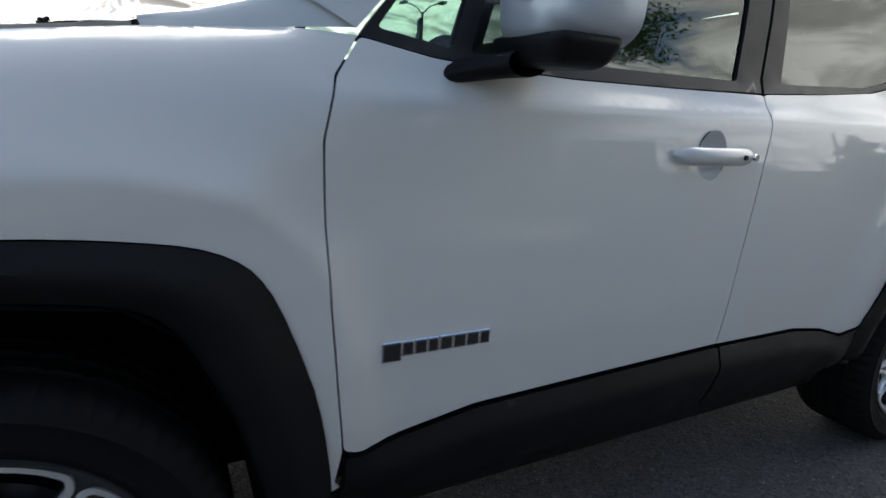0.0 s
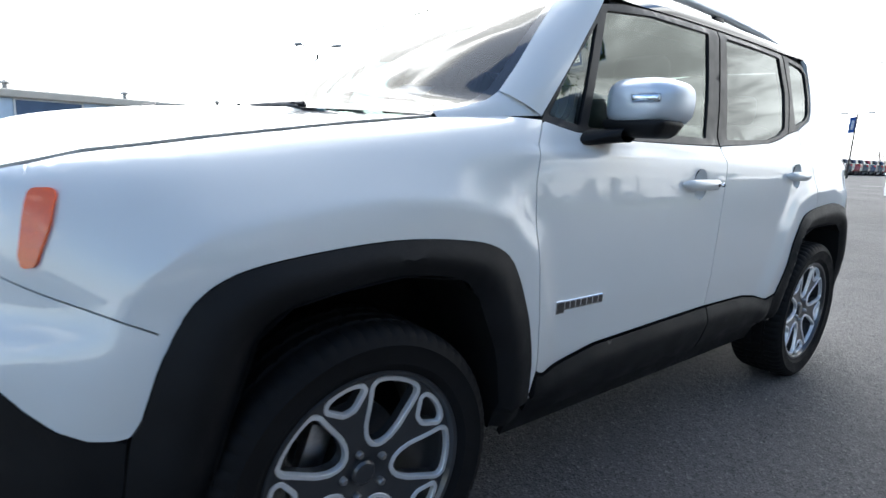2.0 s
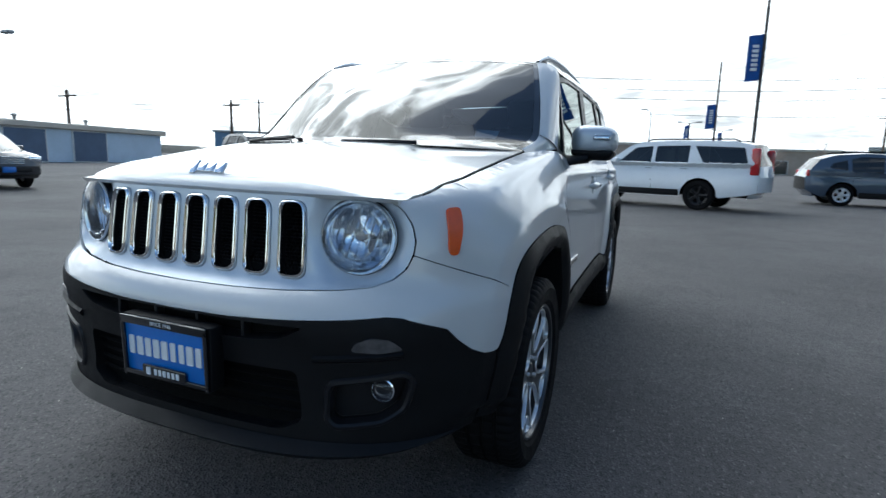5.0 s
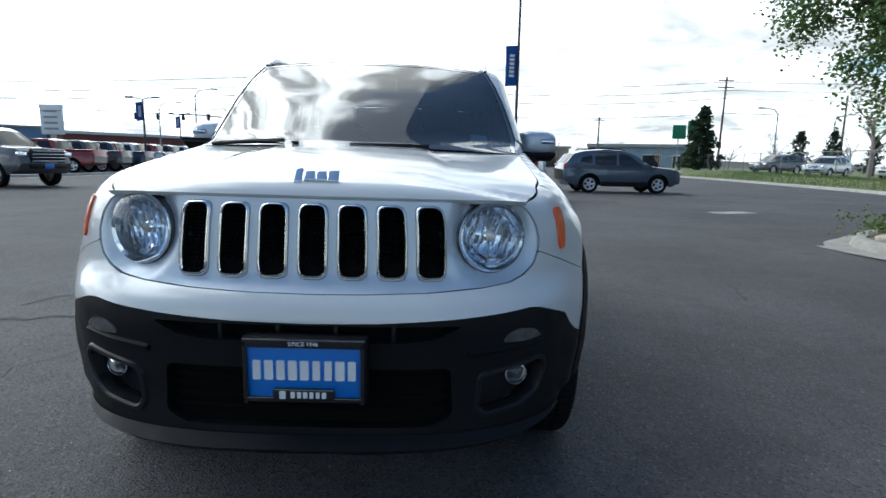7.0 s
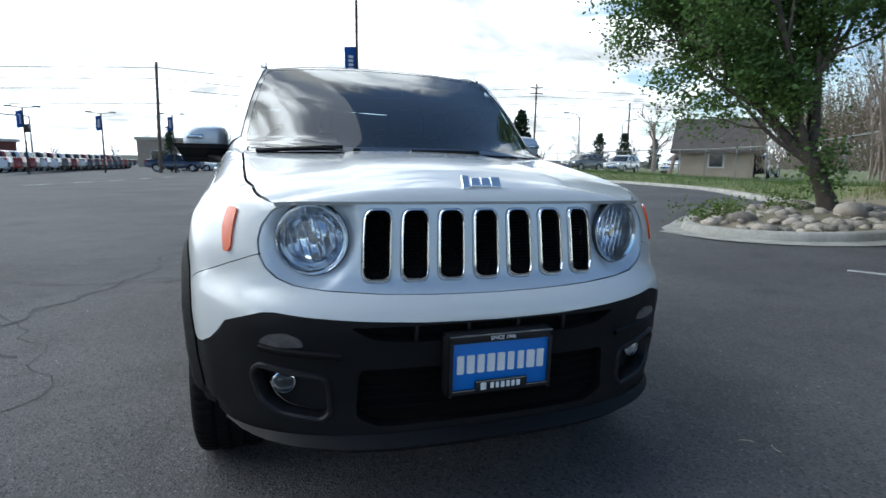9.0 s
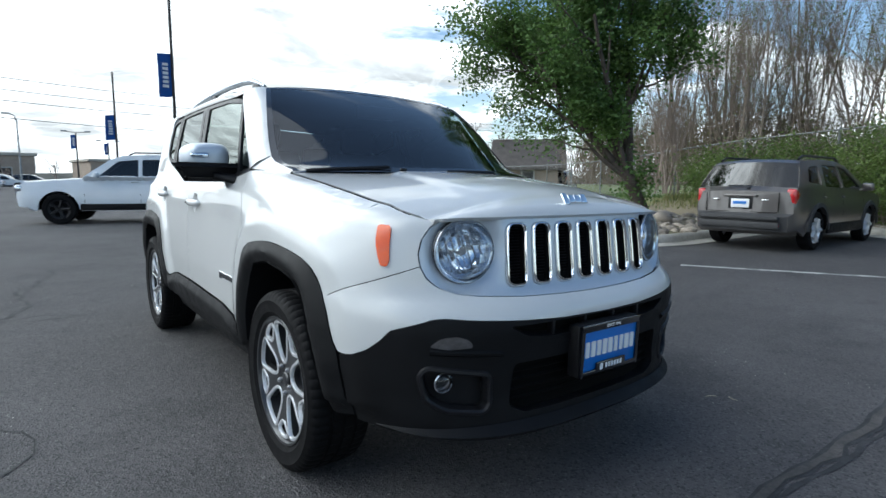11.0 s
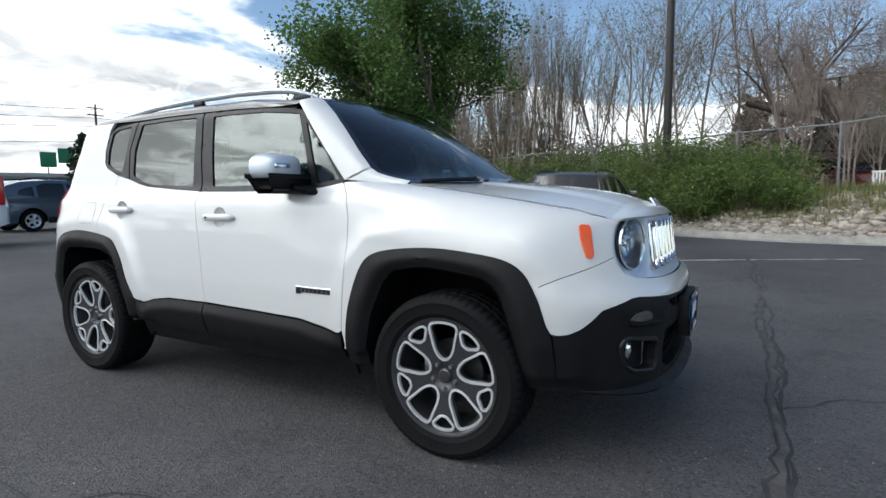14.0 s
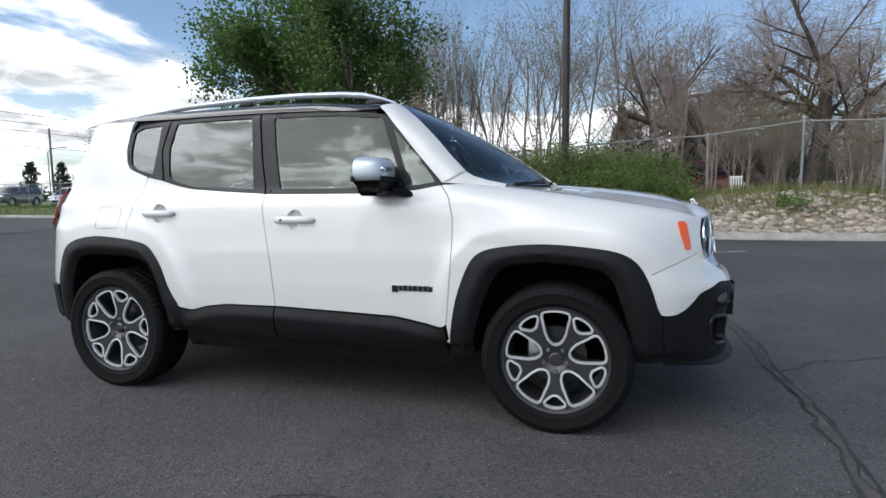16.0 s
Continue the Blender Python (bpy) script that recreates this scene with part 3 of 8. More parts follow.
for i in range(41):
    p = -px(.80) + 2 * px(.80) * i / 40
    a, b, c = skin(p, .350, .004), skin(p, .330, .040), skin(p, .312, .028)
    k = 1 - abs(i / 20 - 1) ** 4
    rows.append([a, a.lerp(b, max(k, .1)), a.lerp(c, max(k, .2)), skin(p, .300, -.06)])
grid_surface(bm, rows)
part("chin_spoiler", bm, PLASTIC, bumper)
bm = bmesh.new()
for p0, p1, z0, z1, n in ((-px(.43), px(.43), .36, .69, 10),):
    grid_surface(bm, [[skin(p0 + (p1 - p0) * i / n, z, -.045) for z in (z0, z1)] for i in range(n + 1)])
part("bumper_backing", bm, VOID, bumper)
for z in (.41, .44, .47, .50, .53):
    bm = bmesh.new()
    grid_surface(bm, [[skin(p, z + dz, -.028 + d) for dz, d in ((0, 0), (.006, .006), (.012, 0))] for p in [px(-.41) + (px(.41) - px(-.41)) * i / 12 for i in range(13)]])
    part("lower_grille_bar", bm, VOID, bumper)
for x in (-.24, -.08, .08, .24):
    bm = bmesh.new()
    c = skin(px(x), .645, -.025)
    box(bm, c.x, c.y, c.z, .012, .03, .05, .004)
    part("slot_rib", bm, TRIM, bumper)
for s in (1, -1):
    pocket = part("fog_pocket", sheet(rounded(F([(s * x, z) for x, z in FOG]), .02), off=-.055, lip=0), TRIM, bumper)
    o = dense(rounded(F([(s * x, z) for x, z in FOG]), .02), .012)
    rows = [[skin(p, z, d) for p, z in shrink(o, k)] for k, d in ((-.017, .0), (-.013, .007), (-.004, .009), (.002, .003), (.004, -.03))]
    bm = bmesh.new()
    grid_surface(bm, [r + [r[0]] for r in rows], flip=s > 0)
    bmesh.ops.remove_doubles(bm, verts=bm.verts, dist=1e-5)
    bmesh.ops.recalc_face_normals(bm, faces=bm.faces[:])
    part("fog_bezel", bm, TRIM, bumper)
    c = skin(px(s * .622), .487, -.02)
    n = (skin(px(s * .622), .487, .02) - c).normalized()
    q = Vector((0, 0, 1)).rotation_difference(Vector((s * .18, -1, 0))).to_matrix().to_4x4()
    bm = bmesh.new()
    lathe(bm, [(.0, -.05), (.020, -.045), (.031, -.022), (.034, -.014), (.030, -.012)], 24, "Z", Matrix.Translation(c) @ q)
    fog = part("fog_lamp", bm, REFLECT, bumper)
    bm = bmesh.new()
    lathe(bm, [(.0, -.004), (.012, -.005), (.023, -.009), (.031, -.014)], 24, "Z", Matrix.Translation(c) @ q)
    part("fog_lens", bm, LENS, fog)
    TURN = [(.548, .616), (.560, .640), (.60, .655), (.645, .648), (.672, .622), (.62, .611)]
    part("bumper_lamp", sheet(rounded(F([(s * x, z) for x, z in TURN]), .012), off=.003, lip=.012, step=.02), SMOKE, bumper)
    bm = bmesh.new()
    grid_surface(bm, [[skin(px(s * x), z + dz, d) for dz, d in ((.008, 0), (.003, .010), (-.006, .009), (-.014, 0))] for x, z in ((.45, .588), (.50, .593), (.56, .598), (.62, .603), (.67, .609))], flip=s < 0)
    part("bumper_crease", bm, PLASTIC, bumper)

# plate, its frame and bracket
plate_m = pose(.004, -.872, .553, 2, 0, 0)
bm = bmesh.new()
box(bm, .004, -.850, .556, .335, .05, .185, .008)
part("plate_bracket", bm, PLASTIC, bumper)
bm = bmesh.new()
box(bm, 0, -.010, .083, .325, .010, .026, .004, m=plate_m)
box(bm, -.156, -.010, 0, .013, .010, .18, .004, m=plate_m)
box(bm, .156, -.010, 0, .013, .010, .18, .004, m=plate_m)
box(bm, 0, -.010, -.076, .325, .010, .014, .004, m=plate_m)
box(bm, 0, -.0135, -.060, .165, .008, .034, .006, m=plate_m)
frame_ob = part("plate_frame", bm, GLOSSBLACK, bumper)
bm = bmesh.new()
box(bm, 0, -.004, 0, .305, .004, .152, .001, m=plate_m)
plate = part("plate_blue", bm, BLUE, bumper, "blue dealer plate with white bars")


def letter_bars(parent, m, total, height, n, mat, depth=.0016, name="plain_mark", seed=1):
    """Plain upright blocks in place of lettering."""
    rnd = random.Random(seed)
    w = total / n
    for i in range(n):
        bm = bmesh.new()
        x = -total / 2 + w * (i + .5)
        ww = w * rnd.uniform(.62, .84)
        box(bm, x, 0, 0, ww, depth, height, min(ww, height) * .12, 1, m=m)
        part(name, bm, mat, parent)


letter_bars(plate, plate_m @ pose(0, -.007, .006), .285, .055, 9, PLATEWHITE, seed=3)
letter_bars(frame_ob, plate_m @ pose(.012, -.018, -.060), .10, .018, 6, PLATEWHITE, seed=4)
letter_bars(frame_ob, plate_m @ pose(-.057, -.018, -.060), .022, .022, 1, PLATEWHITE, seed=5)


def text_mesh(name, body, size, m, mat, parent, extrude=.0006):
    cu = bpy.data.curves.new(name, "FONT")
    cu.body, cu.size, cu.extrude, cu.align_x, cu.align_y = body, size, extrude, "CENTER", "CENTER"
    tmp = new(name, cu)
    dg = bpy.context.evaluated_depsgraph_get()
    me = bpy.data.meshes.new_from_object(tmp.evaluated_get(dg))
    bpy.data.objects.remove(tmp)
    bpy.data.curves.remove(cu)
    me.materials.clear()
    me.materials.append(mat)
    me.transform(m)
    ob = new(name, me)
    ob.parent = parent
    return ob


text_mesh("frame_text", "SINCE 1946", .016, plate_m @ pose(0, -.0165, .083, 90, 0, 0), PLATEWHITE, frame_ob)

# silver grille panel with seven slots
SLOT_X = [k * .1135 for k in (-3, -2, -1, 0, 1, 2, 3)]


def slot_outline(x, w=.0885, z0=.7835, z1=.9965, r=.028):
    return rounded([(px(x - w / 2), z0), (px(x + w / 2), z0), (px(x + w / 2), z1), (px(x - w / 2), z1)], r, 4)


HEAD = (.528, .908)


def dish(p, z, off=0.0):
    """The grille panel: set back a little, dished round each lamp."""
    r = math.hypot(abs(p) - px(HEAD[0]), z - HEAD[1])
    d = -.004 - .026 * smooth01((.152 - r) / .047)
    return skin(p, z, off + d)


gp = F(PANEL_EDGE[::-1]) + F([(-x, z) for x, z in PANEL_EDGE[:-1]])
gp = rounded(gp, .01, 2)
lampholes = [[(px(s * HEAD[0]) + .104 * math.cos(a * math.pi / 20), HEAD[1] + .104 * math.sin(a * math.pi / 20)) for a in range(40)] for s in (1, -1)]
lampholes = [[(p, min(z, 1.004)) for p, z in h] for h in lampholes]
panel = part("grille_panel", sheet(shrink(gp, .003), holes=[slot_outline(x) for x in SLOT_X] + lampholes, step=.017, fn=dish, lip=.03), SILVER, suv, "satin silver grille panel")
bm = bmesh.new()
grid_surface(bm, [[skin(px(-.41) + (px(.41) - px(-.41)) * i / 24, z, -.060) for z in (.74, 1.02)] for i in range(25)])
part("grille_backing", bm, VOID, panel)
for x in SLOT_X:
    bm = bmesh.new()
    o = dense(slot_outline(x, .086, .7845, .9955, .028), .010)
    c = Vector((sum(p for p, z in o) / len(o), .89))
    rows = []
    for k, d in ((1.0, -.02), (1.0, .004), (.965, .011), (.87, .013), (.765, .007), (.74, -.004)):
        rows.append([dish(c.x + (p - c.x) * k, c.y + (z - c.y) * (1 - (1 - k) * .42), d) for p, z in o])
    rows = [r + [r[0]] for r in rows]
    grid_surface(bm, rows, flip=True)
    bmesh.ops.remove_doubles(bm, verts=bm.verts, dist=1e-5)
    part("grille_ring", bm, CHROME, panel, "chrome slot surround", smooth=60)
    bm = bmesh.new()
    rows = [[dish(c.x + (p - c.x) * .74, c.y + (z - c.y) * .891, d) for p, z in o] for d in (-.002, -.034)]
    grid_surface(bm, [r + [r[0]] for r in rows], flip=True)
    part("slot_sleeve", bm, PLASTIC, panel)
    bm = bmesh.new()
    s3 = .0115
    for i in range(-3, 4):
        for j in range(-11, 12):
            hx, hz = i * s3 * 1.0, j * s3 * .88
            if j % 2:
                hx += s3 / 2
            if abs(hx) > .040 or abs(hz) > .100:
                continue
            ring = []
            for k in range(6):
                a = math.pi / 6 + k * math.pi / 3
                ring.append((dish(px(x) + hx + math.cos(a) * s3 * .54, .89 + hz + math.sin(a) * s3 * .54, -.014), dish(px(x) + hx + math.cos(a) * s3 * .40, .89 + hz + math.sin(a) * s3 * .40, -.021)))
            for k in range(6):
                (a, b), (c2, d2) = ring[k], ring[(k + 1) % 6]
                bm.faces.new([bm.verts.new(v) for v in (a, c2, d2, b)])
    part("grille_mesh", bm, TRIM, panel, smooth=0)

# round headlamps
for s in (1, -1):
    c = skin(px(s * HEAD[0]), HEAD[1], -.018)
    ax = Vector((s * .30, -1, .05)).normalized()
    M = Matrix.Translation(c) @ Vector((0, 0, 1)).rotation_difference(ax).to_matrix().to_4x4()
    bm = bmesh.new()
    lathe(bm, [(.1070, -.03), (.1070, -.003), (.1055, -.001), (.1045, -.003), (.104, -.02)], 64, "Z", M)
    lampb = part("headlamp", bm, GLOSSBLACK, suv, "round halogen headlamp with clear lens")
    bm = bmesh.new()
    lathe(bm, [(.1045, -.012), (.1040, .003), (.1015, .007), (.0900, .003), (.0865, -.010), (.0845, -.012), (.080, -.022), (.068, -.040), (.045, -.054), (.022, -.060), (.0, -.060)], 48, "Z", M)
    part("reflector", bm, REFLECT, lampb)
    bm = bmesh.new()
    for i in range(7):
        xx = -.066 + .022 * i
        box(bm, xx, 0, -.034, .003, .15 * math.sqrt(max(.1, 1 - (xx / .085) ** 2)), .012, .001, 1, m=M)
    part("reflector_flutes", bm, REFLECT, lampb)
    bm = bmesh.new()
    lathe(bm, [(.0, -.018), (.014, -.018), (.019, -.022), (.020, -.06)], 24, "Z", M)
    part("bulb_cap", bm, CHROME, lampb)
    bm = bmesh.new()
    lathe(bm, [(.101, .009), (.085, .020), (.060, .028), (.030, .033), (.0, .034)], 48, "Z", M)
    part("lens", bm, LENS, lampb)
    MARK = [(-.522, .988), (-.558, .986), (-.566, .960), (-.580, .878), (-.576, .860), (-.560, .862), (-.536, .93)]
    o = rounded([(pf(y, z) * s, z) for y, z in MARK], .012)
    part("side_marker", sheet(o, off=.007, lip=.012, step=.016), AMBER, suv, "amber side marker lens")

# bonnet
HX = [(y, skin0(pf(y, table(HOOD_Z, y)), table(HOOD_Z, y)).x - .0055) for y in (-.62, -.58, -.54, -.48, -.40, -.28, -.15, -.03, .11, .25, .35)]
ZC = [(-.737, 1.016), (-.728, 1.032), (-.705, 1.052), (-.65, 1.075), (-.551, 1.100), (-.42, 1.123), (-.303, 1.139), (-.1, 1.157), (.073, 1.170), (.20, 1.180)]


def hood_pt(u, v, off=0.0):
    """u across from -1 to 1, v from the nose to the cowl."""
    xf = HX[0][1] * u
    yf = skin0(px(xf), 1.01).y - .004
    xc = .714 * u
    yc = .105 + .145 * abs(u) ** 2
    y = yf + (yc - yf) * v
    x = u * table(HX, max(y, -.62))
    ze = table(HOOD_Z, y) + .006
    # nose roll
    roll = smooth01(v / .16)
    yy = min(y + (1 - abs(u) ** 2) * 0, .2)
    zc = table(ZC, -.737 + (yy + .737) * 1.0)
    prof = 1 - abs(u) ** 1.7
    z = ze + (zc - ze) * prof if y > -.60 else 0
    if y <= -.60:
        z = 1.012 + (table(ZC, max(-.737, -.737 + (y - yf))) - 1.012) * (1 - abs(u) ** 3)
        z = max(z, 1.006)
        z2 = table(HOOD_Z, max(y, -.62)) + (table(ZC, y) - table(HOOD_Z, max(y, -.62))) * prof
        z = z + (z2 - z) * smooth01((y + .72) / .14)
    dome = smooth01((.62 - .16 * v - abs(u)) / .07)
    z += .010 * dome * smooth01((v - .06) / .25)
    return Vector((x, y, z))


bm = bmesh.new()
NU, NV = 56, 44
grid_surface(bm, [[hood_pt(-1 + 2 * i / NU, (j / NV) ** 1.35) for i in range(NU + 1)] for j in range(NV + 1)])
skirt = [e for e in bm.edges if e.is_boundary]
ring = bmesh.ops.extrude_edge_only(bm, edges=skirt)["geom"]
for g in ring:
    if isinstance(g, bmesh.types.BMVert):
        front = smooth01((-.45 - g.co.y) / .15)
        g.co.z -= .006 + .006 * front
        g.co.y += .014 * front
        g.co.x *= .995
hood = part("bonnet", bm, WHITE, suv)
for s in (-1, 1):   # near-black strip that stands in for the gap's shade along each side
    bm = bmesh.new()
    edge = [hood_pt(s, .10 + .90 * k / 30) for k in range(31)]
    grid_surface(bm, [[c + Vector((-s * .003, 0, -.004)), c + Vector((-s * .003, 0, -.030))] for c in edge], flip=s > 0)
    part("bonnet_seal", bm, VOID, hood)
# plain chrome blocks where the maker's letters sit
bm = bmesh.new()
for u, w, h in ((-.082, .026, .050), (-.030, .033, .034), (.024, .033, .034), (.079, .034, .040)):
    c, e, f = hood_pt(u, .052), hood_pt(u + .01, .052), hood_pt(u, .062)
    ux, uy = (e - c).normalized(), (f - c).normalized()
    m = Matrix((ux, uy, ux.cross(uy))).transposed().to_4x4()
    m.translation = c
    box(bm, 0, .012, .006, w, h, .011, .0045, 3, m=m @ pose(0, 0, 0, 34, 0, 0))
part("bonnet_mark", bm, CHROME, hood, "plain chrome emblem blocks")
for s in (-1, 1):
    bm = bmesh.new()
    c = hood_pt(.36 * s, .985)
    box(bm, c.x, c.y - .03, c.z + .006, .03, .018, .010, .004)
    part("washer_jet", bm, TRIM, hood)

# inner body behind the seams, underbody and arches
for m in (False, True):
    o = S([(-.30, .95), (-.30, .90), *ARCH_F[3:10][::-1], (.50, .40), (1.4, .42), (2.06, .44), *ARCH_R[2:10], (3.05, .62), (3.05, 1.2), (2.40, 1.19), (1.56, 1.12), (.60, 1.13), (.1, 1.05)])
    part("inner_body", sheet(o, off=-.020, lip=0, mirror=m, step=.06), VOID, suv)
bm = bmesh.new()
box(bm, 0, 1.5, .42, 1.16, 3.7, .30, .05)
box(bm, 0, -.05, .72, 1.16, 1.1, .46, .04)
box(bm, 0, 2.55, .75, 1.16, 1.3, .5, .04)
part("underbody", bm, VOID, suv)

# greenhouse: frames, glass
DLO_F = S(BELT + [(1.605, 1.36), (1.640, 1.583)] + TOPL[5:])
DLO_R = S([(1.566, 1.139)] + BELT2[1:5] + [(2.285, 1.40), (2.245, 1.575)] + TOPL[3:5] + [(1.648, 1.583), (1.612, 1.36)])
DLO_Q = S([(2.26, 1.220), (2.367, 1.240), (2.50, 1.292), (2.53, 1.330), (2.545, 1.40), (2.535, 1.50)] + TOPL[1:3] + [(2.252, 1.575), (2.292, 1.40)])
GL_F = S([(.770, 1.163), (1.480, 1.163), (1.530, 1.40), (1.553, 1.555), (1.16, 1.550), (.905, 1.522), (.835, 1.34)])
GL_V = S([(.600, 1.186), (.735, 1.166), (.80, 1.34), (.853, 1.478), (.70, 1.318)])
GL_R = S([(1.645, 1.166), (2.02, 1.180), (2.15, 1.206), (2.218, 1.240), (2.240, 1.40), (2.205, 1.552), (1.96, 1.560), (1.697, 1.560), (1.67, 1.36)])
GL_Q = S([(2.338, 1.257), (2.46, 1.292), (2.503, 1.322), (2.517, 1.40), (2.503, 1.515), (2.45, 1.535), (2.310, 1.548)])
for m in (False, True):
    fr1 = part("front_window_frame", sheet(shrink(DLO_F, .002), holes=[rounded(GL_F, .012), rounded(GL_V, .01)], off=-.003, mirror=m, lip=.025, step=.03), TRIM, suv)
    part("front_window", sheet(shrink(rounded(GL_F, .012), -.004), off=-.010, lip=0, mirror=m, step=.05), GLASSTINT, fr1)
    part("vent_window", sheet(shrink(rounded(GL_V, .01), -.004), off=-.010, lip=0, mirror=m, step=.05), GLASSTINT, fr1)
    fr2 = part("rear_window_frame", sheet(shrink(DLO_R, .002), holes=[rounded(GL_R, .012)], off=-.003, mirror=m, lip=.025, step=.03), TRIM, suv)
    part("rear_window", sheet(shrink(rounded(GL_R, .012), -.004), off=-.010, lip=0, mirror=m, step=.05), GLASSDARK, fr2)
    fr3 = part("quarter_window_frame", sheet(shrink(DLO_Q, .002), holes=[rounded(GL_Q, .012)], off=-.003, mirror=m, lip=.025, step=.03), TRIM, suv)
    part("quarter_window", sheet(shrink(rounded(GL_Q, .012), -.004), off=-.010, lip=0, mirror=m, step=.05), GLASSDARK, fr3)

# windscreen, pillars, roof


EDGE = [(-.04, .710, .245, 1.160), (0, .710, .262, 1.167), (.035, .716, .345, 1.183), (.08, .728, .425, 1.206), (.14, .732, .466, 1.232), (.3, .714, .545, 1.312), (.5, .688, .630, 1.407), (.75, .651, .736, 1.512), (.92, .622, .815, 1.575), (1.0, .607, .855, 1.602), (1.05, .600, .88, 1.615)]


def shield(u, v, off=0.0):
    """The windscreen: u across, v up; its side edges sweep round into the pillars."""
    e = [table([(r[0], r[k]) for r in EDGE], v) for k in (1, 2, 3)]
    n = Vector((0, -.50, .80)).normalized()
    c = Vector((0, .085, 1.190)).lerp(Vector((0, .865, 1.640)), v) + n * (.024 * math.sin(math.pi * max(0, min(1, v))))
    k = abs(u) ** 2.3
    return Vector((e[0] * u, c.y + (e[1] - c.y) * k, c.z + (e[2] - c.z) * k)) + n * off


bm = bmesh.new()
grid_surface(bm, [[shield(-1 + 2 * i / 40, -.04 + 1.04 * (j / 24) ** 1.3) for i in range(41)] for j in range(25)])
ws = part("windscreen", bm, GLASSSHIELD, suv)
bm = bmesh.new()
for u0, u1, v0, v1 in ((-1, -.955, 0, 1), (.955, 1, 0, 1), (-1, 1, -.04, .006), (-1, 1, .965, 1)):
    nu, nv = max(2, int((u1 - u0) * 20)), max(2, int((v1 - v0) * 40))
    grid_surface(bm, [[shield(u0 + (u1 - u0) * i / nu, v0 + (v1 - v0) * j / nv, .0016) for i in range(nu + 1)] for j in range(nv + 1)])
part("windscreen_border", bm, GLOSSBLACK, ws)
bm = bmesh.new()
grid_surface(bm, [[shield(.68 + .11 * i / 3, .075 + .07 * j / 2, -.004) for i in range(4)] for j in range(3)])
part("paper_notice", bm, PAPER, ws)
bm = bmesh.new()
box(bm, 0, .78, 1.52, .24, .03, .075, .012)
part("interior_mirror", bm, TRIM, ws)
A_LOW = [(.563, 1.178), (.70, 1.330), (.83, 1.478), (.885, 1.545), (.93, 1.585)]
for m in (False, True):
    low_l = [skin(py(y), z, .002) for y, z in A_LOW]
    rows = []
    for j in range(21):
        v = j / 20
        a = poly_at(low_l, v)
        b = shield(.992, .14 + .86 * v, .006)
        row = []
        for i in range(9):
            t = i / 8
            c = a.lerp(b, t)
            c += Vector((.55, -.55, .35)).normalized() * (.016 * math.sin(math.pi * t) ** .8)
            row.append((-c.x if m else c.x, c.y, c.z))
        rows.append(row)
    bm = bmesh.new()
    grid_surface(bm, rows, flip=not m)
    part("a_pillar", bm, WHITE, suv)
    # cowl corner between bonnet and pillar
    bm = bmesh.new()
    rows = []
    for j in range(7):
        y = .262 + (.563 - .262) * j / 6
        e = skin(pf(y, table(HOOD_Z, y)), table(HOOD_Z, y))
        i2 = shield(.992, .139 * (j / 6) ** 1.3, .005)
        rows.append([(-c.x if m else c.x, c.y, c.z) for c in (e.lerp(i2, k / 5) + Vector((.3, -.3, .9)).normalized() * (.012 * math.sin(math.pi * k / 5) * j / 6) for k in range(6))])
    grid_surface(bm, rows, flip=not m)
    part("cowl_corner", bm, WHITE, suv)


ROOF_T = [(.885, 1.645), (1.0, 1.660), (1.3, 1.676), (1.8, 1.680), (2.3, 1.668), (2.7, 1.636), (2.95, 1.600)]
ROOF_E = [(.885, 1.545), (1.0, 1.562), (1.16, 1.576), (1.40, 1.584), (1.7, 1.588), (2.0, 1.587), (2.28, 1.582), (2.5, 1.585), (2.95, 1.56)]


def roof_pt(u, y):
    ze, zc = table(ROOF_E, y), table(ROOF_T, y)
    xe = width(1.2, ze) - .001
    if y > 2.6:
        xe -= (y - 2.6) ** 2 * .5
    a = abs(u) * math.pi / 2
    x = xe * math.sin(a) ** .92
    z = ze + (zc - ze) * max(0, math.cos(a)) ** .62
    return Vector((x if u >= 0 else -x, y - .02 * (1 - (x / xe) ** 2) * smooth01((1.1 - y) / .2), z))


bm = bmesh.new()


def roof_front(u):
    if abs(u) < .82:
        return shield(u / .82, 1.0, .003)
    t = (abs(u) - .82) / .18
    c = shield(1, 1.0, .003).lerp(skin(py(.93), 1.572, .001), t) + Vector((.5, -.3, .6)).normalized() * (.018 * math.sin(math.pi * t))
    return Vector((c.x if u > 0 else -c.x, c.y, c.z))


rows = []
for j in range(37):
    y = .90 + (2.95 - .90) * (j / 36) ** 1.2
    k = smooth01(j / 10)
    rows.append([])
    for i in range(49):
        u = -1 + 2 * i / 48
        a, b = roof_front(u), roof_pt(u, y)
        a.y += y - .90
        rows[-1].append(a.lerp(b, k))
grid_surface(bm, rows)
roof = part("roof", bm, GLOSSBLACK, suv, "gloss black roof")
bm = bmesh.new()
rows = []
for j in range(19):
    y = .95 + 1.93 * j / 18
    row = [roof_pt(-1 + i / 10, y) for i in range(21)]
    row = [Vector((c.x * .975, c.y, c.z - .022)) for c in row]
    rows.append([row[0] - Vector((.0, 0, .055))] + row + [row[-1] - Vector((.0, 0, .055))])
grid_surface(bm, rows)
part("headliner", bm, FABRIC, suv)
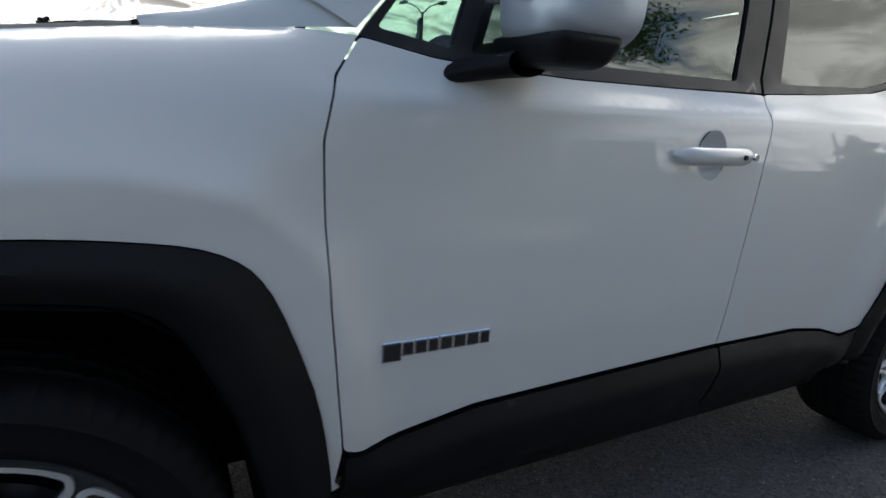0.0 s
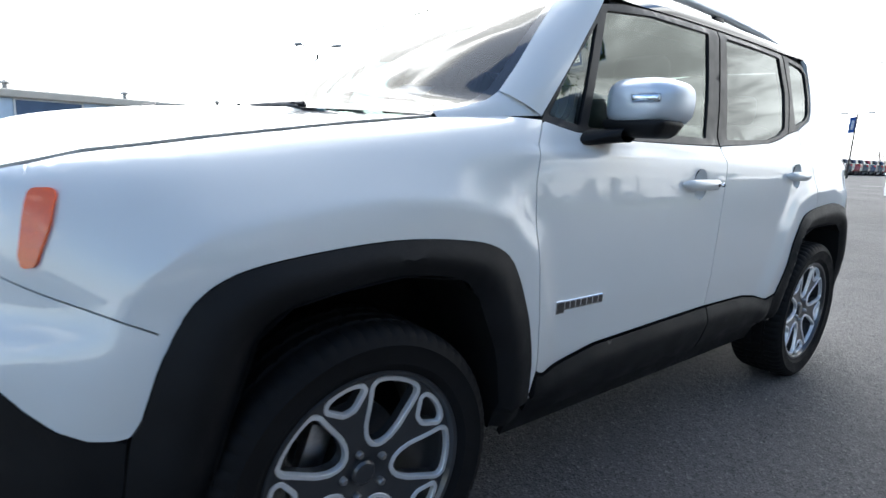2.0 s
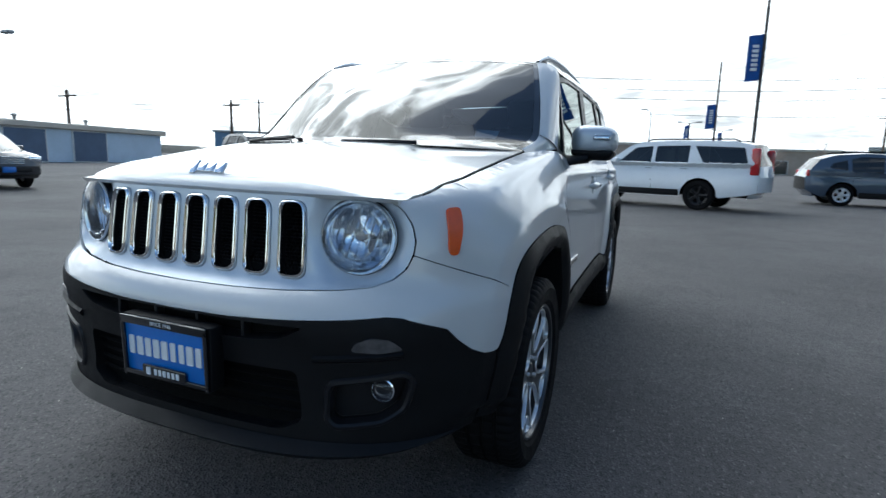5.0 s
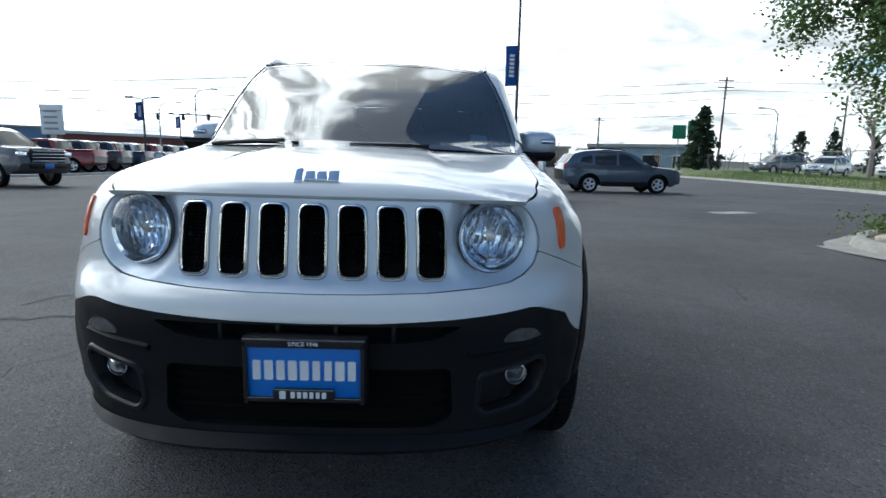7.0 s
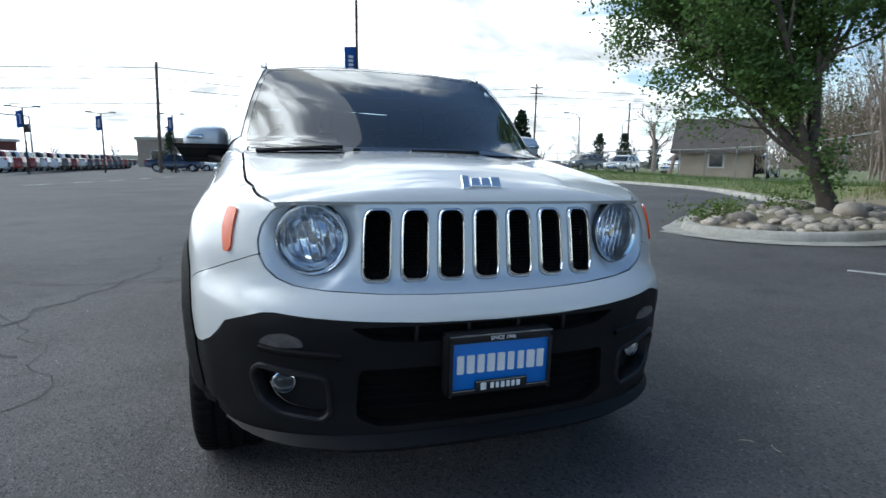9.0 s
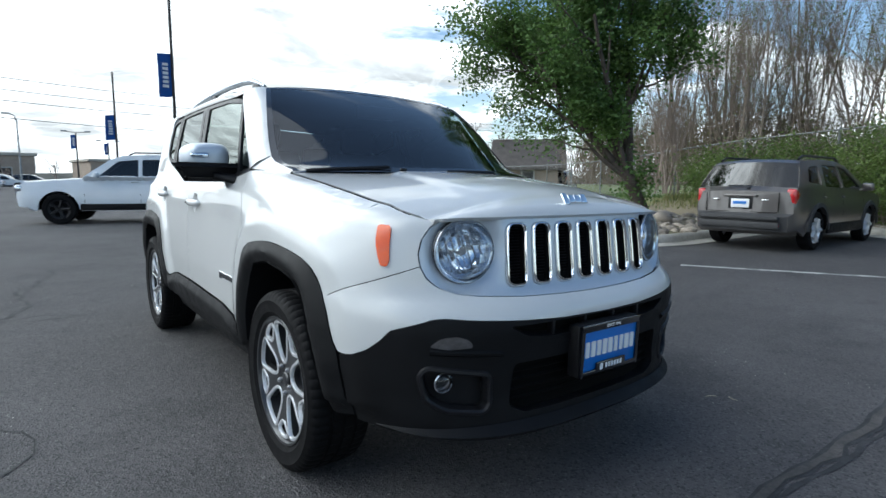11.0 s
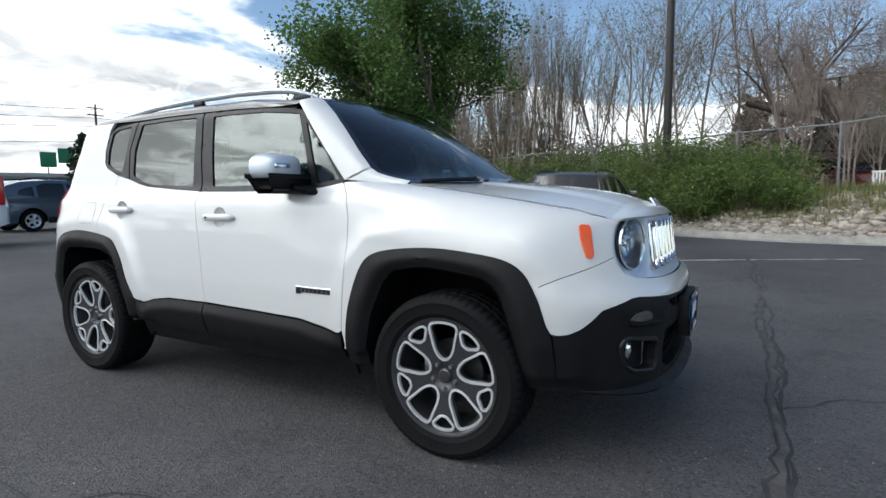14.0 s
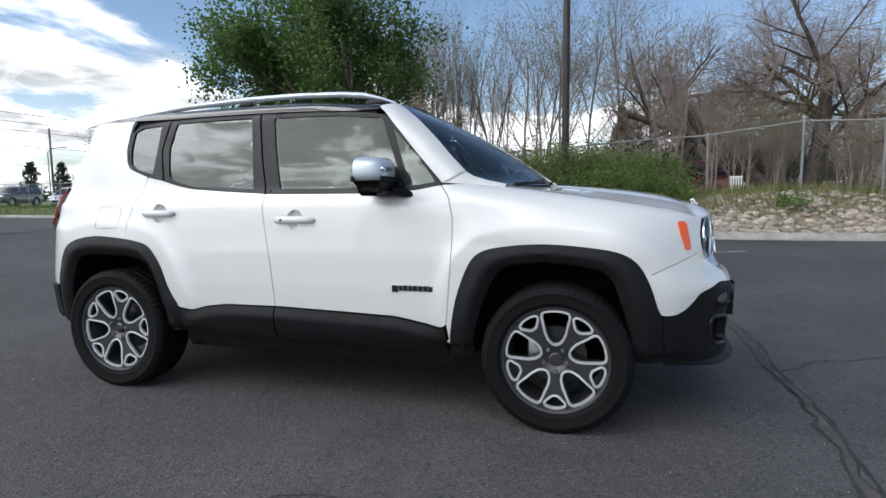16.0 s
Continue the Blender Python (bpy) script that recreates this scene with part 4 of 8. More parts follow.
for s in (1, -1):
    bm = bmesh.new()
    line = [(.60, .875, 1.630), (.603, .95, 1.655), (.605, 1.05, 1.678), (.605, 1.2, 1.692), (.605, 1.5, 1.700), (.602, 1.8, 1.697), (.600, 2.2, 1.680), (.595, 2.5, 1.652), (.59, 2.66, 1.632), (.585, 2.74, 1.610)]
    rows = []
    for i in range(61):
        c = poly_at(line, i / 60) - Vector((0, 0, .016))
        k = .45 + .55 * smooth01(min(i, 60 - i) / 7)
        rows.append([(s * (c.x + .020 * k * math.cos(a)), c.y, c.z + .017 * k * math.sin(a)) for a in (2 * math.pi * q / 12 for q in range(12))])
    rows = [r + [r[0]] for r in rows]
    grid_surface(bm, rows, flip=s > 0)
    bmesh.ops.remove_doubles(bm, verts=bm.verts, dist=1e-5)
    rail = part("roof_rail", bm, SILVER, suv, "silver roof rail on black feet")
    for y, ln in ((.99, .16), (1.80, .12), (2.52, .20)):
        bm = bmesh.new()
        top = poly_at(line, (y - .875) / 1.865)
        box(bm, s * .602, y, top.z - .036, .030, ln * .8, .032, .010, taper=(.8, .7))
        part("rail_foot", bm, TRIM, rail)

# rear end (mostly out of sight)
part("tailgate", sheet([(P1 + .55, .62), (P1 + .62, 1.0), (P1 + .56, 1.36), (P1 + .40, 1.50), (P1 + .18, 1.565), (PC, 1.60), (PC, .62)], off=-.004, step=.06), WHITE, suv)
part("tailgate", sheet([(P1 + .55, .62), (P1 + .62, 1.0), (P1 + .56, 1.36), (P1 + .40, 1.50), (P1 + .18, 1.565), (PC, 1.60), (PC, .62)], off=-.004, step=.06, mirror=True), WHITE, suv)
for m in (False, True):
    part("rear_bumper", sheet([(py(3.0) - .02, .40), (py(3.0) - .02, .60), (PC, .62), (PC, .33)], off=.015, step=.05, mirror=m), PLASTIC, suv)
    tl = part("tail_lamp_housing", sheet([(P1 + .36, .93), (P1 + .36, 1.19), (P1 + .62, 1.19), (P1 + .62, .93)], off=.012, lip=.02, step=.04, mirror=m), GLOSSBLACK, suv)
    part("tail_lamp", sheet(rounded([(P1 + .375, .955), (P1 + .375, 1.165), (P1 + .60, 1.165), (P1 + .60, .955)], .03), off=.024, lip=.02, step=.04, mirror=m), REDLENS, tl)

# door handles, badges, mirrors
for m in (False, True):
    s = -1 if m else 1
    for y, z, cap in ((1.355, .997, True), (2.228, 1.030, False)):
        c = skin(py(y), z)
        c.x *= s
        bm = bmesh.new()
        lathe(bm, [(.0, -.0165), (.022, -.0155), (.038, -.010), (.047, -.002), (.051, .0006)], 32, "X", Matrix.Translation(c) @ Matrix.Diagonal((s * 1.0, .92, 1.08, 1)))
        bmesh.ops.recalc_face_normals(bm, faces=bm.faces[:])
        cup = part("handle_cup", bm, WHITE, suv)
        bm = bmesh.new()
        L = .245 if cap else .225
        rows = []
        for i in range(25):
            t = i / 24 - .5
            yy = y + t * L
            bow = .028 + .012 * (1 - (2 * t) ** 2)
            k = math.sqrt(max(.02, 1 - abs(2 * t) ** 8))
            q = skin(py(yy), z)
            rows.append([(s * (q.x + (bow if abs(a) < 1.6 else bow - .020) * k - .012 * (abs(math.sin(a)) ** 3)), yy, z + .019 * k * math.sin(a)) for a in (-math.pi / 2 + math.pi * q2 / 8 for q2 in range(9))])
        grid_surface(bm, rows, flip=m)
        thicken(bm, .014)
        h = part("door_handle", bm, WHITE, suv)
        if cap:
            bm = bmesh.new()
            lathe(bm, [(.0, .001), (.005, .001), (.006, -.004)], 12, "X", Matrix.Translation((s * (skin(py(y + .06), z).x + .0415), y + .062, z)) @ Matrix.Diagonal((s, 1, 1, 1)))
            part("touch_button", bm, TRIM, h)
            if not m:
                bm = bmesh.new()
                lathe(bm, [(.0, .002), (.007, .002), (.009, -.004)], 16, "X", Matrix.Translation((skin(py(y + .105), z).x + .036, y + .103, z)))
                part("key_lock", bm, CHROME, h)
    # badge: plain dark blocks with bright rims in place of the model name
    bm, bm2 = bmesh.new(), bmesh.new()
    widths = [.036, .022, .024, .022, .026, .026, .026, .022]
    order = widths if not m else widths[::-1]
    y = .590
    for i, w in enumerate(order):
        big = (i == 0) if not m else (i == len(order) - 1)
        hh = .036 if big else .027
        zz = .660 - (.0 if not big else .003)
        q = skin(py(y + w / 2), zz)
        box(bm, s * (q.x + .0015), y + w / 2, zz, .006, w + .001, hh + .003, .002, 1)
        box(bm2, s * (q.x + .0035), y + w / 2, zz, .006, w - .004, hh - .003, .002, 1)
        y += w + .0015
    bd = part("badge_rim", bm, CHROME, suv, "plain chrome-edged black badge blocks")
    part("badge_face", bm2, GLOSSBLACK, bd)
    # mirror
    bm = bmesh.new()
    rows = []
    for j in range(15):
        t = j / 14
        k = max(0.0, 1 - (1 - t) ** 2.3) ** (1 / 2.6) * (1 - .03 * smooth01((t - .7) / .3))
        row = []
        for i in range(41):
            a = 2 * math.pi * i / 40
            ca, sa = math.cos(a), math.sin(a)
            x = math.copysign(abs(ca) ** .62, ca) * .1125 * k
            z = math.copysign(abs(sa) ** .62, sa) * (.073 - .006 * ca) * k
            row.append((s * (.907 + x), .786 + .140 * t ** 1.5 + .045 * max(0.0, x) + .25 * max(0.0, x - .05) ** 1.2, 1.236 + z))
        rows.append(row)
    rows.append([(s * .907, .926, 1.236)] * 41)
    grid_surface(bm, rows, flip=s < 0)
    bmesh.ops.remove_doubles(bm, verts=bm.verts, dist=1e-5)
    bmesh.ops.recalc_face_normals(bm, faces=bm.faces[:])
    mir = part("door_mirror", bm, SILVER, suv, "satin silver door mirror", smooth=70)
    bm = bmesh.new()
    bmesh.ops.create_cube(bm, size=1.0)
    for v in bm.verts:
        k = .985 if v.co.z > 0 else .74
        v.co = Vector((s * (.895 + v.co.x * .222 * k), .772 + v.co.y * .142 * k, 1.163 + v.co.z * .050))
    bmesh.ops.bevel(bm, geom=bm.edges[:], offset=.022, segments=5, profile=.5, affect="EDGES")
    for v in bm.verts:
        v.co += Vector((s * .012, .085, 0))
    part("mirror_base", bm, PLASTIC, mir)
    bm = bmesh.new()
    base = skin(py(.66), 1.145)
    for k in range(1):
        rows = []
        for i in range(7):
            t = i / 6
            c = Vector((base.x - .012, .735, 1.128)).lerp(Vector((.895, .82, 1.146)), t)
            rx, rz = .052 - .014 * t, .019 + .004 * t
            rows.append([(s * (c.x + .0 * a), c.y + rx * math.cos(a), c.z + rz * math.sin(a) + (.02 * math.cos(a) * (1 - t))) for a in (2 * math.pi * q / 14 for q in range(15))])
        grid_surface(bm, rows, flip=s > 0)
    part("mirror_arm", bm, PLASTIC, mir)
    bm = bmesh.new()
    box(bm, s * .940, .6995, 1.244, .082, .018, .026, .008, 3)
    for v in bm.verts:
        v.co.y += .35 * max(0, abs(v.co.x) - .94)
    for v in bm.verts:
        v.co += Vector((s * .012, .085, 0))
    part("turn_repeater", bm, LENS, mir, "clear turn signal lens")
    bm = bmesh.new()
    box(bm, s * .940, .7020, 1.244, .074, .016, .019, .006, 2)
    for v in bm.verts:
        v.co.y += .35 * max(0, abs(v.co.x) - .94)
    for v in bm.verts:
        v.co += Vector((s * .012, .085, 0))
    part("repeater_reflector", bm, REFLECT, mir)
    bm = bmesh.new()
    box(bm, s * .893, .842, 1.232, .175, .006, .105, .002)
    for v in bm.verts:
        v.co += Vector((s * .012, .085, 0))
    part("mirror_glass", bm, CHROME, mir)

# wipers
for x0, x1, y0 in ((-.64, -.30, .235), (-.02, .30, .14)):
    bm = bmesh.new()
    pts = [shield(x0 / .69 + (x1 - x0) / .69 * t, -.018 - (.022 if x0 > -.1 else 0) + .026 * t * (1 - t) * 2, .006) for t in [i / 8 for i in range(9)]]
    tube(bm, pts, [.006, .006, .005, .005, .005, .0045, .0045, .004, .003], 6)
    wp = part("wiper", bm, TRIM, suv)
    bm = bmesh.new()
    tube(bm, [shield(x0 / .69 + (x1 - x0) / .69 * t, -.008 - (.024 if x0 > -.1 else 0) + .014 * t, .005) for t in [i / 6 for i in range(7)]], .006, 5)
    part("wiper_blade", bm, TRIM, wp)

# cabin
bm = bmesh.new()
box(bm, 0, .55, 1.03, 1.42, .55, .22, .07, 4)
box(bm, 0, .36, 1.10, 1.36, .3, .10, .05, 3)
part("dashboard", bm, FABRIC, suv)
for sx in (-.36, .36):
    bm = bmesh.new()
    box(bm, sx, 1.32, .72, .50, .52, .18, .06, 3)
    box(bm, sx, 1.60, 1.02, .48, .14, .62, .06, 3, m=Matrix.Translation((0, .0, 0)))
    seat = part("front_seat", bm, FABRIC, suv)
    bm = bmesh.new()
    box(bm, sx, 1.66, 1.42, .26, .10, .19, .045, 3)
    tube(bm, [(sx - .06, 1.65, 1.25), (sx - .06, 1.66, 1.40)], .008, 6)
    tube(bm, [(sx + .06, 1.65, 1.25), (sx + .06, 1.66, 1.40)], .008, 6)
    part("headrest", bm, FABRIC, seat)
bm = bmesh.new()
box(bm, 0, 2.45, .95, 1.25, .16, .62, .06, 3)
for sx in (-.40, .40):
    box(bm, sx, 2.48, 1.34, .24, .09, .15, .04, 3)
part("rear_seat", bm, FABRIC, suv)
bm = bmesh.new()
Mw = pose(.36, .86, 1.05, 68, 0, 0)
rows = []
for i in range(33):
    a = 2 * math.pi * i / 32
    rows.append([Mw @ Vector(((.185 + .015 * math.cos(b)) * math.cos(a), (.185 + .015 * math.cos(b)) * math.sin(a), .015 * math.sin(b))) for b in (2 * math.pi * k / 8 for k in range(9))])
grid_surface(bm, rows)
box(bm, 0, 0, -.01, .36, .05, .02, .008, m=Mw)
box(bm, 0, 0, -.01, .10, .10, .04, .02, m=Mw)
part("steering_wheel", bm, TRIM, suv)
bm = bmesh.new()
box(bm, 0, 1.75, .55, 1.44, 2.7, .06, .02)
part("cabin_floor", bm, VOID, suv)

# wheels


def wheel_parts(root, radius=.353, rim=.246, wide=.225, mats=None, detail=True):
    """A wheel about the x axis, its outer face towards +x."""
    mats = mats or (RUBBER, RIMDARK, RIMCUT)
    h = wide / 2
    prof = [(rim - .004, h - .022), (rim + .006, h - .008), (rim + .012, h - .006), (rim + .022, h + .002), (rim + .026, h + .0045), (rim + .030, h + .004), (rim + .050, h + .009), (rim + .066, h + .009), (rim + .070, h + .011), (rim + .074, h + .008), (radius - .020, h + .004), (radius - .011, h - .003), (radius - .004, h - .013), (radius - .001, h - .026), (radius, h - .040)]
    groove = [(radius, .055), (radius - .007, .052), (radius - .007, .042), (radius, .039), (radius, .008), (radius - .007, .005), (radius - .007, -.005), (radius, -.008), (radius, -.039), (radius - .007, -.042), (radius - .007, -.052), (radius, -.055)]
    prof = prof + groove + [(r, -a) for r, a in prof[::-1]]
    n_round = 252 if detail else 40
    bm = bmesh.new()
    lathe(bm, prof, n_round, "X")
    if detail:
        for v in bm.verts:   # cuts across the shoulder and the ribs
            r = math.hypot(v.co.y, v.co.z)
            i = round((math.atan2(v.co.z, v.co.y) % (2 * math.pi)) / (2 * math.pi) * n_round)
            if r > radius - .024 and abs(v.co.x) > .054 and i % 4 == 0 or r > radius - .002 and abs(v.co.x) < .054 and (i + (2 if v.co.x > 0 else 0)) % 6 == 0:
                k = (r - .0045) / r
                v.co.y *= k
                v.co.z *= k
    tyre = part("tyre", bm, mats[0], root)
    bm = bmesh.new()
    lathe(bm, [(rim + .008, h - .010), (rim + .004, h - .004), (rim - .004, h - .006), (rim - .010, h - .020), (rim - .022, h - .05), (rim - .028, -h + .02), (rim, -h)], 64 if detail else 32, "X")
    bmesh.ops.recalc_face_normals(bm, faces=bm.faces[:])
    barrel = part("rim", bm, mats[1], root)
    face0 = h - .030

    def face(u, v, off=0.0):
        r = math.hypot(u, v)
        return Vector((face0 + .010 * smooth01((r - .06) / .15) - .012 * smooth01((.07 - r) / .04) + off, u, v))
    BIG = [(.074, 0), (.079, .014), (.094, .029), (.120, .041), (.165, .051), (.203, .061), (.217, .055), (.224, .028), (.226, 0)]
    BIG = BIG + [(u, -v) for u, v in BIG[1:-1][::-1]]
    SMALL = [(.176, -.012), (.176, .012), (.206, .044), (.2165, .040), (.2235, .02), (.225, 0), (.2235, -.02), (.2165, -.040), (.206, -.044)]
    holes = []
    for k in range(5):
        for base, o in ((90 + 72 * k, BIG), (54 + 72 * k, SMALL)):
            a = radians(base)
            q = rounded([(u * math.cos(a) - v * math.sin(a), u * math.sin(a) + v * math.cos(a)) for u, v in o], .007)
            holes.append(q)
    outer = [(.238 * math.cos(2 * math.pi * i / 60), .238 * math.sin(2 * math.pi * i / 60)) for i in range(60)]
    if detail:
        bm = sheet(outer, holes, step=.014, fn=face, lip=.034)
        bmesh.ops.recalc_face_normals(bm, faces=bm.faces[:])
        spokes = part("spokes", bm, mats[1], barrel)
        bm = bmesh.new()
        for q in holes:
            o = dense(q, .008)
            rows = [[face(*p, .0004) for p in shrink(o, -.0112)], [face(*p, .0032) for p in shrink(o, -.0100)], [face(*p, .0036) for p in shrink(o, -.001)], [face(*p, .002) for p in o], [face(*p, -.010) for p in shrink(o, .001)]]
            rows = [r + [r[0]] for r in rows]
            grid_surface(bm, rows)
        bmesh.ops.remove_doubles(bm, verts=bm.verts, dist=1e-5)
        bmesh.ops.recalc_face_normals(bm, faces=bm.faces[:])
        part("machined_edges", bm, mats[2], barrel, "bright machined spoke edges")
        for k in range(5):
            bm = bmesh.new()
            a = radians(54 + 72 * k)
            lathe(bm, [(.0, face0 + .010), (.006, face0 + .010), (.0095, face0 + .004), (.0095, face0 - .014)], 10, "X", Matrix.Translation((0, .055 * math.cos(a), .055 * math.sin(a))))
            part("lug_nut", bm, STEEL, barrel)
        bm = bmesh.new()
        lathe(bm, [(.0, face0 + .002), (.024, face0 + .001), (.030, face0 - .004), (.031, face0 - .02)], 24, "X")
        part("centre_cap", bm, mats[1], barrel)
    bm = bmesh.new()
    lathe(bm, [(.0, -.005), (.14, -.005), (.14, -.03), (.0, -.03)], 40, "X")
    part("brake_disc", bm, RIMDARK, root)
    bm = bmesh.new()
    box(bm, -.012, -.105, .02, .07, .065, .13, .015)
    part("brake_caliper", bm, STEEL, root)
    return root


def wheel(parent, m, **kw):
    w = new("wheel")
    w.parent = parent
    w.matrix_local = m
    return wheel_parts(w, **kw)


w0 = wheel(suv, pose(-.775, 0, .348, 0, 0, 180))


def copy_part(ob, parent, m):
    made = {}
    for o in (ob, *ob.children_recursive):
        made[o] = o.copy()
        scene.collection.objects.link(made[o])
        made[o].parent = made.get(o.parent, parent)
    made[ob].matrix_local = m
    return made[ob]


copy_part(w0, suv, pose(.775, 0, .348, -20, 0, 0))
copy_part(w0, suv, pose(-.775, 2.567, .348, 0, 0, 180) @ pose(0, 0, 0, 24, 0, 0))
copy_part(w0, suv, pose(.775, 2.567, .348, 9, 0, 0))

# ---- lot, kerbs, banks ----
KERB = [(9.2, -60), (9.6, -26), (9.9, -14), (10.0, -8), (9.95, -5.8), (9.85, -4.3), (9.9, -2.5), (10.2, -1.2), (10.95, .4), (12.0, 1.6), (12.7, 2.5), (13.1, 4.0), (13.6, 7.5), (15.6, 12.0), (19.2, 18), (21, 24.5), (22.3, 34), (23.6, 46), (26, 80), (34, 180)]
FENCE = [(8.8, -22, 2.9), (10.2, -11, 2.8), (11.9, -6.45, 2.75), (12.5, -4.95, 2.86), (14.2, -3.05, 2.75), (15.0, -.76, 2.73), (15.5, 1.08, 2.64), (15.8, 3.5, 2.55), (16.4, 6.2, 2.45), (17.3, 9, 2.3), (19.2, 12, 2.2), (20.9, 15, 2.15), (22.3, 18, 2.1), (23.1, 20.5, 2.1), (23.9, 23.5, 2.1), (24.7, 26.5, 2.15), (25.4, 29.5, 2.2), (26.0, 33, 2.2), (26.7, 37, 2.25), (27.4, 41, 2.25), (28.1, 45, 2.3), (28.9, 49, 2.3), (29.8, 54, 2.35), (31, 60, 2.4), (33, 70, 2.4), (36, 85, 2.5)]
FENCE_TALL = 1.72


def ground_z(x, y):
    """The lot: level, but for a slight cross-fall under the parked car."""
    z = -.0095 * x * smooth01((7 - math.hypot(x, y - 1)) / 4)
    z += .10 * smooth01((x - 3) / 6) * smooth01((9 - y) / 6)
    return z


def ground_fn(bm, size, n):
    bmesh.ops.create_grid(bm, x_segments=n, y_segments=n, size=1.0)
    for v in bm.verts:
        v.co.x, v.co.y = (math.copysign(abs(v.co.x) ** 2.6, v.co.x) * size), (math.copysign(abs(v.co.y) ** 2.6, v.co.y) * size)
        v.co.z = ground_z(v.co.x, v.co.y)


def asphalt():
    m = bpy.data.materials.new("worn_asphalt")
    m.use_nodes = True
    nt = m.node_tree
    N, L = nt.nodes.new, nt.links.new
    b = nt.nodes["Principled BSDF"]
    tc = N("ShaderNodeTexCoord")

    def noise_node(scale, detail=5, rough=.6):
        n = N("ShaderNodeTexNoise")
        n.inputs["Scale"].default_value, n.inputs["Detail"].default_value, n.inputs["Roughness"].default_value = scale, detail, rough
        L(tc.outputs["Object"], n.inputs["Vector"])
        return n.outputs[0]

    def ramp(v, a, b2, c=0.0, d=1.0):
        r = N("ShaderNodeMapRange")
        r.inputs[1].default_value, r.inputs[2].default_value, r.inputs[3].default_value, r.inputs[4].default_value = a, b2, c, d
        L(v, r.inputs[0])
        return r.outputs[0]

    def mixc(f, a, b2, mode="MIX"):
        x = N("ShaderNodeMixRGB")
        x.blend_type = mode
        L(f, x.inputs[0])
        for i, c in ((1, a), (2, b2)):
            if isinstance(c, tuple):
                x.inputs[i].default_value = (*c, 1)
            else:
                L(c, x.inputs[i])
        return x.outputs[0]
    base = mixc(ramp(noise_node(.35, 6), .35, .65), (.055, .0522, .0540), (.098, .093, .0945))
    base = mixc(ramp(noise_node(2.2, 5), .52, .75, 0, .55), base, (.034, .034, .0345))
    base = mixc(ramp(noise_node(7, 4), .56, .70, 0, .45), base, (.098, .096, .094))
    base = mixc(ramp(noise_node(.9, 7, .7), .55, .66, 0, .40), base, (.036, .036, .037))
    vor = N("ShaderNodeTexVoronoi")
    vor.inputs["Scale"].default_value = 120
    L(tc.outputs["Object"], vor.inputs["Vector"])
    sep = N("ShaderNodeSeparateColor")
    L(vor.outputs["Color"], sep.inputs[0])
    base = mixc(ramp(sep.outputs[0], .84, 1.0, 0, .65), base, (.165, .160, .155))
    base = mixc(ramp(sep.outputs[1], .62, 1.0, 0, .8), base, (.018, .018, .020))
    L(base, b.inputs["Base Color"])
    b.inputs["Roughness"].default_value = .82
    b.inputs["Specular IOR Level"].default_value = .35
    bp = N("ShaderNodeBump")
    bp.inputs["Strength"].default_value, bp.inputs["Distance"].default_value = .75, .006
    L(vor.outputs["Distance"], bp.inputs["Height"])
    bp2 = N("ShaderNodeBump")
    bp2.inputs["Strength"].default_value, bp2.inputs["Distance"].default_value = .5, .02
    L(noise_node(22, 6), bp2.inputs["Height"])
    L(bp.outputs[0], bp2.inputs["Normal"])
    L(bp2.outputs[0], b.inputs["Normal"])
    return m


ASPHALT = asphalt()
CONCRETE = material("kerb_concrete", (0.30, 0.285, 0.255), 0.85, 0, var=0.22, scale=3, bump=0.3, bump_scale=40)
SOIL = material("bank_soil", (0.20, 0.165, 0.115), 0.95, 0, color2=(0.145, 0.135, 0.075), scale=1.1, bump=0.6, bump_scale=14)
TURF = material("turf", (0.085, 0.125, 0.035), 0.95, 0, color2=(0.17, 0.16, 0.07), scale=.6, bump=0.6, bump_scale=20)
ROCK = material("river_rock", (0.27, 0.235, 0.195), 0.8, 0, var=0.25, scale=4, bump=0.25, bump_scale=25, object_random=0.42, island=0.35)
TAR = material("crack_sealer", (0.036, 0.036, 0.038), 0.85, 0, var=0.4, scale=6, bump=0.3, bump_scale=30)
PAINTED = material("worn_road_paint", (0.50, 0.50, 0.48), 0.8, 0, color2=(0.10, 0.10, 0.10), scale=5)
GALV = material("galvanised_steel", (0.20, 0.205, 0.205), 0.55, 0.4, var=0.15, scale=8)

bm = bmesh.new()
ground_fn(bm, 900, 120)
tagged(part("ground", bm, ASPHALT), "worn grey asphalt parking lot, dry", "ground", kind="structure")


def resample(line, step):
    pts = [Vector(p) for p in line]
    out = [pts[0]]
    for a, b in zip(pts, pts[1:]):
        n = max(1, int((b - a).length / step))
        out += [a.lerp(b, i / n) for i in range(1, n + 1)]
    return out


def kerb(line, name, label, closed=False, inner=1.0, step=.5):
    """A rounded concrete kerb with gutter along a line; its back is to the right of the line times inner."""
    pts = resample([(x, y, 0) for x, y in line], step)
    prof = [(-.34, .006), (-.10, .012), (-.035, .02), (-.012, .10), (.02, .132), (.06, .140), (.15, .142), (.155, -.05)]
    rows = []
    n = len(pts)
    for i, p in enumerate(pts):
        a = pts[(i - 1) % n] if closed else pts[max(i - 1, 0)]
        b = pts[(i + 1) % n] if closed else pts[min(i + 1, n - 1)]
        d = (b - a).normalized()
        r = Vector((d.y, -d.x, 0)) * inner
        rows.append([p + r * u + Vector((0, 0, ground_z(p.x, p.y) + h)) for u, h in prof])
    if closed:
        rows.append(rows[0])
    bm = bmesh.new()
    grid_surface(bm, rows, flip=inner > 0)
    return tagged(part(name, bm, CONCRETE), label, "kerb", kind="structure")


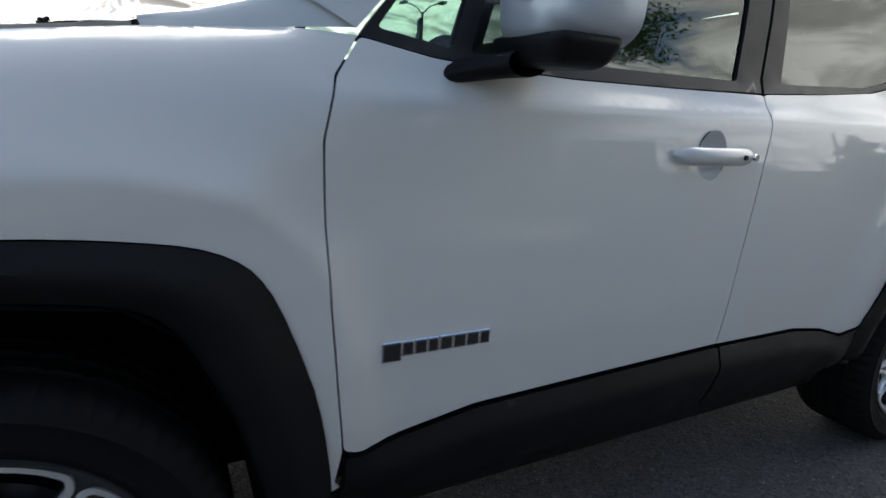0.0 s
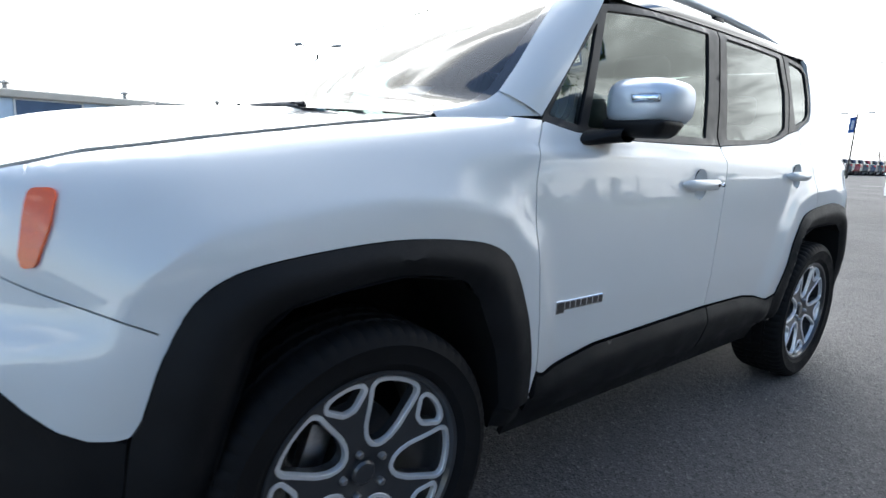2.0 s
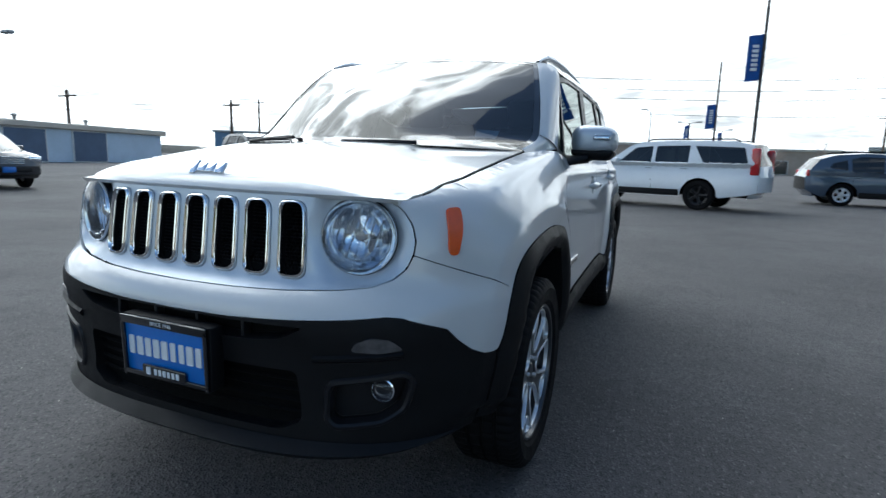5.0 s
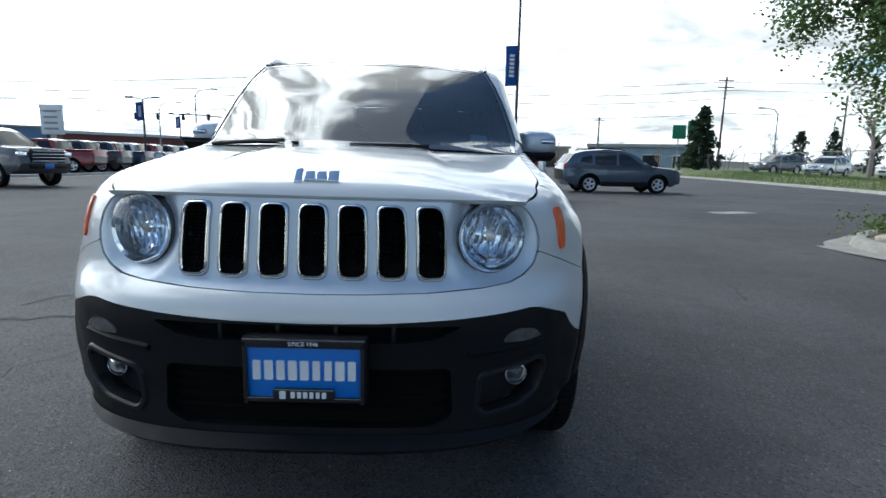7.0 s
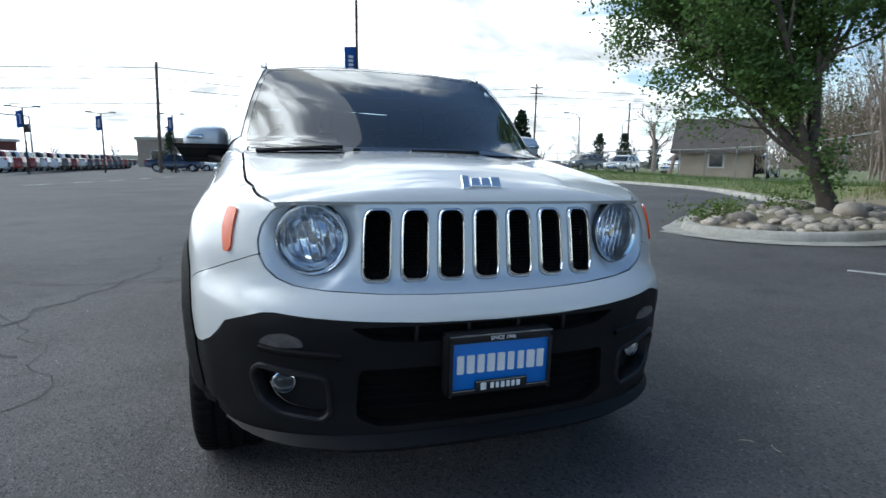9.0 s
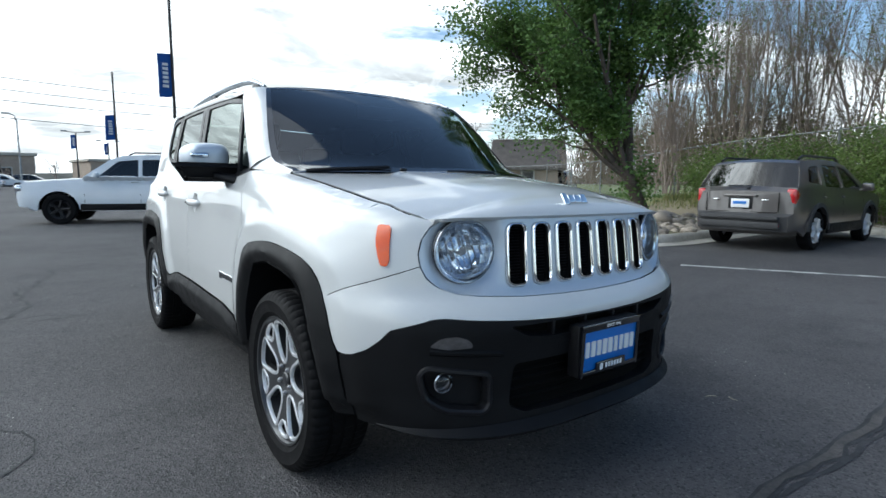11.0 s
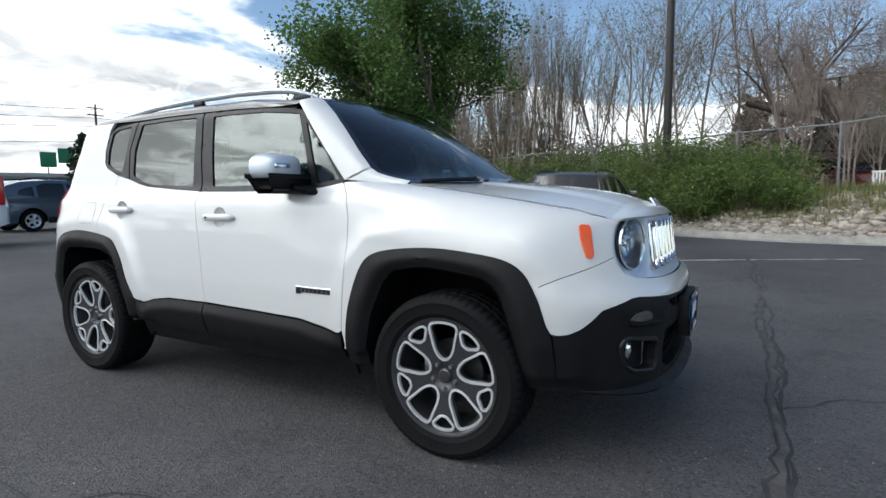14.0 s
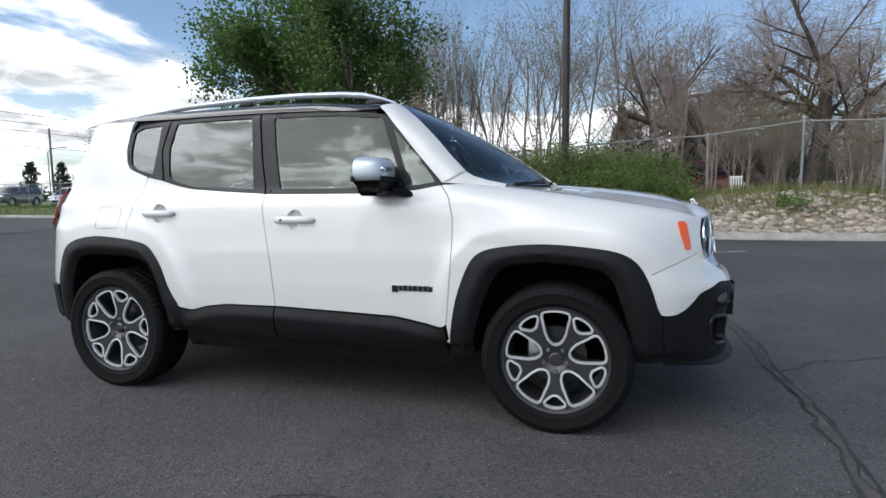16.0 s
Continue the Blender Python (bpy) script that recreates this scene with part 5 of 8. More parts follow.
KS = spline(KERB, 3)
kerb(KS, "kerb", "pale concrete kerb along the lot's edge", inner=1.0)
for i in range(3, len(KS) - 8):   # joints in the kerb
    a, b = Vector((*KS[i], 0)), Vector((*KS[i + 1], 0))
    if (a - Vector((9, 0, 0))).length > 14:
        continue
    bm = bmesh.new()
    c = (a + b) / 2
    ang = math.degrees(math.atan2(b.y - a.y, b.x - a.x))
    box(bm, 0, 0, 0, .012, .30, .004, m=pose(c.x + .02, c.y, ground_z(c.x, c.y) + .139, 0, 0, ang))
    tagged(part("kerb_joint", bm, TAR), "dark joint across the concrete kerb", "joint", kind="structure")


def fence_z(x, y):
    """Height of the bank at the fence, by nearness along it."""
    best, z = 1e9, 1
    for (x0, y0, z0), (x1, y1, z1) in zip(FENCE, FENCE[1:]):
        vx, vy = x1 - x0, y1 - y0
        t = max(0, min(1, ((x - x0) * vx + (y - y0) * vy) / (vx * vx + vy * vy)))
        d = math.hypot(x0 + vx * t - x, y0 + vy * t - y)
        if d < best:
            best, z = d, z0 + (z1 - z0) * t
    return best, z - FENCE_TALL


def kerb_dist(x, y):
    best, side = 1e9, 1
    for (x0, y0), (x1, y1) in zip(KERB, KERB[1:]):
        vx, vy = x1 - x0, y1 - y0
        t = max(0, min(1, ((x - x0) * vx + (y - y0) * vy) / (vx * vx + vy * vy)))
        dx, dy = x0 + vx * t - x, y0 + vy * t - y
        d = math.hypot(dx, dy)
        if d < best:
            best, side = d, vx * (y - y0) - vy * (x - x0)
    return best if side < 0 else -best


def bank_z(x, y):
    k = kerb_dist(x, y)
    f, zf = fence_z(x, y)
    base = ground_z(x, y) + .09
    if k <= 0:
        return base
    t = smooth01(k / max(.5, k + f))
    return base + (zf - base) * t + .04 * noise.noise(Vector((x * .8, y * .8, 0)))


bm = bmesh.new()
rows = []
kp = resample([(*p, 0) for p in KS], .8)
for i, p in enumerate(kp):
    a, b = kp[max(i - 1, 0)], kp[min(i + 1, len(kp) - 1)]
    d = (b - a).normalized()
    r = Vector((d.y, -d.x, 0))
    row = []
    for u in (.14, .5, .9, 1.4, 2.0, 2.7, 3.5, 4.5, 6, 8, 12, 20, 40, 90):
        q = p + r * u
        row.append(Vector((q.x, q.y, bank_z(q.x, q.y))))
    rows.append(row)
split = next(i for i, p in enumerate(kp) if p.y > 9)
grid_surface(bm, rows[:split + 1], flip=True)
tagged(part("bank", bm, SOIL), "dry soil bank behind the kerb, strewn with stones", "bank", kind="structure")
bm = bmesh.new()
grid_surface(bm, rows[split:], flip=True)
tagged(part("verge", bm, TURF), "grass verge below the chain-link fence", "verge", kind="structure")

# planted island with cobbles
ISLAND = [(x + .35, y + .15) for x, y in ((6.55, 5.75), (6.0, 5.3), (5.72, 4.7), (5.78, 4.0), (6.15, 3.4), (6.8, 3.05), (7.6, 2.95), (9.0, 3.0), (10.5, 3.1), (11.9, 3.3), (12.1, 4.5), (12.0, 6.5), (11.4, 8.0), (10.2, 8.2), (8.8, 7.6), (7.6, 6.7))]
IS = spline(ISLAND + [ISLAND[0]], 3)[:-1]
kerb(IS, "island_kerb", "rounded concrete kerb round the planted island", closed=True, inner=-1.0, step=.3)
bm = bmesh.new()
c = Vector((9.0, 5.3, ground_z(9, 5.3) + .30))
rows = []
for p in IS + [IS[0]]:
    q = Vector((*p, 0))
    rows.append([(lambda w: Vector((w.x, w.y, ground_z(w.x, w.y) + .11 + .20 * smooth01(k * 1.2))))(q.lerp(Vector((c.x, c.y, 0)), k)) for k in (.03, .15, .35, .6, .85, 1.0)])
grid_surface(bm, rows)
bmesh.ops.remove_doubles(bm, verts=bm.verts, dist=1e-4)
bmesh.ops.recalc_face_normals(bm, faces=bm.faces[:])
tagged(part("island_bed", bm, SOIL), "soil bed of the planted island", "bed", kind="structure")
bm = bmesh.new()
ap = [(5.75, 5.35), (5.70, 4.75), (5.8, 4.05), (6.15, 3.45)]
rows = [[Vector((x, y, ground_z(x, y) + .006)), Vector((x + .42, y + .02, ground_z(x, y) + .012))] for x, y in spline(ap, 4)]
grid_surface(bm, rows, flip=True)
tagged(part("gutter_apron", bm, CONCRETE), "concrete gutter apron before the island", "apron", kind="structure")


def island_z(x, y):
    if not inside(x, y, IS):
        return None
    d = min(math.hypot(x - p[0], y - p[1]) for p in IS)
    return ground_z(x, y) + .11 + .20 * smooth01(d / 2.2)


# cracks and sealed seams
def crack(line, wide, name, label, seed, mat=None, jitter=.05, lift=.0035):
    rnd = random.Random(seed)
    pts = resample([(x, y, 0) for x, y in line], .12)
    rows = []
    off = 0
    for i, p in enumerate(pts):
        a, b = pts[max(i - 1, 0)], pts[min(i + 1, len(pts) - 1)]
        d = (b - a).normalized()
        r = Vector((d.y, -d.x, 0))
        off = off * .8 + rnd.uniform(-jitter, jitter)
        w = wide * rnd.uniform(.45, 1.3)
        q = p + r * off
        rows.append([Vector((q.x, q.y, ground_z(q.x, q.y) + lift)) + r * w * k for k in (-.5, .5)])
    bm = bmesh.new()
    grid_surface(bm, rows, flip=True)
    return tagged(part(name, bm, mat or TAR), label, "crack", kind="structure")


SAND = material("sandy_crack_fill", (0.105, 0.096, 0.088), 0.95, 0, color2=(0.045, 0.044, 0.044), scale=7, bump=0.5, bump_scale=60)
crack([(-1.5, -1.12), (-.6, -1.22), (.12, -1.28), (1.3, -1.26), (2.4, -1.22), (4.2, -1.24), (6.0, -1.25), (7.2, -1.1)], .045, "crack_fill", "sandy fill worn into the sealed crack", 1, SAND, jitter=.022, lift=.0065)
crack([(-1.5, -1.12), (-.6, -1.22), (.12, -1.28), (1.3, -1.26), (2.4, -1.22), (4.2, -1.24), (6.0, -1.25), (7.2, -1.1)], .085, "sealed_crack", "wide sealed crack in the asphalt", 1, jitter=.022)
crack([(-1.4, -1.17), (.5, -1.31), (2.4, -1.27), (6.0, -1.22)], .022, "sealed_crack", "sealed crack in the asphalt", 2, jitter=.03)
crack([(.35, -1.25), (.9, -1.9), (1.4, -2.8)], .02, "asphalt_crack", "thin crack in the asphalt", 3)
crack([(-2.6, 1.6), (-2.26, 2.2), (-2.05, 3.0), (-1.89, 3.72), (-1.8, 4.5), (-1.6, 5.4), (-1.2, 6.6)], .042, "asphalt_crack", "thin dark crack in the asphalt", 4, jitter=.09)
crack([(-1.9, .1), (-1.74, .81), (-1.95, 1.5), (-2.3, 2.2), (-2.9, 2.7)], .012, "asphalt_crack", "thin dark crack in the asphalt", 5, jitter=.07)
crack([(-4.0, 1.7), (-3.2, 1.5), (-2.6, 1.3), (-2.0, 1.4)], .05, "asphalt_crack", "ragged dark crack in the asphalt", 6, jitter=.09)
crack([(-3.5, 9.2), (-1.4, 8.3), (-.03, 7.95), (1.35, 7.83), (3.14, 7.3), (4.4, 6.8), (5.56, 6.13)], .025, "asphalt_crack", "long thin crack across the lot", 7)
crack([(3.1, 2.3), (3.25, 2.6), (3.2, 3.1), (3.4, 3.5)], .022, "asphalt_crack", "short crack in the asphalt", 8, jitter=.06)
crack([(4.0, 3.6), (4.3, 3.2), (4.2, 2.8)], .014, "asphalt_crack", "short crack in the asphalt", 9, jitter=.05)
crack([(-3.4, 3.9), (-2.4, 3.4), (-1.4, 3.3)], .016, "asphalt_crack", "thin crack in the asphalt", 10, jitter=.05)
crack([(-14, 9), (-9, 6.4), (-5, 5.2), (-2.2, 4.3)], .03, "asphalt_crack", "long thin crack in the asphalt", 11)
crack([(-1.0, 3.2), (-1.6, 3.5), (-2.2, 3.4), (-3.0, 3.8)], .014, "asphalt_crack", "thin crack in the asphalt", 12)


def stripe(x0, y0, x1, y1, w):
    bm = bmesh.new()
    d = Vector((x1 - x0, y1 - y0, 0)).normalized()
    r = Vector((d.y, -d.x, 0)) * w / 2
    rows = [[Vector((x0, y0, 0)).lerp(Vector((x1, y1, 0)), t) + r * k for k in (-1, 1)] for t in [i / 10 for i in range(11)]]
    for row in rows:
        for v in row:
            v.z = ground_z(v.x, v.y) + .003
    grid_surface(bm, rows, flip=True)
    tagged(part("painted_line", bm, PAINTED), "worn white painted line on the asphalt", "line", kind="structure")


stripe(5.4, 1.9, 7.3, -2.6, .09)
stripe(7.1, 10.9, 8.2, 11.3, .5)
for i in range(5):
    stripe(-10.6 + i * .9, 27 + i * 3.4, -10.2 + i * .9, 29.0 + i * 3.4, .25)

# stones
rock_meshes = []
for k in range(9):
    rnd = random.Random(50 + k)
    bm = bmesh.new()
    bmesh.ops.create_icosphere(bm, subdivisions=1, radius=1.0)
    sx, sy, sz = rnd.uniform(.8, 1.25), rnd.uniform(.7, 1.0), rnd.uniform(.42, .68)
    for v in bm.verts:
        n = v.co.normalized()
        v.co = n * (1 + .22 * noise.noise(n * 1.4 + Vector((k * 3.1, 0, 0))))
        v.co = Vector((v.co.x * sx, v.co.y * sy, v.co.z * sz))
    rock_meshes.append(finish(bm, "stone", ROCK, 60))


def stones(parent, places):
    for i, (x, y, z, s, a) in enumerate(places):
        o = new("stone", rock_meshes[i % 9])
        o.parent = parent
        o.matrix_local = Matrix.Translation((x, y, z)) @ Euler((.25 * math.sin(i * 7.1), .25 * math.cos(i * 3.3), a)).to_matrix().to_4x4() @ Matrix.Scale(s, 4)


def joined_stones(places, name, label):
    verts, faces = [], []
    for i, (x, y, z, s, a) in enumerate(places):
        me = rock_meshes[i % 9]
        k = len(verts)
        M = Matrix.Translation((x, y, z)) @ Euler((.2, .1, a)).to_matrix().to_4x4() @ Matrix.Scale(s, 4)
        verts += [tuple(M @ v.co) for v in me.vertices]
        faces += [tuple(k + j for j in p.vertices) for p in me.polygons]
    me = bpy.data.meshes.new(name)
    me.from_pydata(verts, [], faces)
    me.materials.append(ROCK)
    for p in me.polygons:
        p.use_smooth = True
    tagged(new(name, me), label, "stones", kind="stuff")


rnd = random.Random(7)
isl, near, rest = [], [], []
while len(isl) < 290:
    x, y = rnd.uniform(5.8, 12), rnd.uniform(3.0, 8)
    z = island_z(x, y)
    if z is None or min(math.hypot(x - p[0], y - p[1]) for p in IS) < .22:
        continue
    s = rnd.uniform(.07, .17) * (1.5 if rnd.random() < .06 else 1)
    isl.append((x, y, z + s * .15, s, rnd.uniform(0, 6.3)))
tries = 0
while len(near) + len(rest) < 3200 and tries < 90000:
    tries += 1
    x, y = rnd.uniform(9.8, 15), rnd.uniform(-10, 3)
    k = kerb_dist(x, y)
    f, zf = fence_z(x, y)
    if k < .24 or k > 4.2 or (f < .3):
        continue
    if rnd.random() > (1.0 if k < 1.2 else .75 - .18 * (k - 1.2)):
        continue
    s = rnd.uniform(.045, .115) * (1.5 if rnd.random() < .05 else 1)
    p = (x, y, bank_z(x, y) + s * .15, s, rnd.uniform(0, 6.3))
    (near if k < 1.3 and -6 < y < 1.5 and len(near) < 295 else rest).append(p)
bed = thing("cobble_bed", "rounded grey and tan cobbles filling the planted island", "stones")
stones(bed, isl)
bed2 = thing("stone_edging", "rounded tan river stones along the kerb bank", "stones")
stones(bed2, near)
joined_stones(rest, "bank_stones", "scattered river stones on the dry bank")
bm = bmesh.new()
bmesh.ops.create_icosphere(bm, subdivisions=2, radius=.24)
for v in bm.verts:
    v.co = v.co * (1 + .25 * noise.noise(v.co * 5))
    v.co.z *= .7
    v.co += Vector((8.7, 4.25, island_z(8.7, 4.25) + .1))
tagged(part("boulder", bm, ROCK, smooth=60), "pale rounded boulder on the cobble bed", "boulder")

# ---- chain-link fence ----
fence = thing("chain_link_fence", "galvanised chain-link fence with round posts and top rail", "fence")
WIRE = material("fence_wire", (0.36, 0.37, 0.37), 0.5, 0.7, var=0.1, scale=10)
for (x0, y0, z0), (x1, y1, z1) in zip(FENCE, FENCE[1:]):
    bm = bmesh.new()
    tube(bm, [(x0, y0, z0 - FENCE_TALL - .35), (x0, y0, z0 + .03)], .034, 8)
    lathe(bm, [(.0, z0 + .075), (.03, z0 + .06), (.042, z0 + .03), (.042, z0 - .02)], 8, "Z", Matrix.Translation((x0, y0, 0)))
    part("post", bm, GALV, fence)
    bm = bmesh.new()
    tube(bm, [(x0, y0, z0), (x1, y1, z1)], .024, 6)
    part("top_rail", bm, GALV, fence)
    a, b = Vector((x0, y0, z0)), Vector((x1, y1, z1))
    ln = (b - a).length
    step = .13 if y0 < 8 else .3
    bm = bmesh.new()
    r = .0011 if y0 < 8 else .004
    h = FENCE_TALL - .02
    n = int((ln + h) / step)
    for sgn in (1, -1):
        for i in range(n + 1):
            s0 = i * step - (h if sgn > 0 else 0)
            p, q = (s0, 0.0), (s0 + h * sgn, h) if sgn > 0 else (s0 - h, h)
            if sgn < 0:
                p, q = (s0, 0.0), (s0 - h, h)
            # clip to the bay
            t0, t1 = 0.0, 1.0
            dx = q[0] - p[0]
            for lim, side in ((0.0, 1), (ln, -1)):
                va, vb = (p[0] - lim) * side, (q[0] - lim) * side
                if va < 0 and vb < 0:
                    t1 = -1
                elif va < 0:
                    t0 = max(t0, va / (va - vb))
                elif vb < 0:
                    t1 = min(t1, va / (va - vb))
            if t1 <= t0:
                continue
            pts = []
            for t in (t0, t1):
                u, w = p[0] + dx * t, h * t
                c = a.lerp(b, u / ln)
                pts.append(Vector((c.x, c.y, c.z - h + w)))
            d = (b - a).normalized() * r
            bm.faces.new([bm.verts.new(v) for v in (pts[0] - d, pts[0] + d, pts[1] + d, pts[1] - d)])
    part("wire_mesh", bm, WIRE, fence, smooth=0)

# ---- trees and shrubs ----
BARK = material("grey_brown_bark", (0.085, 0.068, 0.055), 0.95, 0, var=0.35, scale=6, bump=0.8, bump_scale=30)
BARKPALE = material("pale_bark", (0.215, 0.175, 0.14), 0.95, 0, var=0.3, scale=6, bump=0.6, bump_scale=30)
TWIG = material("bare_twigs", (0.25, 0.20, 0.17), 0.95, 0, var=0.3, scale=3)
OLDBARK = material("dark_old_bark", (0.062, 0.048, 0.040), 0.95, 0, var=0.35, scale=4, bump=0.6, bump_scale=20)


def leaf_material(name, a, b):
    m = material(name, a, 0.55, 0, color2=b, scale=1.2, island=0.35)
    nt = m.node_tree
    p = nt.nodes["Principled BSDF"]
    tr = nt.nodes.new("ShaderNodeBsdfTranslucent")
    mix = nt.nodes.new("ShaderNodeMixShader")
    mix.inputs[0].default_value = .38
    src = p.inputs["Base Color"].links[0].from_socket
    nt.links.new(src, tr.inputs[0])
    out = next(n for n in nt.nodes if n.type == "OUTPUT_MATERIAL")
    nt.links.new(p.outputs[0], mix.inputs[1])
    nt.links.new(tr.outputs[0], mix.inputs[2])
    nt.links.new(mix.outputs[0], out.inputs[0])
    return m


LEAF = leaf_material("deep_green_leaves", (0.050, 0.110, 0.025), (0.130, 0.212, 0.052))
SHRUB = leaf_material("spring_green_leaves", (0.070, 0.120, 0.024), (0.165, 0.225, 0.058))
NEEDLE = leaf_material("dark_needles", (0.012, 0.028, 0.014), (0.035, 0.060, 0.026))
BLADE = leaf_material("grass_blades", (0.10, 0.15, 0.04), (0.26, 0.23, 0.10))


class Sprout:
    """Grows limbs into one list of verts and faces, and leaves into another."""

    def __init__(self, seed):
        self.r, self.v, self.f, self.lv, self.lf, self.tips = random.Random(seed), [], [], [], [], []
        self.v2, self.f2, self.fine_from = [], [], 99

    def limb(self, pts, rads, n, fine=False):
        vs, fs = (self.v2, self.f2) if fine else (self.v, self.f)
        base = len(vs)
        for i, p in enumerate(pts):
            d = (pts[min(i + 1, len(pts) - 1)] - pts[max(i - 1, 0)]).normalized()
            s = d.cross(Vector((.3, .9, .2))).normalized()
            u = d.cross(s)
            for k in range(n):
                a = 2 * math.pi * k / n
                vs.append(tuple(p + (s * math.cos(a) + u * math.sin(a)) * rads[i]))
        for i in range(len(pts) - 1):
            for k in range(n):
                a, b = base + i * n + k, base + i * n + (k + 1) % n
                fs.append((a, b, b + n, a + n))

    def grow(self, p, d, length, rad, level, top, spread=.6, lift=.15, split=3, wob=.18, segs=5, shrink_len=.62, ratio=.62):
        r = self.r
        pts, rads = [p.copy()], [rad]
        q, e = p.copy(), d.normalized()
        for i in range(segs):
            e = (e + Vector((r.uniform(-wob, wob), r.uniform(-wob, wob), r.uniform(-wob, wob) + lift * .3))).normalized()
            q = q + e * length / segs
            pts.append(q.copy())
            rads.append(rad * (1 - .55 * (i + 1) / segs))
        self.limb(pts, rads, 7 if level == 0 else 5 if level == 1 else 3, level >= self.fine_from)
        if level >= top:
            self.tips += pts[1:]
            return
        kids = split + (1 if r.random() < .5 else 0)
        for k in range(kids):
            t = .35 + .65 * (k + r.random()) / kids
            i = min(segs, max(1, int(t * segs)))
            az = r.uniform(0, 6.28)
            side = e.cross(Vector((math.cos(az), math.sin(az), .3))).normalized()
            nd = (e * (1 - spread) + side * spread + Vector((0, 0, lift))).normalized()
            self.grow(pts[i], nd, length * shrink_len * r.uniform(.8, 1.15), rads[i] * ratio, level + 1, top, spread, lift, split, wob * 1.1, segs, shrink_len, ratio)

    def leaves(self, count, size, blob, around=None):
        r = self.r
        src = around or self.tips
        for _ in range(count):
            c = src[r.randrange(len(src))] + Vector((r.gauss(0, blob), r.gauss(0, blob), r.gauss(0, blob)))
            a, b = Vector((r.uniform(-1, 1), r.uniform(-1, 1), r.uniform(-.5, .8))).normalized(), Vector((r.uniform(-1, 1), r.uniform(-1, 1), r.uniform(-1, .3)))
            b = (b - a * b.dot(a)).normalized()
            s = size * r.uniform(.6, 1.35)
            k = len(self.lv)
            w = s * .42
            self.lv += [tuple(c), tuple(c + a * s * .5 + b * w), tuple(c + a * s), tuple(c + a * s * .5 - b * w)]
            self.lf.append((k, k + 1, k + 2, k + 3))

    def meshes(self, root, bark, leaf, wood="trunk", crown="crown"):
        me = bpy.data.meshes.new(wood)
        me.from_pydata(self.v, [], self.f)
        me.materials.append(bark)
        for p in me.polygons:
            p.use_smooth = True
        o = new(wood, me)
        o.parent = root
        if self.f2:
            me = bpy.data.meshes.new("twigwork")
            me.from_pydata(self.v2, [], self.f2)
            me.materials.append(TWIG)
            o = new("twigwork", me)
            o.parent = root
        if self.lf:
            me = bpy.data.meshes.new(crown)
            me.from_pydata(self.lv, [], self.lf)
            me.materials.append(leaf)
            o = new(crown, me)
            o.parent = root


# leafy tree on the island: several leaning stems
tree = thing("leafy_tree", "full green leafy tree leaning over the cobble island", "tree")
sp = Sprout(11)
base = Vector((8.95, 4.75, island_z(8.95, 4.75) - .1))
fork = base + Vector((-.42, .22, 1.0))
sp.limb([base, base.lerp(fork, .5) + Vector((.03, 0, 0)), fork], [.20, .15, .14], 9)
for d, ln, rad in ((Vector((-1.15, 1.05, 1.15)), 2.9, .105), (Vector((-.55, .45, 1.6)), 3.4, .10), (Vector((.15, -.1, 1.5)), 3.3, .09), (Vector((.45, .75, 1.2)), 2.5, .08), (Vector((-.55, -.05, 1.5)), 3.0, .08), (Vector((-.9, .5, .55)), 1.6, .05), (Vector((-.1, 1.2, .9)), 2.5, .07)):
    sp.grow(fork + Vector((0, 0, -.05)), d, ln, rad, 0, 3, spread=.56, lift=.16, split=3, wob=.17, segs=5, shrink_len=.62)
def bend(p):
    k = max(0.0, p[2] - 1.2)
    return (8.95 + (p[0] - 8.95) * .92 + .06 * k, 4.75 + (p[1] - 4.75) * .92 + .21 * k, p[2] + .20 * k)


sp.v = [bend(p) for p in sp.v]
tips = [Vector(bend(t)) for t in sp.tips if t.z > 1.95]
sp.leaves(56000, .072, .15, tips)
sp.leaves(16000, .072, .24, [Vector(p) for p in sp.v if p[2] > 1.9])
low = [Vector((8.75 + .1 * math.cos(i), 4.9 + .12 * math.sin(i * 2), .9 + .07 * (i % 9))) for i in range(40)]
sp.leaves(700, .08, .2, low)
sp.meshes(tree, BARK, LEAF)


def bare_tree(name, label, x, y, z, tall, seed, lean=(0, 0), thick=.10, spread=.30, lift=.35, split=4, top=3, mat=None, stems=1, buds=0, leafmat=None, shrink=.52, ratio=.62):
    t = thing(name, label, "tree")
    s = Sprout(seed)
    s.fine_from = 3 if top >= 5 else 2 if top >= 3 else 99
    for k in range(stems):
        off = Vector((s.r.uniform(-.35, .35), s.r.uniform(-.35, .35), 0)) * (1 if stems > 1 else 0)
        d = Vector((lean[0] + s.r.uniform(-.12, .12), lean[1] + s.r.uniform(-.12, .12), 1))
        s.grow(Vector((x, y, z - .15)) + off, d, tall * .62 * s.r.uniform(.85, 1.1), thick, 0, top, spread, lift, split, .12, 6 if top < 5 else 4, shrink, ratio)
    if buds:
        s.leaves(buds, .05, .12)
    s.meshes(t, mat or BARKPALE, leafmat or SHRUB)
    return t


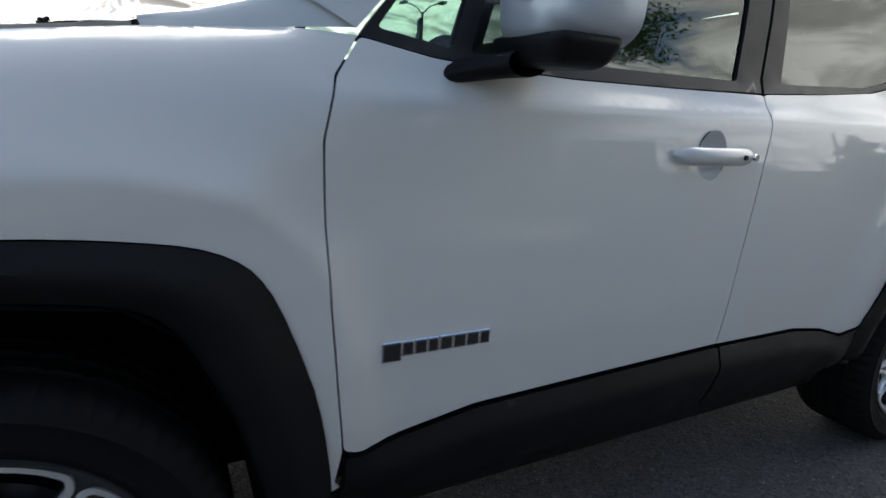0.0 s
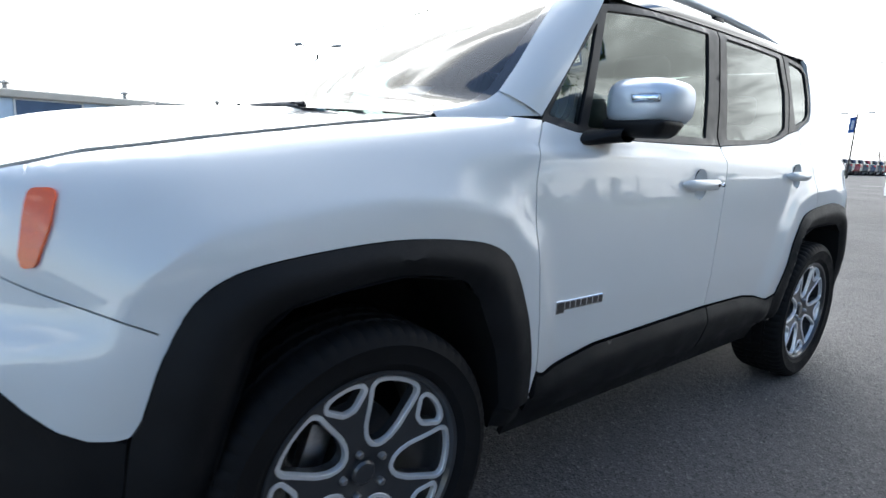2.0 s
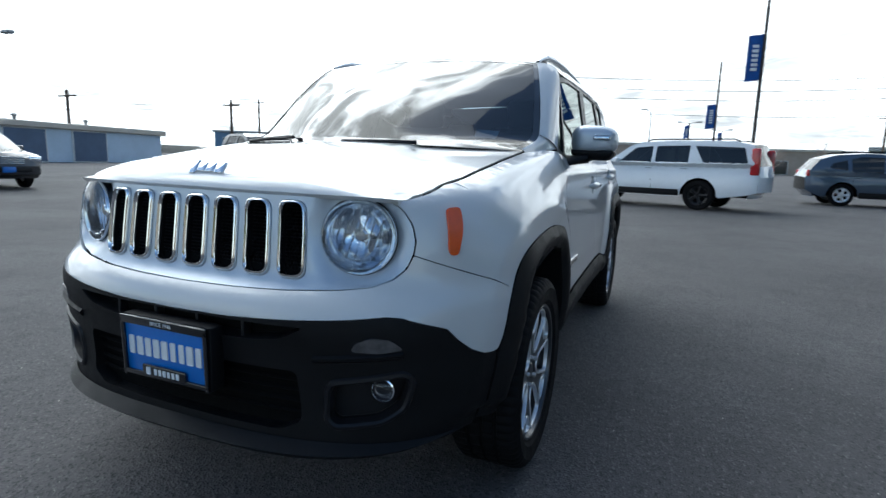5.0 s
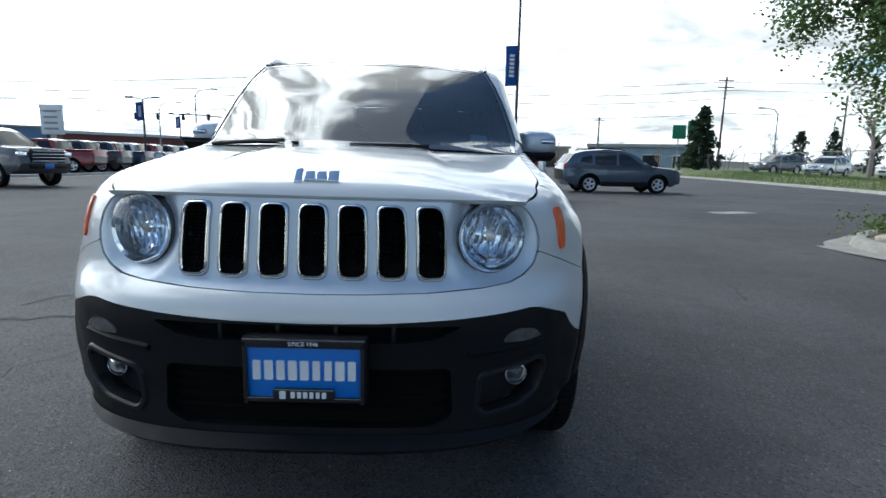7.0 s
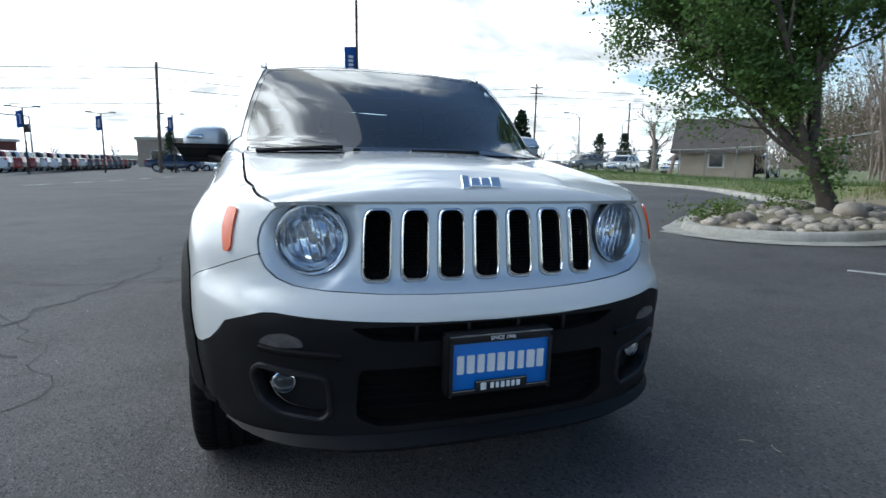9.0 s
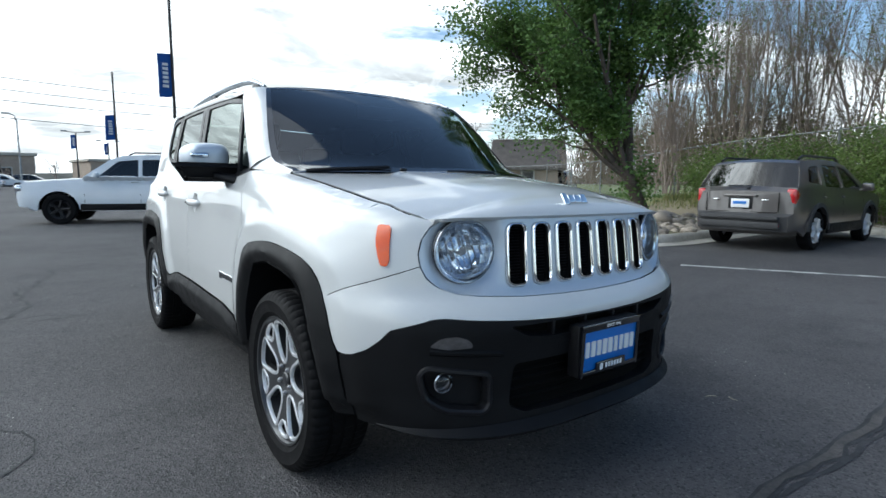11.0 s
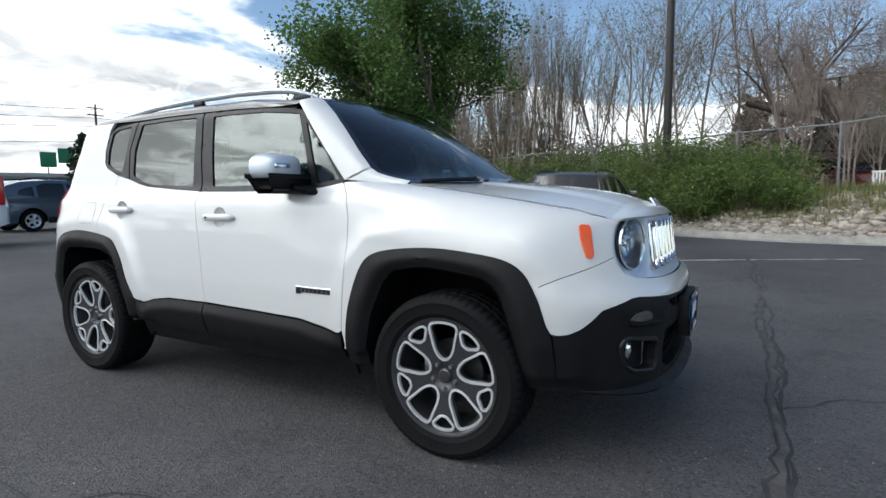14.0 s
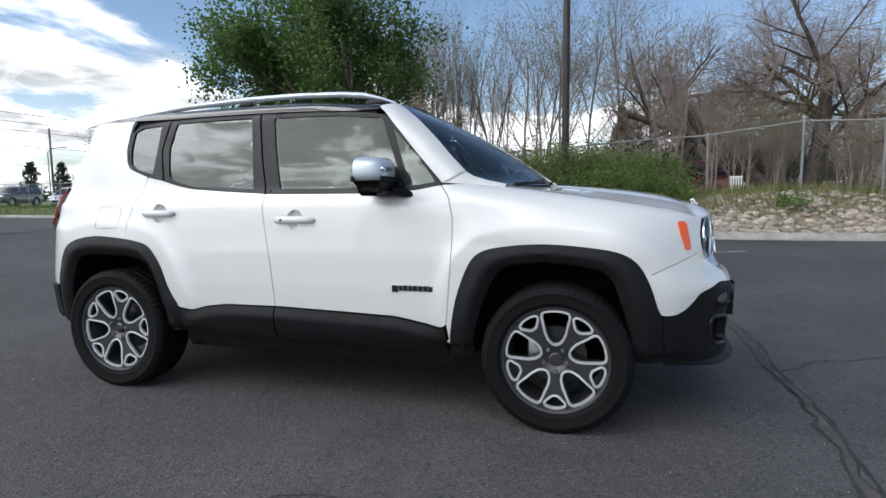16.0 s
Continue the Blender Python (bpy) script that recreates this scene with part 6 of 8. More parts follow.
POPLAR = "slender bare tree with upright grey branches behind the fence"
prng = random.Random(77)
for i in range(13):
    bare_tree("bare_tree", POPLAR, 16.6 + 4.4 * prng.random(), 4.2 + .42 * i + .3 * prng.random(), 1.0, 8.2 + 2.2 * prng.random(), 100 + i, stems=3, thick=.042, spread=.30, lift=.24, split=8, buds=900, mat=BARKPALE, ratio=.44, shrink=.44)
for i, (x, y, h) in enumerate(((16.6, 2.4, 8.2), (18.6, .9, 9.0), (19.7, -.5, 9.0), (21.5, 2.6, 10.0), (20.6, -1.9, 9.0), (17.6, 1.6, 8.0))):
    bare_tree("bare_tree", "tall bare spring tree with thin spreading branches", x, y, 1.1, h * 1.05, 140 + i, stems=2, thick=.055, spread=.46, lift=.16, split=8, buds=1500, mat=BARKPALE, ratio=.45, shrink=.50)
bare_tree("old_bare_tree", "large bare old tree with a leaning dark trunk", 18.1, -5.4, 1.3, 7.4, 171, lean=(-.15, .75), thick=.40, spread=.62, lift=.06, split=6, top=5, mat=OLDBARK, shrink=.68, ratio=.57)
bare_tree("old_bare_tree", "large bare old tree with thick limbs", 19.6, -7.4, 1.4, 7.6, 172, lean=(.1, -.25), thick=.34, spread=.62, lift=.06, split=6, top=5, mat=OLDBARK, shrink=.68, ratio=.57)
bare_tree("bare_tree", "grey-brown thicket of bare stems", 15.6, -2.0, 1.3, 4.2, 181, stems=6, thick=.03, spread=.35, lift=.3, split=6, mat=TWIG, ratio=.5)
bare_tree("bare_tree", "grey-brown thicket of bare stems", 16.2, -3.3, 1.3, 3.8, 182, stems=6, thick=.03, spread=.4, lift=.25, split=6, mat=TWIG, ratio=.5)
bare_tree("bare_tree", "grey-brown thicket of bare stems", 16.0, 8.6, .9, 4.4, 183, stems=6, thick=.03, spread=.4, lift=.25, split=6, mat=TWIG, ratio=.5)
for i, (x, y, h) in enumerate(((17.2, -4.6, 3.4), (18.8, -6.2, 3.6), (20.2, -6.4, 4.4), (21.2, -8.4, 4.6), (22.4, -7.2, 4.2), (20.8, -4.4, 3.8), (22.0, -9.8, 4.4), (18.4, -8.2, 3.0))):
    bare_tree("bare_tree", "brown thicket of bare stems below the old trees", x, y, 1.2, h, 185 + 300 * i, stems=7, thick=.028, spread=.45, lift=.18, split=7, buds=1200, mat=TWIG, ratio=.5)
bare_tree("bare_tree", "round bare tree beyond the fence", 27.5, 30.6, .6, 6.2, 190, thick=.16, spread=.5, lift=.15, split=5, top=3, mat=TWIG)
bare_tree("bare_tree", "round bare tree beyond the fence", 34.5, 41, .7, 8.5, 191, thick=.2, spread=.5, lift=.15, split=5, top=3, mat=TWIG)
for i, (x, y, h) in enumerate(((21, 92, 6), (28, 100, 6.5), (34, 98, 6.5), (40, 96, 6), (46, 84, 6.5), (50, 78, 7), (15, 95, 5.5), (-8, 90, 6), (-4, 96, 5.5), (-24, 105, 6), (-31, 100, 5.5), (-60, 92, 6), (2, 99, 5.5), (55, 70, 6.5), (60, 62, 7))):
    bare_tree("bare_tree", "distant bare round-crowned tree", x, y, 0.2, h, 200 + i, thick=.14, spread=.5, lift=.15, split=5, top=2, mat=TWIG)


def evergreen(x, y, z, tall, wide, seed, count=4200, label="dark evergreen tree beyond the fence"):
    t = thing("evergreen_tree", label, "tree")
    s = Sprout(seed)
    s.limb([Vector((x, y, z - .2)), Vector((x, y, z + tall * .55)), Vector((x, y, z + tall))], [.16, .10, .02], 6)
    src = []
    for i in range(260):
        h = s.r.random() ** 1.25
        a = s.r.uniform(0, 6.28)
        rad = wide / 2 * (1 - h) ** .75 * s.r.uniform(.35, 1.05) * (.8 + .3 * math.sin(a * 3 + h * 9))
        src.append(Vector((x + rad * math.cos(a), y + rad * math.sin(a), z + tall * (.06 + .94 * h))))
    s.leaves(count, tall * .045, tall * .022, src)
    s.meshes(t, BARK, NEEDLE)


evergreen(31.3, 62.6, .6, 7.2, 5.6, 300, 6000)
evergreen(40.8, 54, .6, 4.2, 3.4, 302, 3000, "distant dark evergreen tree")
evergreen(43.5, 52, .6, 3.6, 3.0, 303, 2600, "distant dark evergreen tree")
evergreen(-10.0, 67, 0, 4.8, 2.4, 304, 1800, "distant dark evergreen tree")
evergreen(-36, 84, 0, 4.2, 4.2, 305, 1500, "distant round evergreen tree")
evergreen(36, 52, .6, 4.0, 3.6, 306, 2400, "distant dark evergreen tree")
evergreen(22.5, -1.0, 1.3, 3.4, 3.0, 308, 2600, "olive evergreen behind the fence")


def shrub(x, y, tall, wide, seed, count=2600, label="fresh green leafy shrub on the bank"):
    t = thing("shrub", label, "shrub", group="shrubs on the bank")
    s = Sprout(seed)
    z = bank_z(x, y)
    for i in range(16):
        a = s.r.uniform(0, 6.28)
        d = Vector((math.cos(a) * s.r.uniform(.1, .8), math.sin(a) * s.r.uniform(.1, .8), 1))
        s.grow(Vector((x + .15 * math.cos(a), y + .15 * math.sin(a), z - .05)), d, tall * .62, .012, 0, 1, .45, .2, 4, .15, 4, .55)
    k = wide / 1.2
    for t_ in s.tips:
        t_.x, t_.y = x + (t_.x - x) * k, y + (t_.y - y) * k
    s.leaves(int(count * 1.7), .058, .13)
    s.meshes(t, BARKPALE, SHRUB, "stalk", "foliage")


for i, (x, y, h, w) in enumerate(((12.6, -1.1, 1.5, 1.5), (13.0, .1, 1.8, 1.7), (12.2, .2, 1.3, 1.4), (13.3, 1.3, 1.9, 1.7), (12.7, 1.6, 1.4, 1.4), (13.6, 2.5, 1.9, 1.7), (13.9, 3.8, 1.8, 1.8), (14.3, 5.0, 1.8, 1.8), (14.8, 6.4, 1.7, 1.8), (14.6, .4, 2.2, 1.8), (14.8, 2.0, 2.3, 1.8), (15.2, 3.6, 2.3, 1.9), (12.2, -1.9, 1.1, 1.2), (13.6, -.4, 2.0, 1.6), (15.6, 5.2, 2.2, 1.9), (16.4, 7.4, 2.0, 1.9), (14.0, -1.6, 1.6, 1.5), (13.7, .8, 2.9, 1.2))):
    shrub(x, y, h, w, 400 + i)
for i, (x, y, h, w) in enumerate(((7.0, 5.6, .45, .6), (7.7, 5.9, .5, .7), (8.5, 5.4, .6, .6), (11.2, -4.4, .5, .5))):
    t = thing("weed_clump", "low green weeds among the stones", "weeds")
    s = Sprout(460 + i)
    z = island_z(x, y) or bank_z(x, y)
    src = [Vector((x + s.r.gauss(0, w * .4), y + s.r.gauss(0, w * .4), z + s.r.random() * h * .6)) for _ in range(60)]
    s.leaves(700, .045, .05, src)
    me = bpy.data.meshes.new("weed_clump")
    me.from_pydata(s.lv, [], s.lf)
    me.materials.append(SHRUB)
    o = new("leaves", me)
    o.parent = t


def thicket(name, label, line, seed, stems, leaves):
    """A far tangle of upright stems and small leaves along a line of (x, y, height)."""
    s = Sprout(seed)
    r = s.r
    src, stalks = [], []
    for k in range(stems):
        i = r.randrange(len(line) - 1)
        t = r.random()
        x, y, h = (a + (b - a) * t for a, b in zip(line[i], line[i + 1]))
        x, y, h = x + r.gauss(0, .9), y + r.gauss(0, .5), h * r.uniform(.55, 1.15)
        p = Vector((x, y, 1.0))
        q = p + Vector((r.gauss(0, .22) * h, r.gauss(0, .22) * h, h))
        m = p.lerp(q, .5) + Vector((r.gauss(0, .08), r.gauss(0, .08), 0))
        s.limb([p, m, q], [.022, .014, .005], 3)
        src += [p.lerp(q, r.random() ** .7) for _ in range(3)]
        for _ in range(3):
            e = p.lerp(q, r.uniform(.3, .9))
            s.limb([e, e + Vector((r.gauss(0, .3), r.gauss(0, .3), r.uniform(.2, .7)))], [.008, .003], 3)
    s.leaves(leaves, .10, .22, src)
    me = bpy.data.meshes.new(name)
    me.from_pydata(s.v, [], s.f)
    me.materials.append(BARKPALE)
    tagged(new(name, me), label, "thicket", kind="stuff")
    me = bpy.data.meshes.new(name + "_leaves")
    me.from_pydata(s.lv, [], s.lf)
    me.materials.append(leaf_material("olive_brown_leaves", (0.11, 0.12, 0.045), (0.20, 0.175, 0.095)))
    tagged(new(name + "_leaves", me), "small olive leaves in the far thicket", "leaves", kind="stuff")


thicket("thicket", "brown and olive thicket of bare stems beyond the fence", [(27, 21, 3.6), (23, 13, 4.2), (21.5, 8, 3.6), (22.5, 3.5, 2.2), (23.5, -1, 2.0), (24, -4.5, 2.4), (24.5, -8, 2.2), (25, -14, 2.4)], 640, 3000, 34000)


def grass(name, label, spots, count, tall, seed, mat):
    rnd = random.Random(seed)
    v, f = [], []
    for _ in range(count):
        x, y, z = spots(rnd)
        if z is None:
            continue
        a, h = rnd.uniform(0, 6.28), tall * rnd.uniform(.4, 1.3)
        w = .012 + .004 * h
        lx, ly = rnd.uniform(-.35, .35) * h, rnd.uniform(-.35, .35) * h
        k = len(v)
        v += [(x - w * math.cos(a), y - w * math.sin(a), z - .02), (x + w * math.cos(a), y + w * math.sin(a), z - .02), (x + lx, y + ly, z + h)]
        f.append((k, k + 1, k + 2))
    me = bpy.data.meshes.new(name)
    me.from_pydata(v, [], f)
    me.materials.append(mat)
    tagged(new(name, me), label, "grass", kind="stuff")


def bank_spot(r):
    x, y = r.uniform(9.8, 17), r.uniform(-12, 9)
    k = kerb_dist(x, y)
    if k < 1.0 or r.random() > min(1, (k - .8) / 1.6):
        return 0, 0, None
    return x, y, bank_z(x, y)


def verge_spot(r):
    t = r.random()
    p = Vector((14.5, 10, 0)).lerp(Vector((24.5, 50, 0)), t) + Vector((r.uniform(0, 9), r.uniform(-5, 5), 0))
    k = kerb_dist(p.x, p.y)
    if k < .5:
        return 0, 0, None
    return p.x, p.y, bank_z(p.x, p.y)


grass("bank_grass", "dry and green grass tufts on the bank", bank_spot, 34000, .28, 21, BLADE)
grass("verge_grass", "short green grass on the verge", verge_spot, 16000, .22, 22, leaf_material("green_blades", (0.055, 0.12, 0.025), (0.12, 0.17, 0.05)))

# ---- poles, lamps, wires ----
POLE = material("dark_bronze_pole", (0.035, 0.030, 0.028), 0.5, 0.3, var=0.2, scale=4)
POLEGREY = material("grey_steel_pole", (0.30, 0.31, 0.32), 0.5, 0.6, var=0.15, scale=4)
TIMBER = material("weathered_timber_pole", (0.115, 0.085, 0.065), 0.9, 0, var=0.3, scale=3, bump=0.4, bump_scale=20)
BANNER = material("blue_banner_cloth", (0.010, 0.075, 0.30), 0.75, 0, var=0.2, scale=3)


def banner(root, x, y, z0, z1, wide, dirx, seed):
    bm = bmesh.new()
    rows = []
    for j in range(9):
        v = j / 8
        rows.append([])
        for i in range(7):
            u = i / 6
            w = .10 * math.sin(u * 5 + v * 2.4 + seed) * u
            rows[-1].append(Vector((x + dirx[0] * wide * u - dirx[1] * w, y + dirx[1] * wide * u + dirx[0] * w, z0 + (z1 - z0) * v - .10 * u)))
    grid_surface(bm, rows)
    b = part("banner", bm, BANNER, root, "dark blue cloth banner with pale bars")
    for k in range(6):
        bm = bmesh.new()
        v = .25 + .10 * k
        c = Vector((x + dirx[0] * wide * .5, y + dirx[1] * wide * .5, z0 + (z1 - z0) * v - .05))
        box(bm, c.x, c.y, c.z, wide * .35, wide * .2, (z1 - z0) * .055, .01)
        part("pale_bar", bm, PLATEWHITE, b)


def flag_pole(x, y, tall, z0, z1, wide, dirx, label, rad=.09):
    t = thing("banner_pole", label, "pole")
    bm = bmesh.new()
    tube(bm, [(x, y, -.1), (x, y, tall * .5), (x, y, tall)], [rad, rad * .9, rad * .7], 10)
    box(bm, x, y, .06, .4, .4, .14, .02)
    part("mast", bm, POLE, t)
    banner(t, x, y, z0, z1, wide, dirx, x)
    return t


flag_pole(4.95, 30.4, 12.5, 5.5, 7.7, -.75, (1, .2), "tall dark pole with a blue banner on the lot")
flag_pole(4.0, 46, 9.0, 4.1, 5.9, -.7, (1, .2), "dark pole with a blue banner on the lot")
t = thing("light_pole", "tall dark bronze light pole on the bank", "pole")
bm = bmesh.new()
tube(bm, [(13.75, .95, bank_z(13.75, .95) - .2), (13.75, .95, 5), (13.75, .95, 11)], [.115, .105, .09], 12)
part("mast", bm, POLE, t)


def lot_light(x, y, tall, label, arms=True, flag=True, turn=0.0, mat=None):
    t = thing("lot_light", label, "lamp")
    bm = bmesh.new()
    tube(bm, [(x, y, -.1), (x, y, tall)], [.09, .06], 8)
    part("mast", bm, mat or POLE, t)
    c, s = math.cos(turn), math.sin(turn)
    for k in (-1, 1):
        bm = bmesh.new()
        pts = [(x, y, tall - .05), (x + k * c * .35, y + k * s * .35, tall + (.28 if arms else .02)), (x + k * c * .75, y + k * s * .75, tall + (.42 if arms else .05))]
        tube(bm, pts, .03, 6)
        arm = part("arm", bm, mat or POLE, t)
        bm = bmesh.new()
        box(bm, x + k * c * .95, y + k * s * .95, tall + (.44 if arms else .10), .5, .26, .13, .03)
        part("lamp_head", bm, POLEGREY, arm)
    if flag:
        banner(t, x, y, tall - 1.5, tall - .2, -.45, (1, .3), x)


lot_light(-24.2, 11.8, 5.2, "curved twin-arm lot lamp with a furled blue banner", True, True, .9)
lot_light(-20.8, 38.6, 5.1, "twin-head lot lamp with a blue banner", False)
lot_light(-28.6, 61.5, 5.7, "dark twin-head lot lamp", False)
lot_light(-18.0, 49.9, 5.2, "twin-head lot lamp with a blue banner", False)
lot_light(-14.1, 56.2, 5.4, "twin-head lot lamp with a blue banner", False)
lot_light(-8.6, 59.2, 5.7, "twin-head lot lamp with a blue banner", False)
lot_light(2.5, 62, 5.6, "twin-head lot lamp with a blue banner", False)
lot_light(6.5, 75, 5.6, "twin-head lot lamp with a blue banner", False)


def utility_pole(x, y, tall, label, bars=1, lean=0.0):
    t = thing("utility_pole", label, "pole")
    bm = bmesh.new()
    tube(bm, [(x, y, -.1), (x + lean, y, tall)], [.19, .13], 8)
    part("mast", bm, TIMBER, t)
    for k in range(bars):
        bm = bmesh.new()
        box(bm, x + lean * .9, y, tall - .5 - .9 * k, 2.2, .12, .14, .02)
        part("crossarm", bm, TIMBER, t)
    return t


utility_pole(-9.7, 57.5, 10.4, "tall weathered timber utility pole", 0, .25)
utility_pole(40, 75.6, 13.3, "tall timber utility pole with crossarms", 2, .2)
utility_pole(-46, 29.7, 6.0, "timber utility pole with crossarm", 1)
utility_pole(-40, 42, 6.4, "timber utility pole with crossarm", 1)
utility_pole(-52, 60, 8.6, "timber utility pole with crossarm", 1)
utility_pole(30, 100, 9.5, "distant timber utility pole", 1)
utility_pole(62, 82, 12, "slim tall pole beyond the fence", 0)
for i, (za, zb) in enumerate(((9.9, 12.6), (8.9, 11.5), (8.0, 10.4), (6.6, 8.4))):
    t = thing("overhead_wire", "thin dark overhead wire", "wire", group="overhead wires")
    bm = bmesh.new()
    P = [Vector((-95, 75, za + 1)), Vector((-9.5, 57.5, za)), Vector((40, 75.6, zb)), Vector((130, 60, zb + 1))]
    pts = []
    for a, b in zip(P, P[1:]):
        pts += [a.lerp(b, k / 10) - Vector((0, 0, 1.0 * math.sin(math.pi * k / 10))) for k in range(11)]
    tube(bm, pts, .028, 4, caps=False)
    part("strand", bm, POLE, t)


def street_lamp(x, y, tall, dx, dy, label="grey street lamp with a curved arm"):
    t = thing("street_lamp", label, "lamp")
    bm = bmesh.new()
    tube(bm, [(x, y, -.1), (x, y, tall - .8), (x + dx * .25, y + dy * .25, tall - .2), (x + dx, y + dy, tall)], [.10, .08, .06, .05], 8)
    part("mast", bm, POLEGREY, t)
    bm = bmesh.new()
    box(bm, x + dx * 1.15, y + dy * 1.15, tall, .8, .3, .15, .05)
    part("lamp_head", bm, POLEGREY, t)


street_lamp(42, 66, 8.3, -1.5, .6)
street_lamp(52, 70, 8.0, 1.6, -.4)
street_lamp(-37, 74, 8.2, 2.2, .2)
street_lamp(-27, 62, 8.6, 1.8, .2)
street_lamp(-2, 78, 8.5, -.8, .1)
# traffic signals over the far junction
t = thing("traffic_signal", "mast arm with hanging traffic signals over the far junction", "signal")
bm = bmesh.new()
tube(bm, [(-30, 88, -.1), (-30, 88, 7.0), (-38, 88, 7.6), (-48, 88, 7.6)], [.16, .13, .09, .07], 8)
part("mast_arm", bm, POLEGREY, t)
for x in (-36, -40, -44, -47.5, -30.3):
    bm = bmesh.new()
    box(bm, x, 87.8, 7.2 if x < -31 else 5.4, .42, .35, 1.1, .05)
    part("signal_head", bm, POLE, t)
# green road signs
t = thing("road_sign", "green road sign on grey posts beyond the fence", "sign")
bm = bmesh.new()
tube(bm, [(36.2, 80.3, -.1), (36.2, 80.3, 6.6)], .09, 6)
part("post", bm, POLEGREY, t)
for z, x in ((6.0, 36.2), (6.6, 38.4)):
    bm = bmesh.new()
    box(bm, x, 80.1, z, 2.0, .08, 2.0, .03)
    part("panel", bm, material("sign_green", (0.01, 0.17, 0.08), 0.5, 0, var=0.08, scale=2), t)
t = thing("pylon_sign", "white dealer pylon sign with grey bars", "sign")
bm = bmesh.new()
box(bm, -47.3, 68, 2.0, .5, .4, 4.2, .03)
part("post", bm, POLEGREY, t)
bm = bmesh.new()
box(bm, -47.3, 68, 5.2, 2.6, .5, 3.6, .04)
pan = part("panel", bm, material("sign_white", (0.72, 0.73, 0.73), 0.5, 0, var=0.05, scale=1), t)
for z in (6.2, 5.5, 4.8, 4.1):
    bm = bmesh.new()
    box(bm, -47.3, 67.73, z, 1.7, .04, .25, .01)
    part("plain_bar", bm, POLEGREY, pan)
bm = bmesh.new()
t = thing("notice_box", "pale blue square sign on the lamp post", "sign")
box(bm, -24.1, 11.7, 2.5, .6, .6, .8, .03)
part("panel", bm, material("pale_blue_sign", (0.30, 0.45, 0.62), 0.5, 0, var=0.05, scale=2), t)

# ---- buildings ----
SIDING = material("pale_blue_siding", (0.42, 0.52, 0.63), 0.6, 0, var=0.08, scale=.6, bump=0.2, bump_scale=6)
TAN = material("tan_roof_metal", (0.46, 0.42, 0.36), 0.6, 0, var=0.12, scale=.5)
BRICK = material("dark_red_brick", (0.16, 0.055, 0.045), 0.85, 0, var=0.25, scale=2)
STUCCO = material("tan_stucco", (0.38, 0.31, 0.25), 0.9, 0, var=0.1, scale=1)
SHINGLE = material("grey_shingle", (0.085, 0.074, 0.066), 0.9, 0, var=0.2, scale=2, bump=0.4, bump_scale=14)
DOORGREY = material("shut_overhead_door", (0.06, 0.10, 0.17), 0.6, 0, var=0.12, scale=1)
WINDOW = material("dark_window_pane", (0.015, 0.02, 0.026), 0.06, 0, spec=0.8, var=0.1, scale=1)
FRAMEW = material("white_window_frame", (0.62, 0.62, 0.60), 0.6, 0, var=0.05, scale=3)


def hall(name, label, x0, y0, x1, y1, deep, tall, wall, roofm, openings, roof_h=.5, door=None, vents=0, overhang=.4):
    """A long low building: its face runs from (x0, y0) to (x1, y1), its depth behind."""
    t = thing(name, label, "building")
    a, b = Vector((x0, y0, 0)), Vector((x1, y1, 0))
    ln = (b - a).length
    ang = math.degrees(math.atan2(y1 - y0, x1 - x0))
    M = pose(x0, y0, 0, 0, 0, ang)
    bm = bmesh.new()
    box(bm, ln / 2, deep / 2, tall / 2, ln, deep, tall, .03, 1, m=M)
    w = part("wall", bm, wall, t)
    bm = bmesh.new()
    box(bm, ln / 2, deep / 2, tall + roof_h / 2, ln + overhang * 2, deep + overhang * 2, roof_h, .08, 1, m=M)
    r = part("roof", bm, roofm, t)
    for u, z0, wd, h in openings:
        bm = bmesh.new()
        box(bm, u, -.03, z0 + h / 2, wd + .24, .12, h + .24, .02, 1, m=M)
        f = part("opening_frame", bm, FRAMEW, t)
        bm = bmesh.new()
        box(bm, u, -.07, z0 + h / 2, wd, .10, h, .01, 1, m=M)
        part("pane", bm, door if door and z0 < .3 else WINDOW, f)
    for k in range(vents):
        bm = bmesh.new()
        u = ln * (k + .5) / vents
        tube(bm, [M @ Vector((u, deep * .3, tall)), M @ Vector((u, deep * .3, tall + 1.2))], .14, 8)
        lathe(bm, [(.0, tall + 1.35), (.28, tall + 1.2), (.28, tall + 1.1)], 8, "Z", Matrix.Translation((M @ Vector((u, deep * .3, 0)))))
        part("roof_vent", bm, GALV, r)
    return t


hall("service_building", "long low pale blue service building with overhead doors", -38.5, -10, -47.5, 40, 18, 2.7, SIDING, TAN, [(6, 0.1, 3.4, 2.5), (12, 0.1, 3.4, 2.5), (18, 0.1, 3.4, 2.5), (24, .1, 3.4, 2.5), (30, .1, 3.4, 2.5), (36, .1, 3.4, 2.5), (42, .1, 3.4, 2.5)], .5, DOORGREY, 7)
hall("brick_store", "low dark red brick store with a pale band", -58, 86, -40, 112, 14, 4.2, BRICK, FRAMEW, [(3 + 4 * k, 1.0, 2.6, 1.6) for k in range(7)], .5)
hall("blue_hall", "blue flat-roofed hall at the lot's far end", -78, 78, -62, 90, 12, 5.0, material("hall_blue", (0.14, 0.24, 0.36), 0.6, 0, var=0.1, scale=.5), POLEGREY, [(4, 2.6, 5, 1.4), (12, 2.6, 5, 1.4)], .4)
hall("tan_store", "low tan store with a red doorway", -24, 125, 0, 128, 14, 5.4, STUCCO, TAN, [(4, .2, 3, 3), (11, .2, 5, 3.4), (19, .2, 3, 3)], .6)
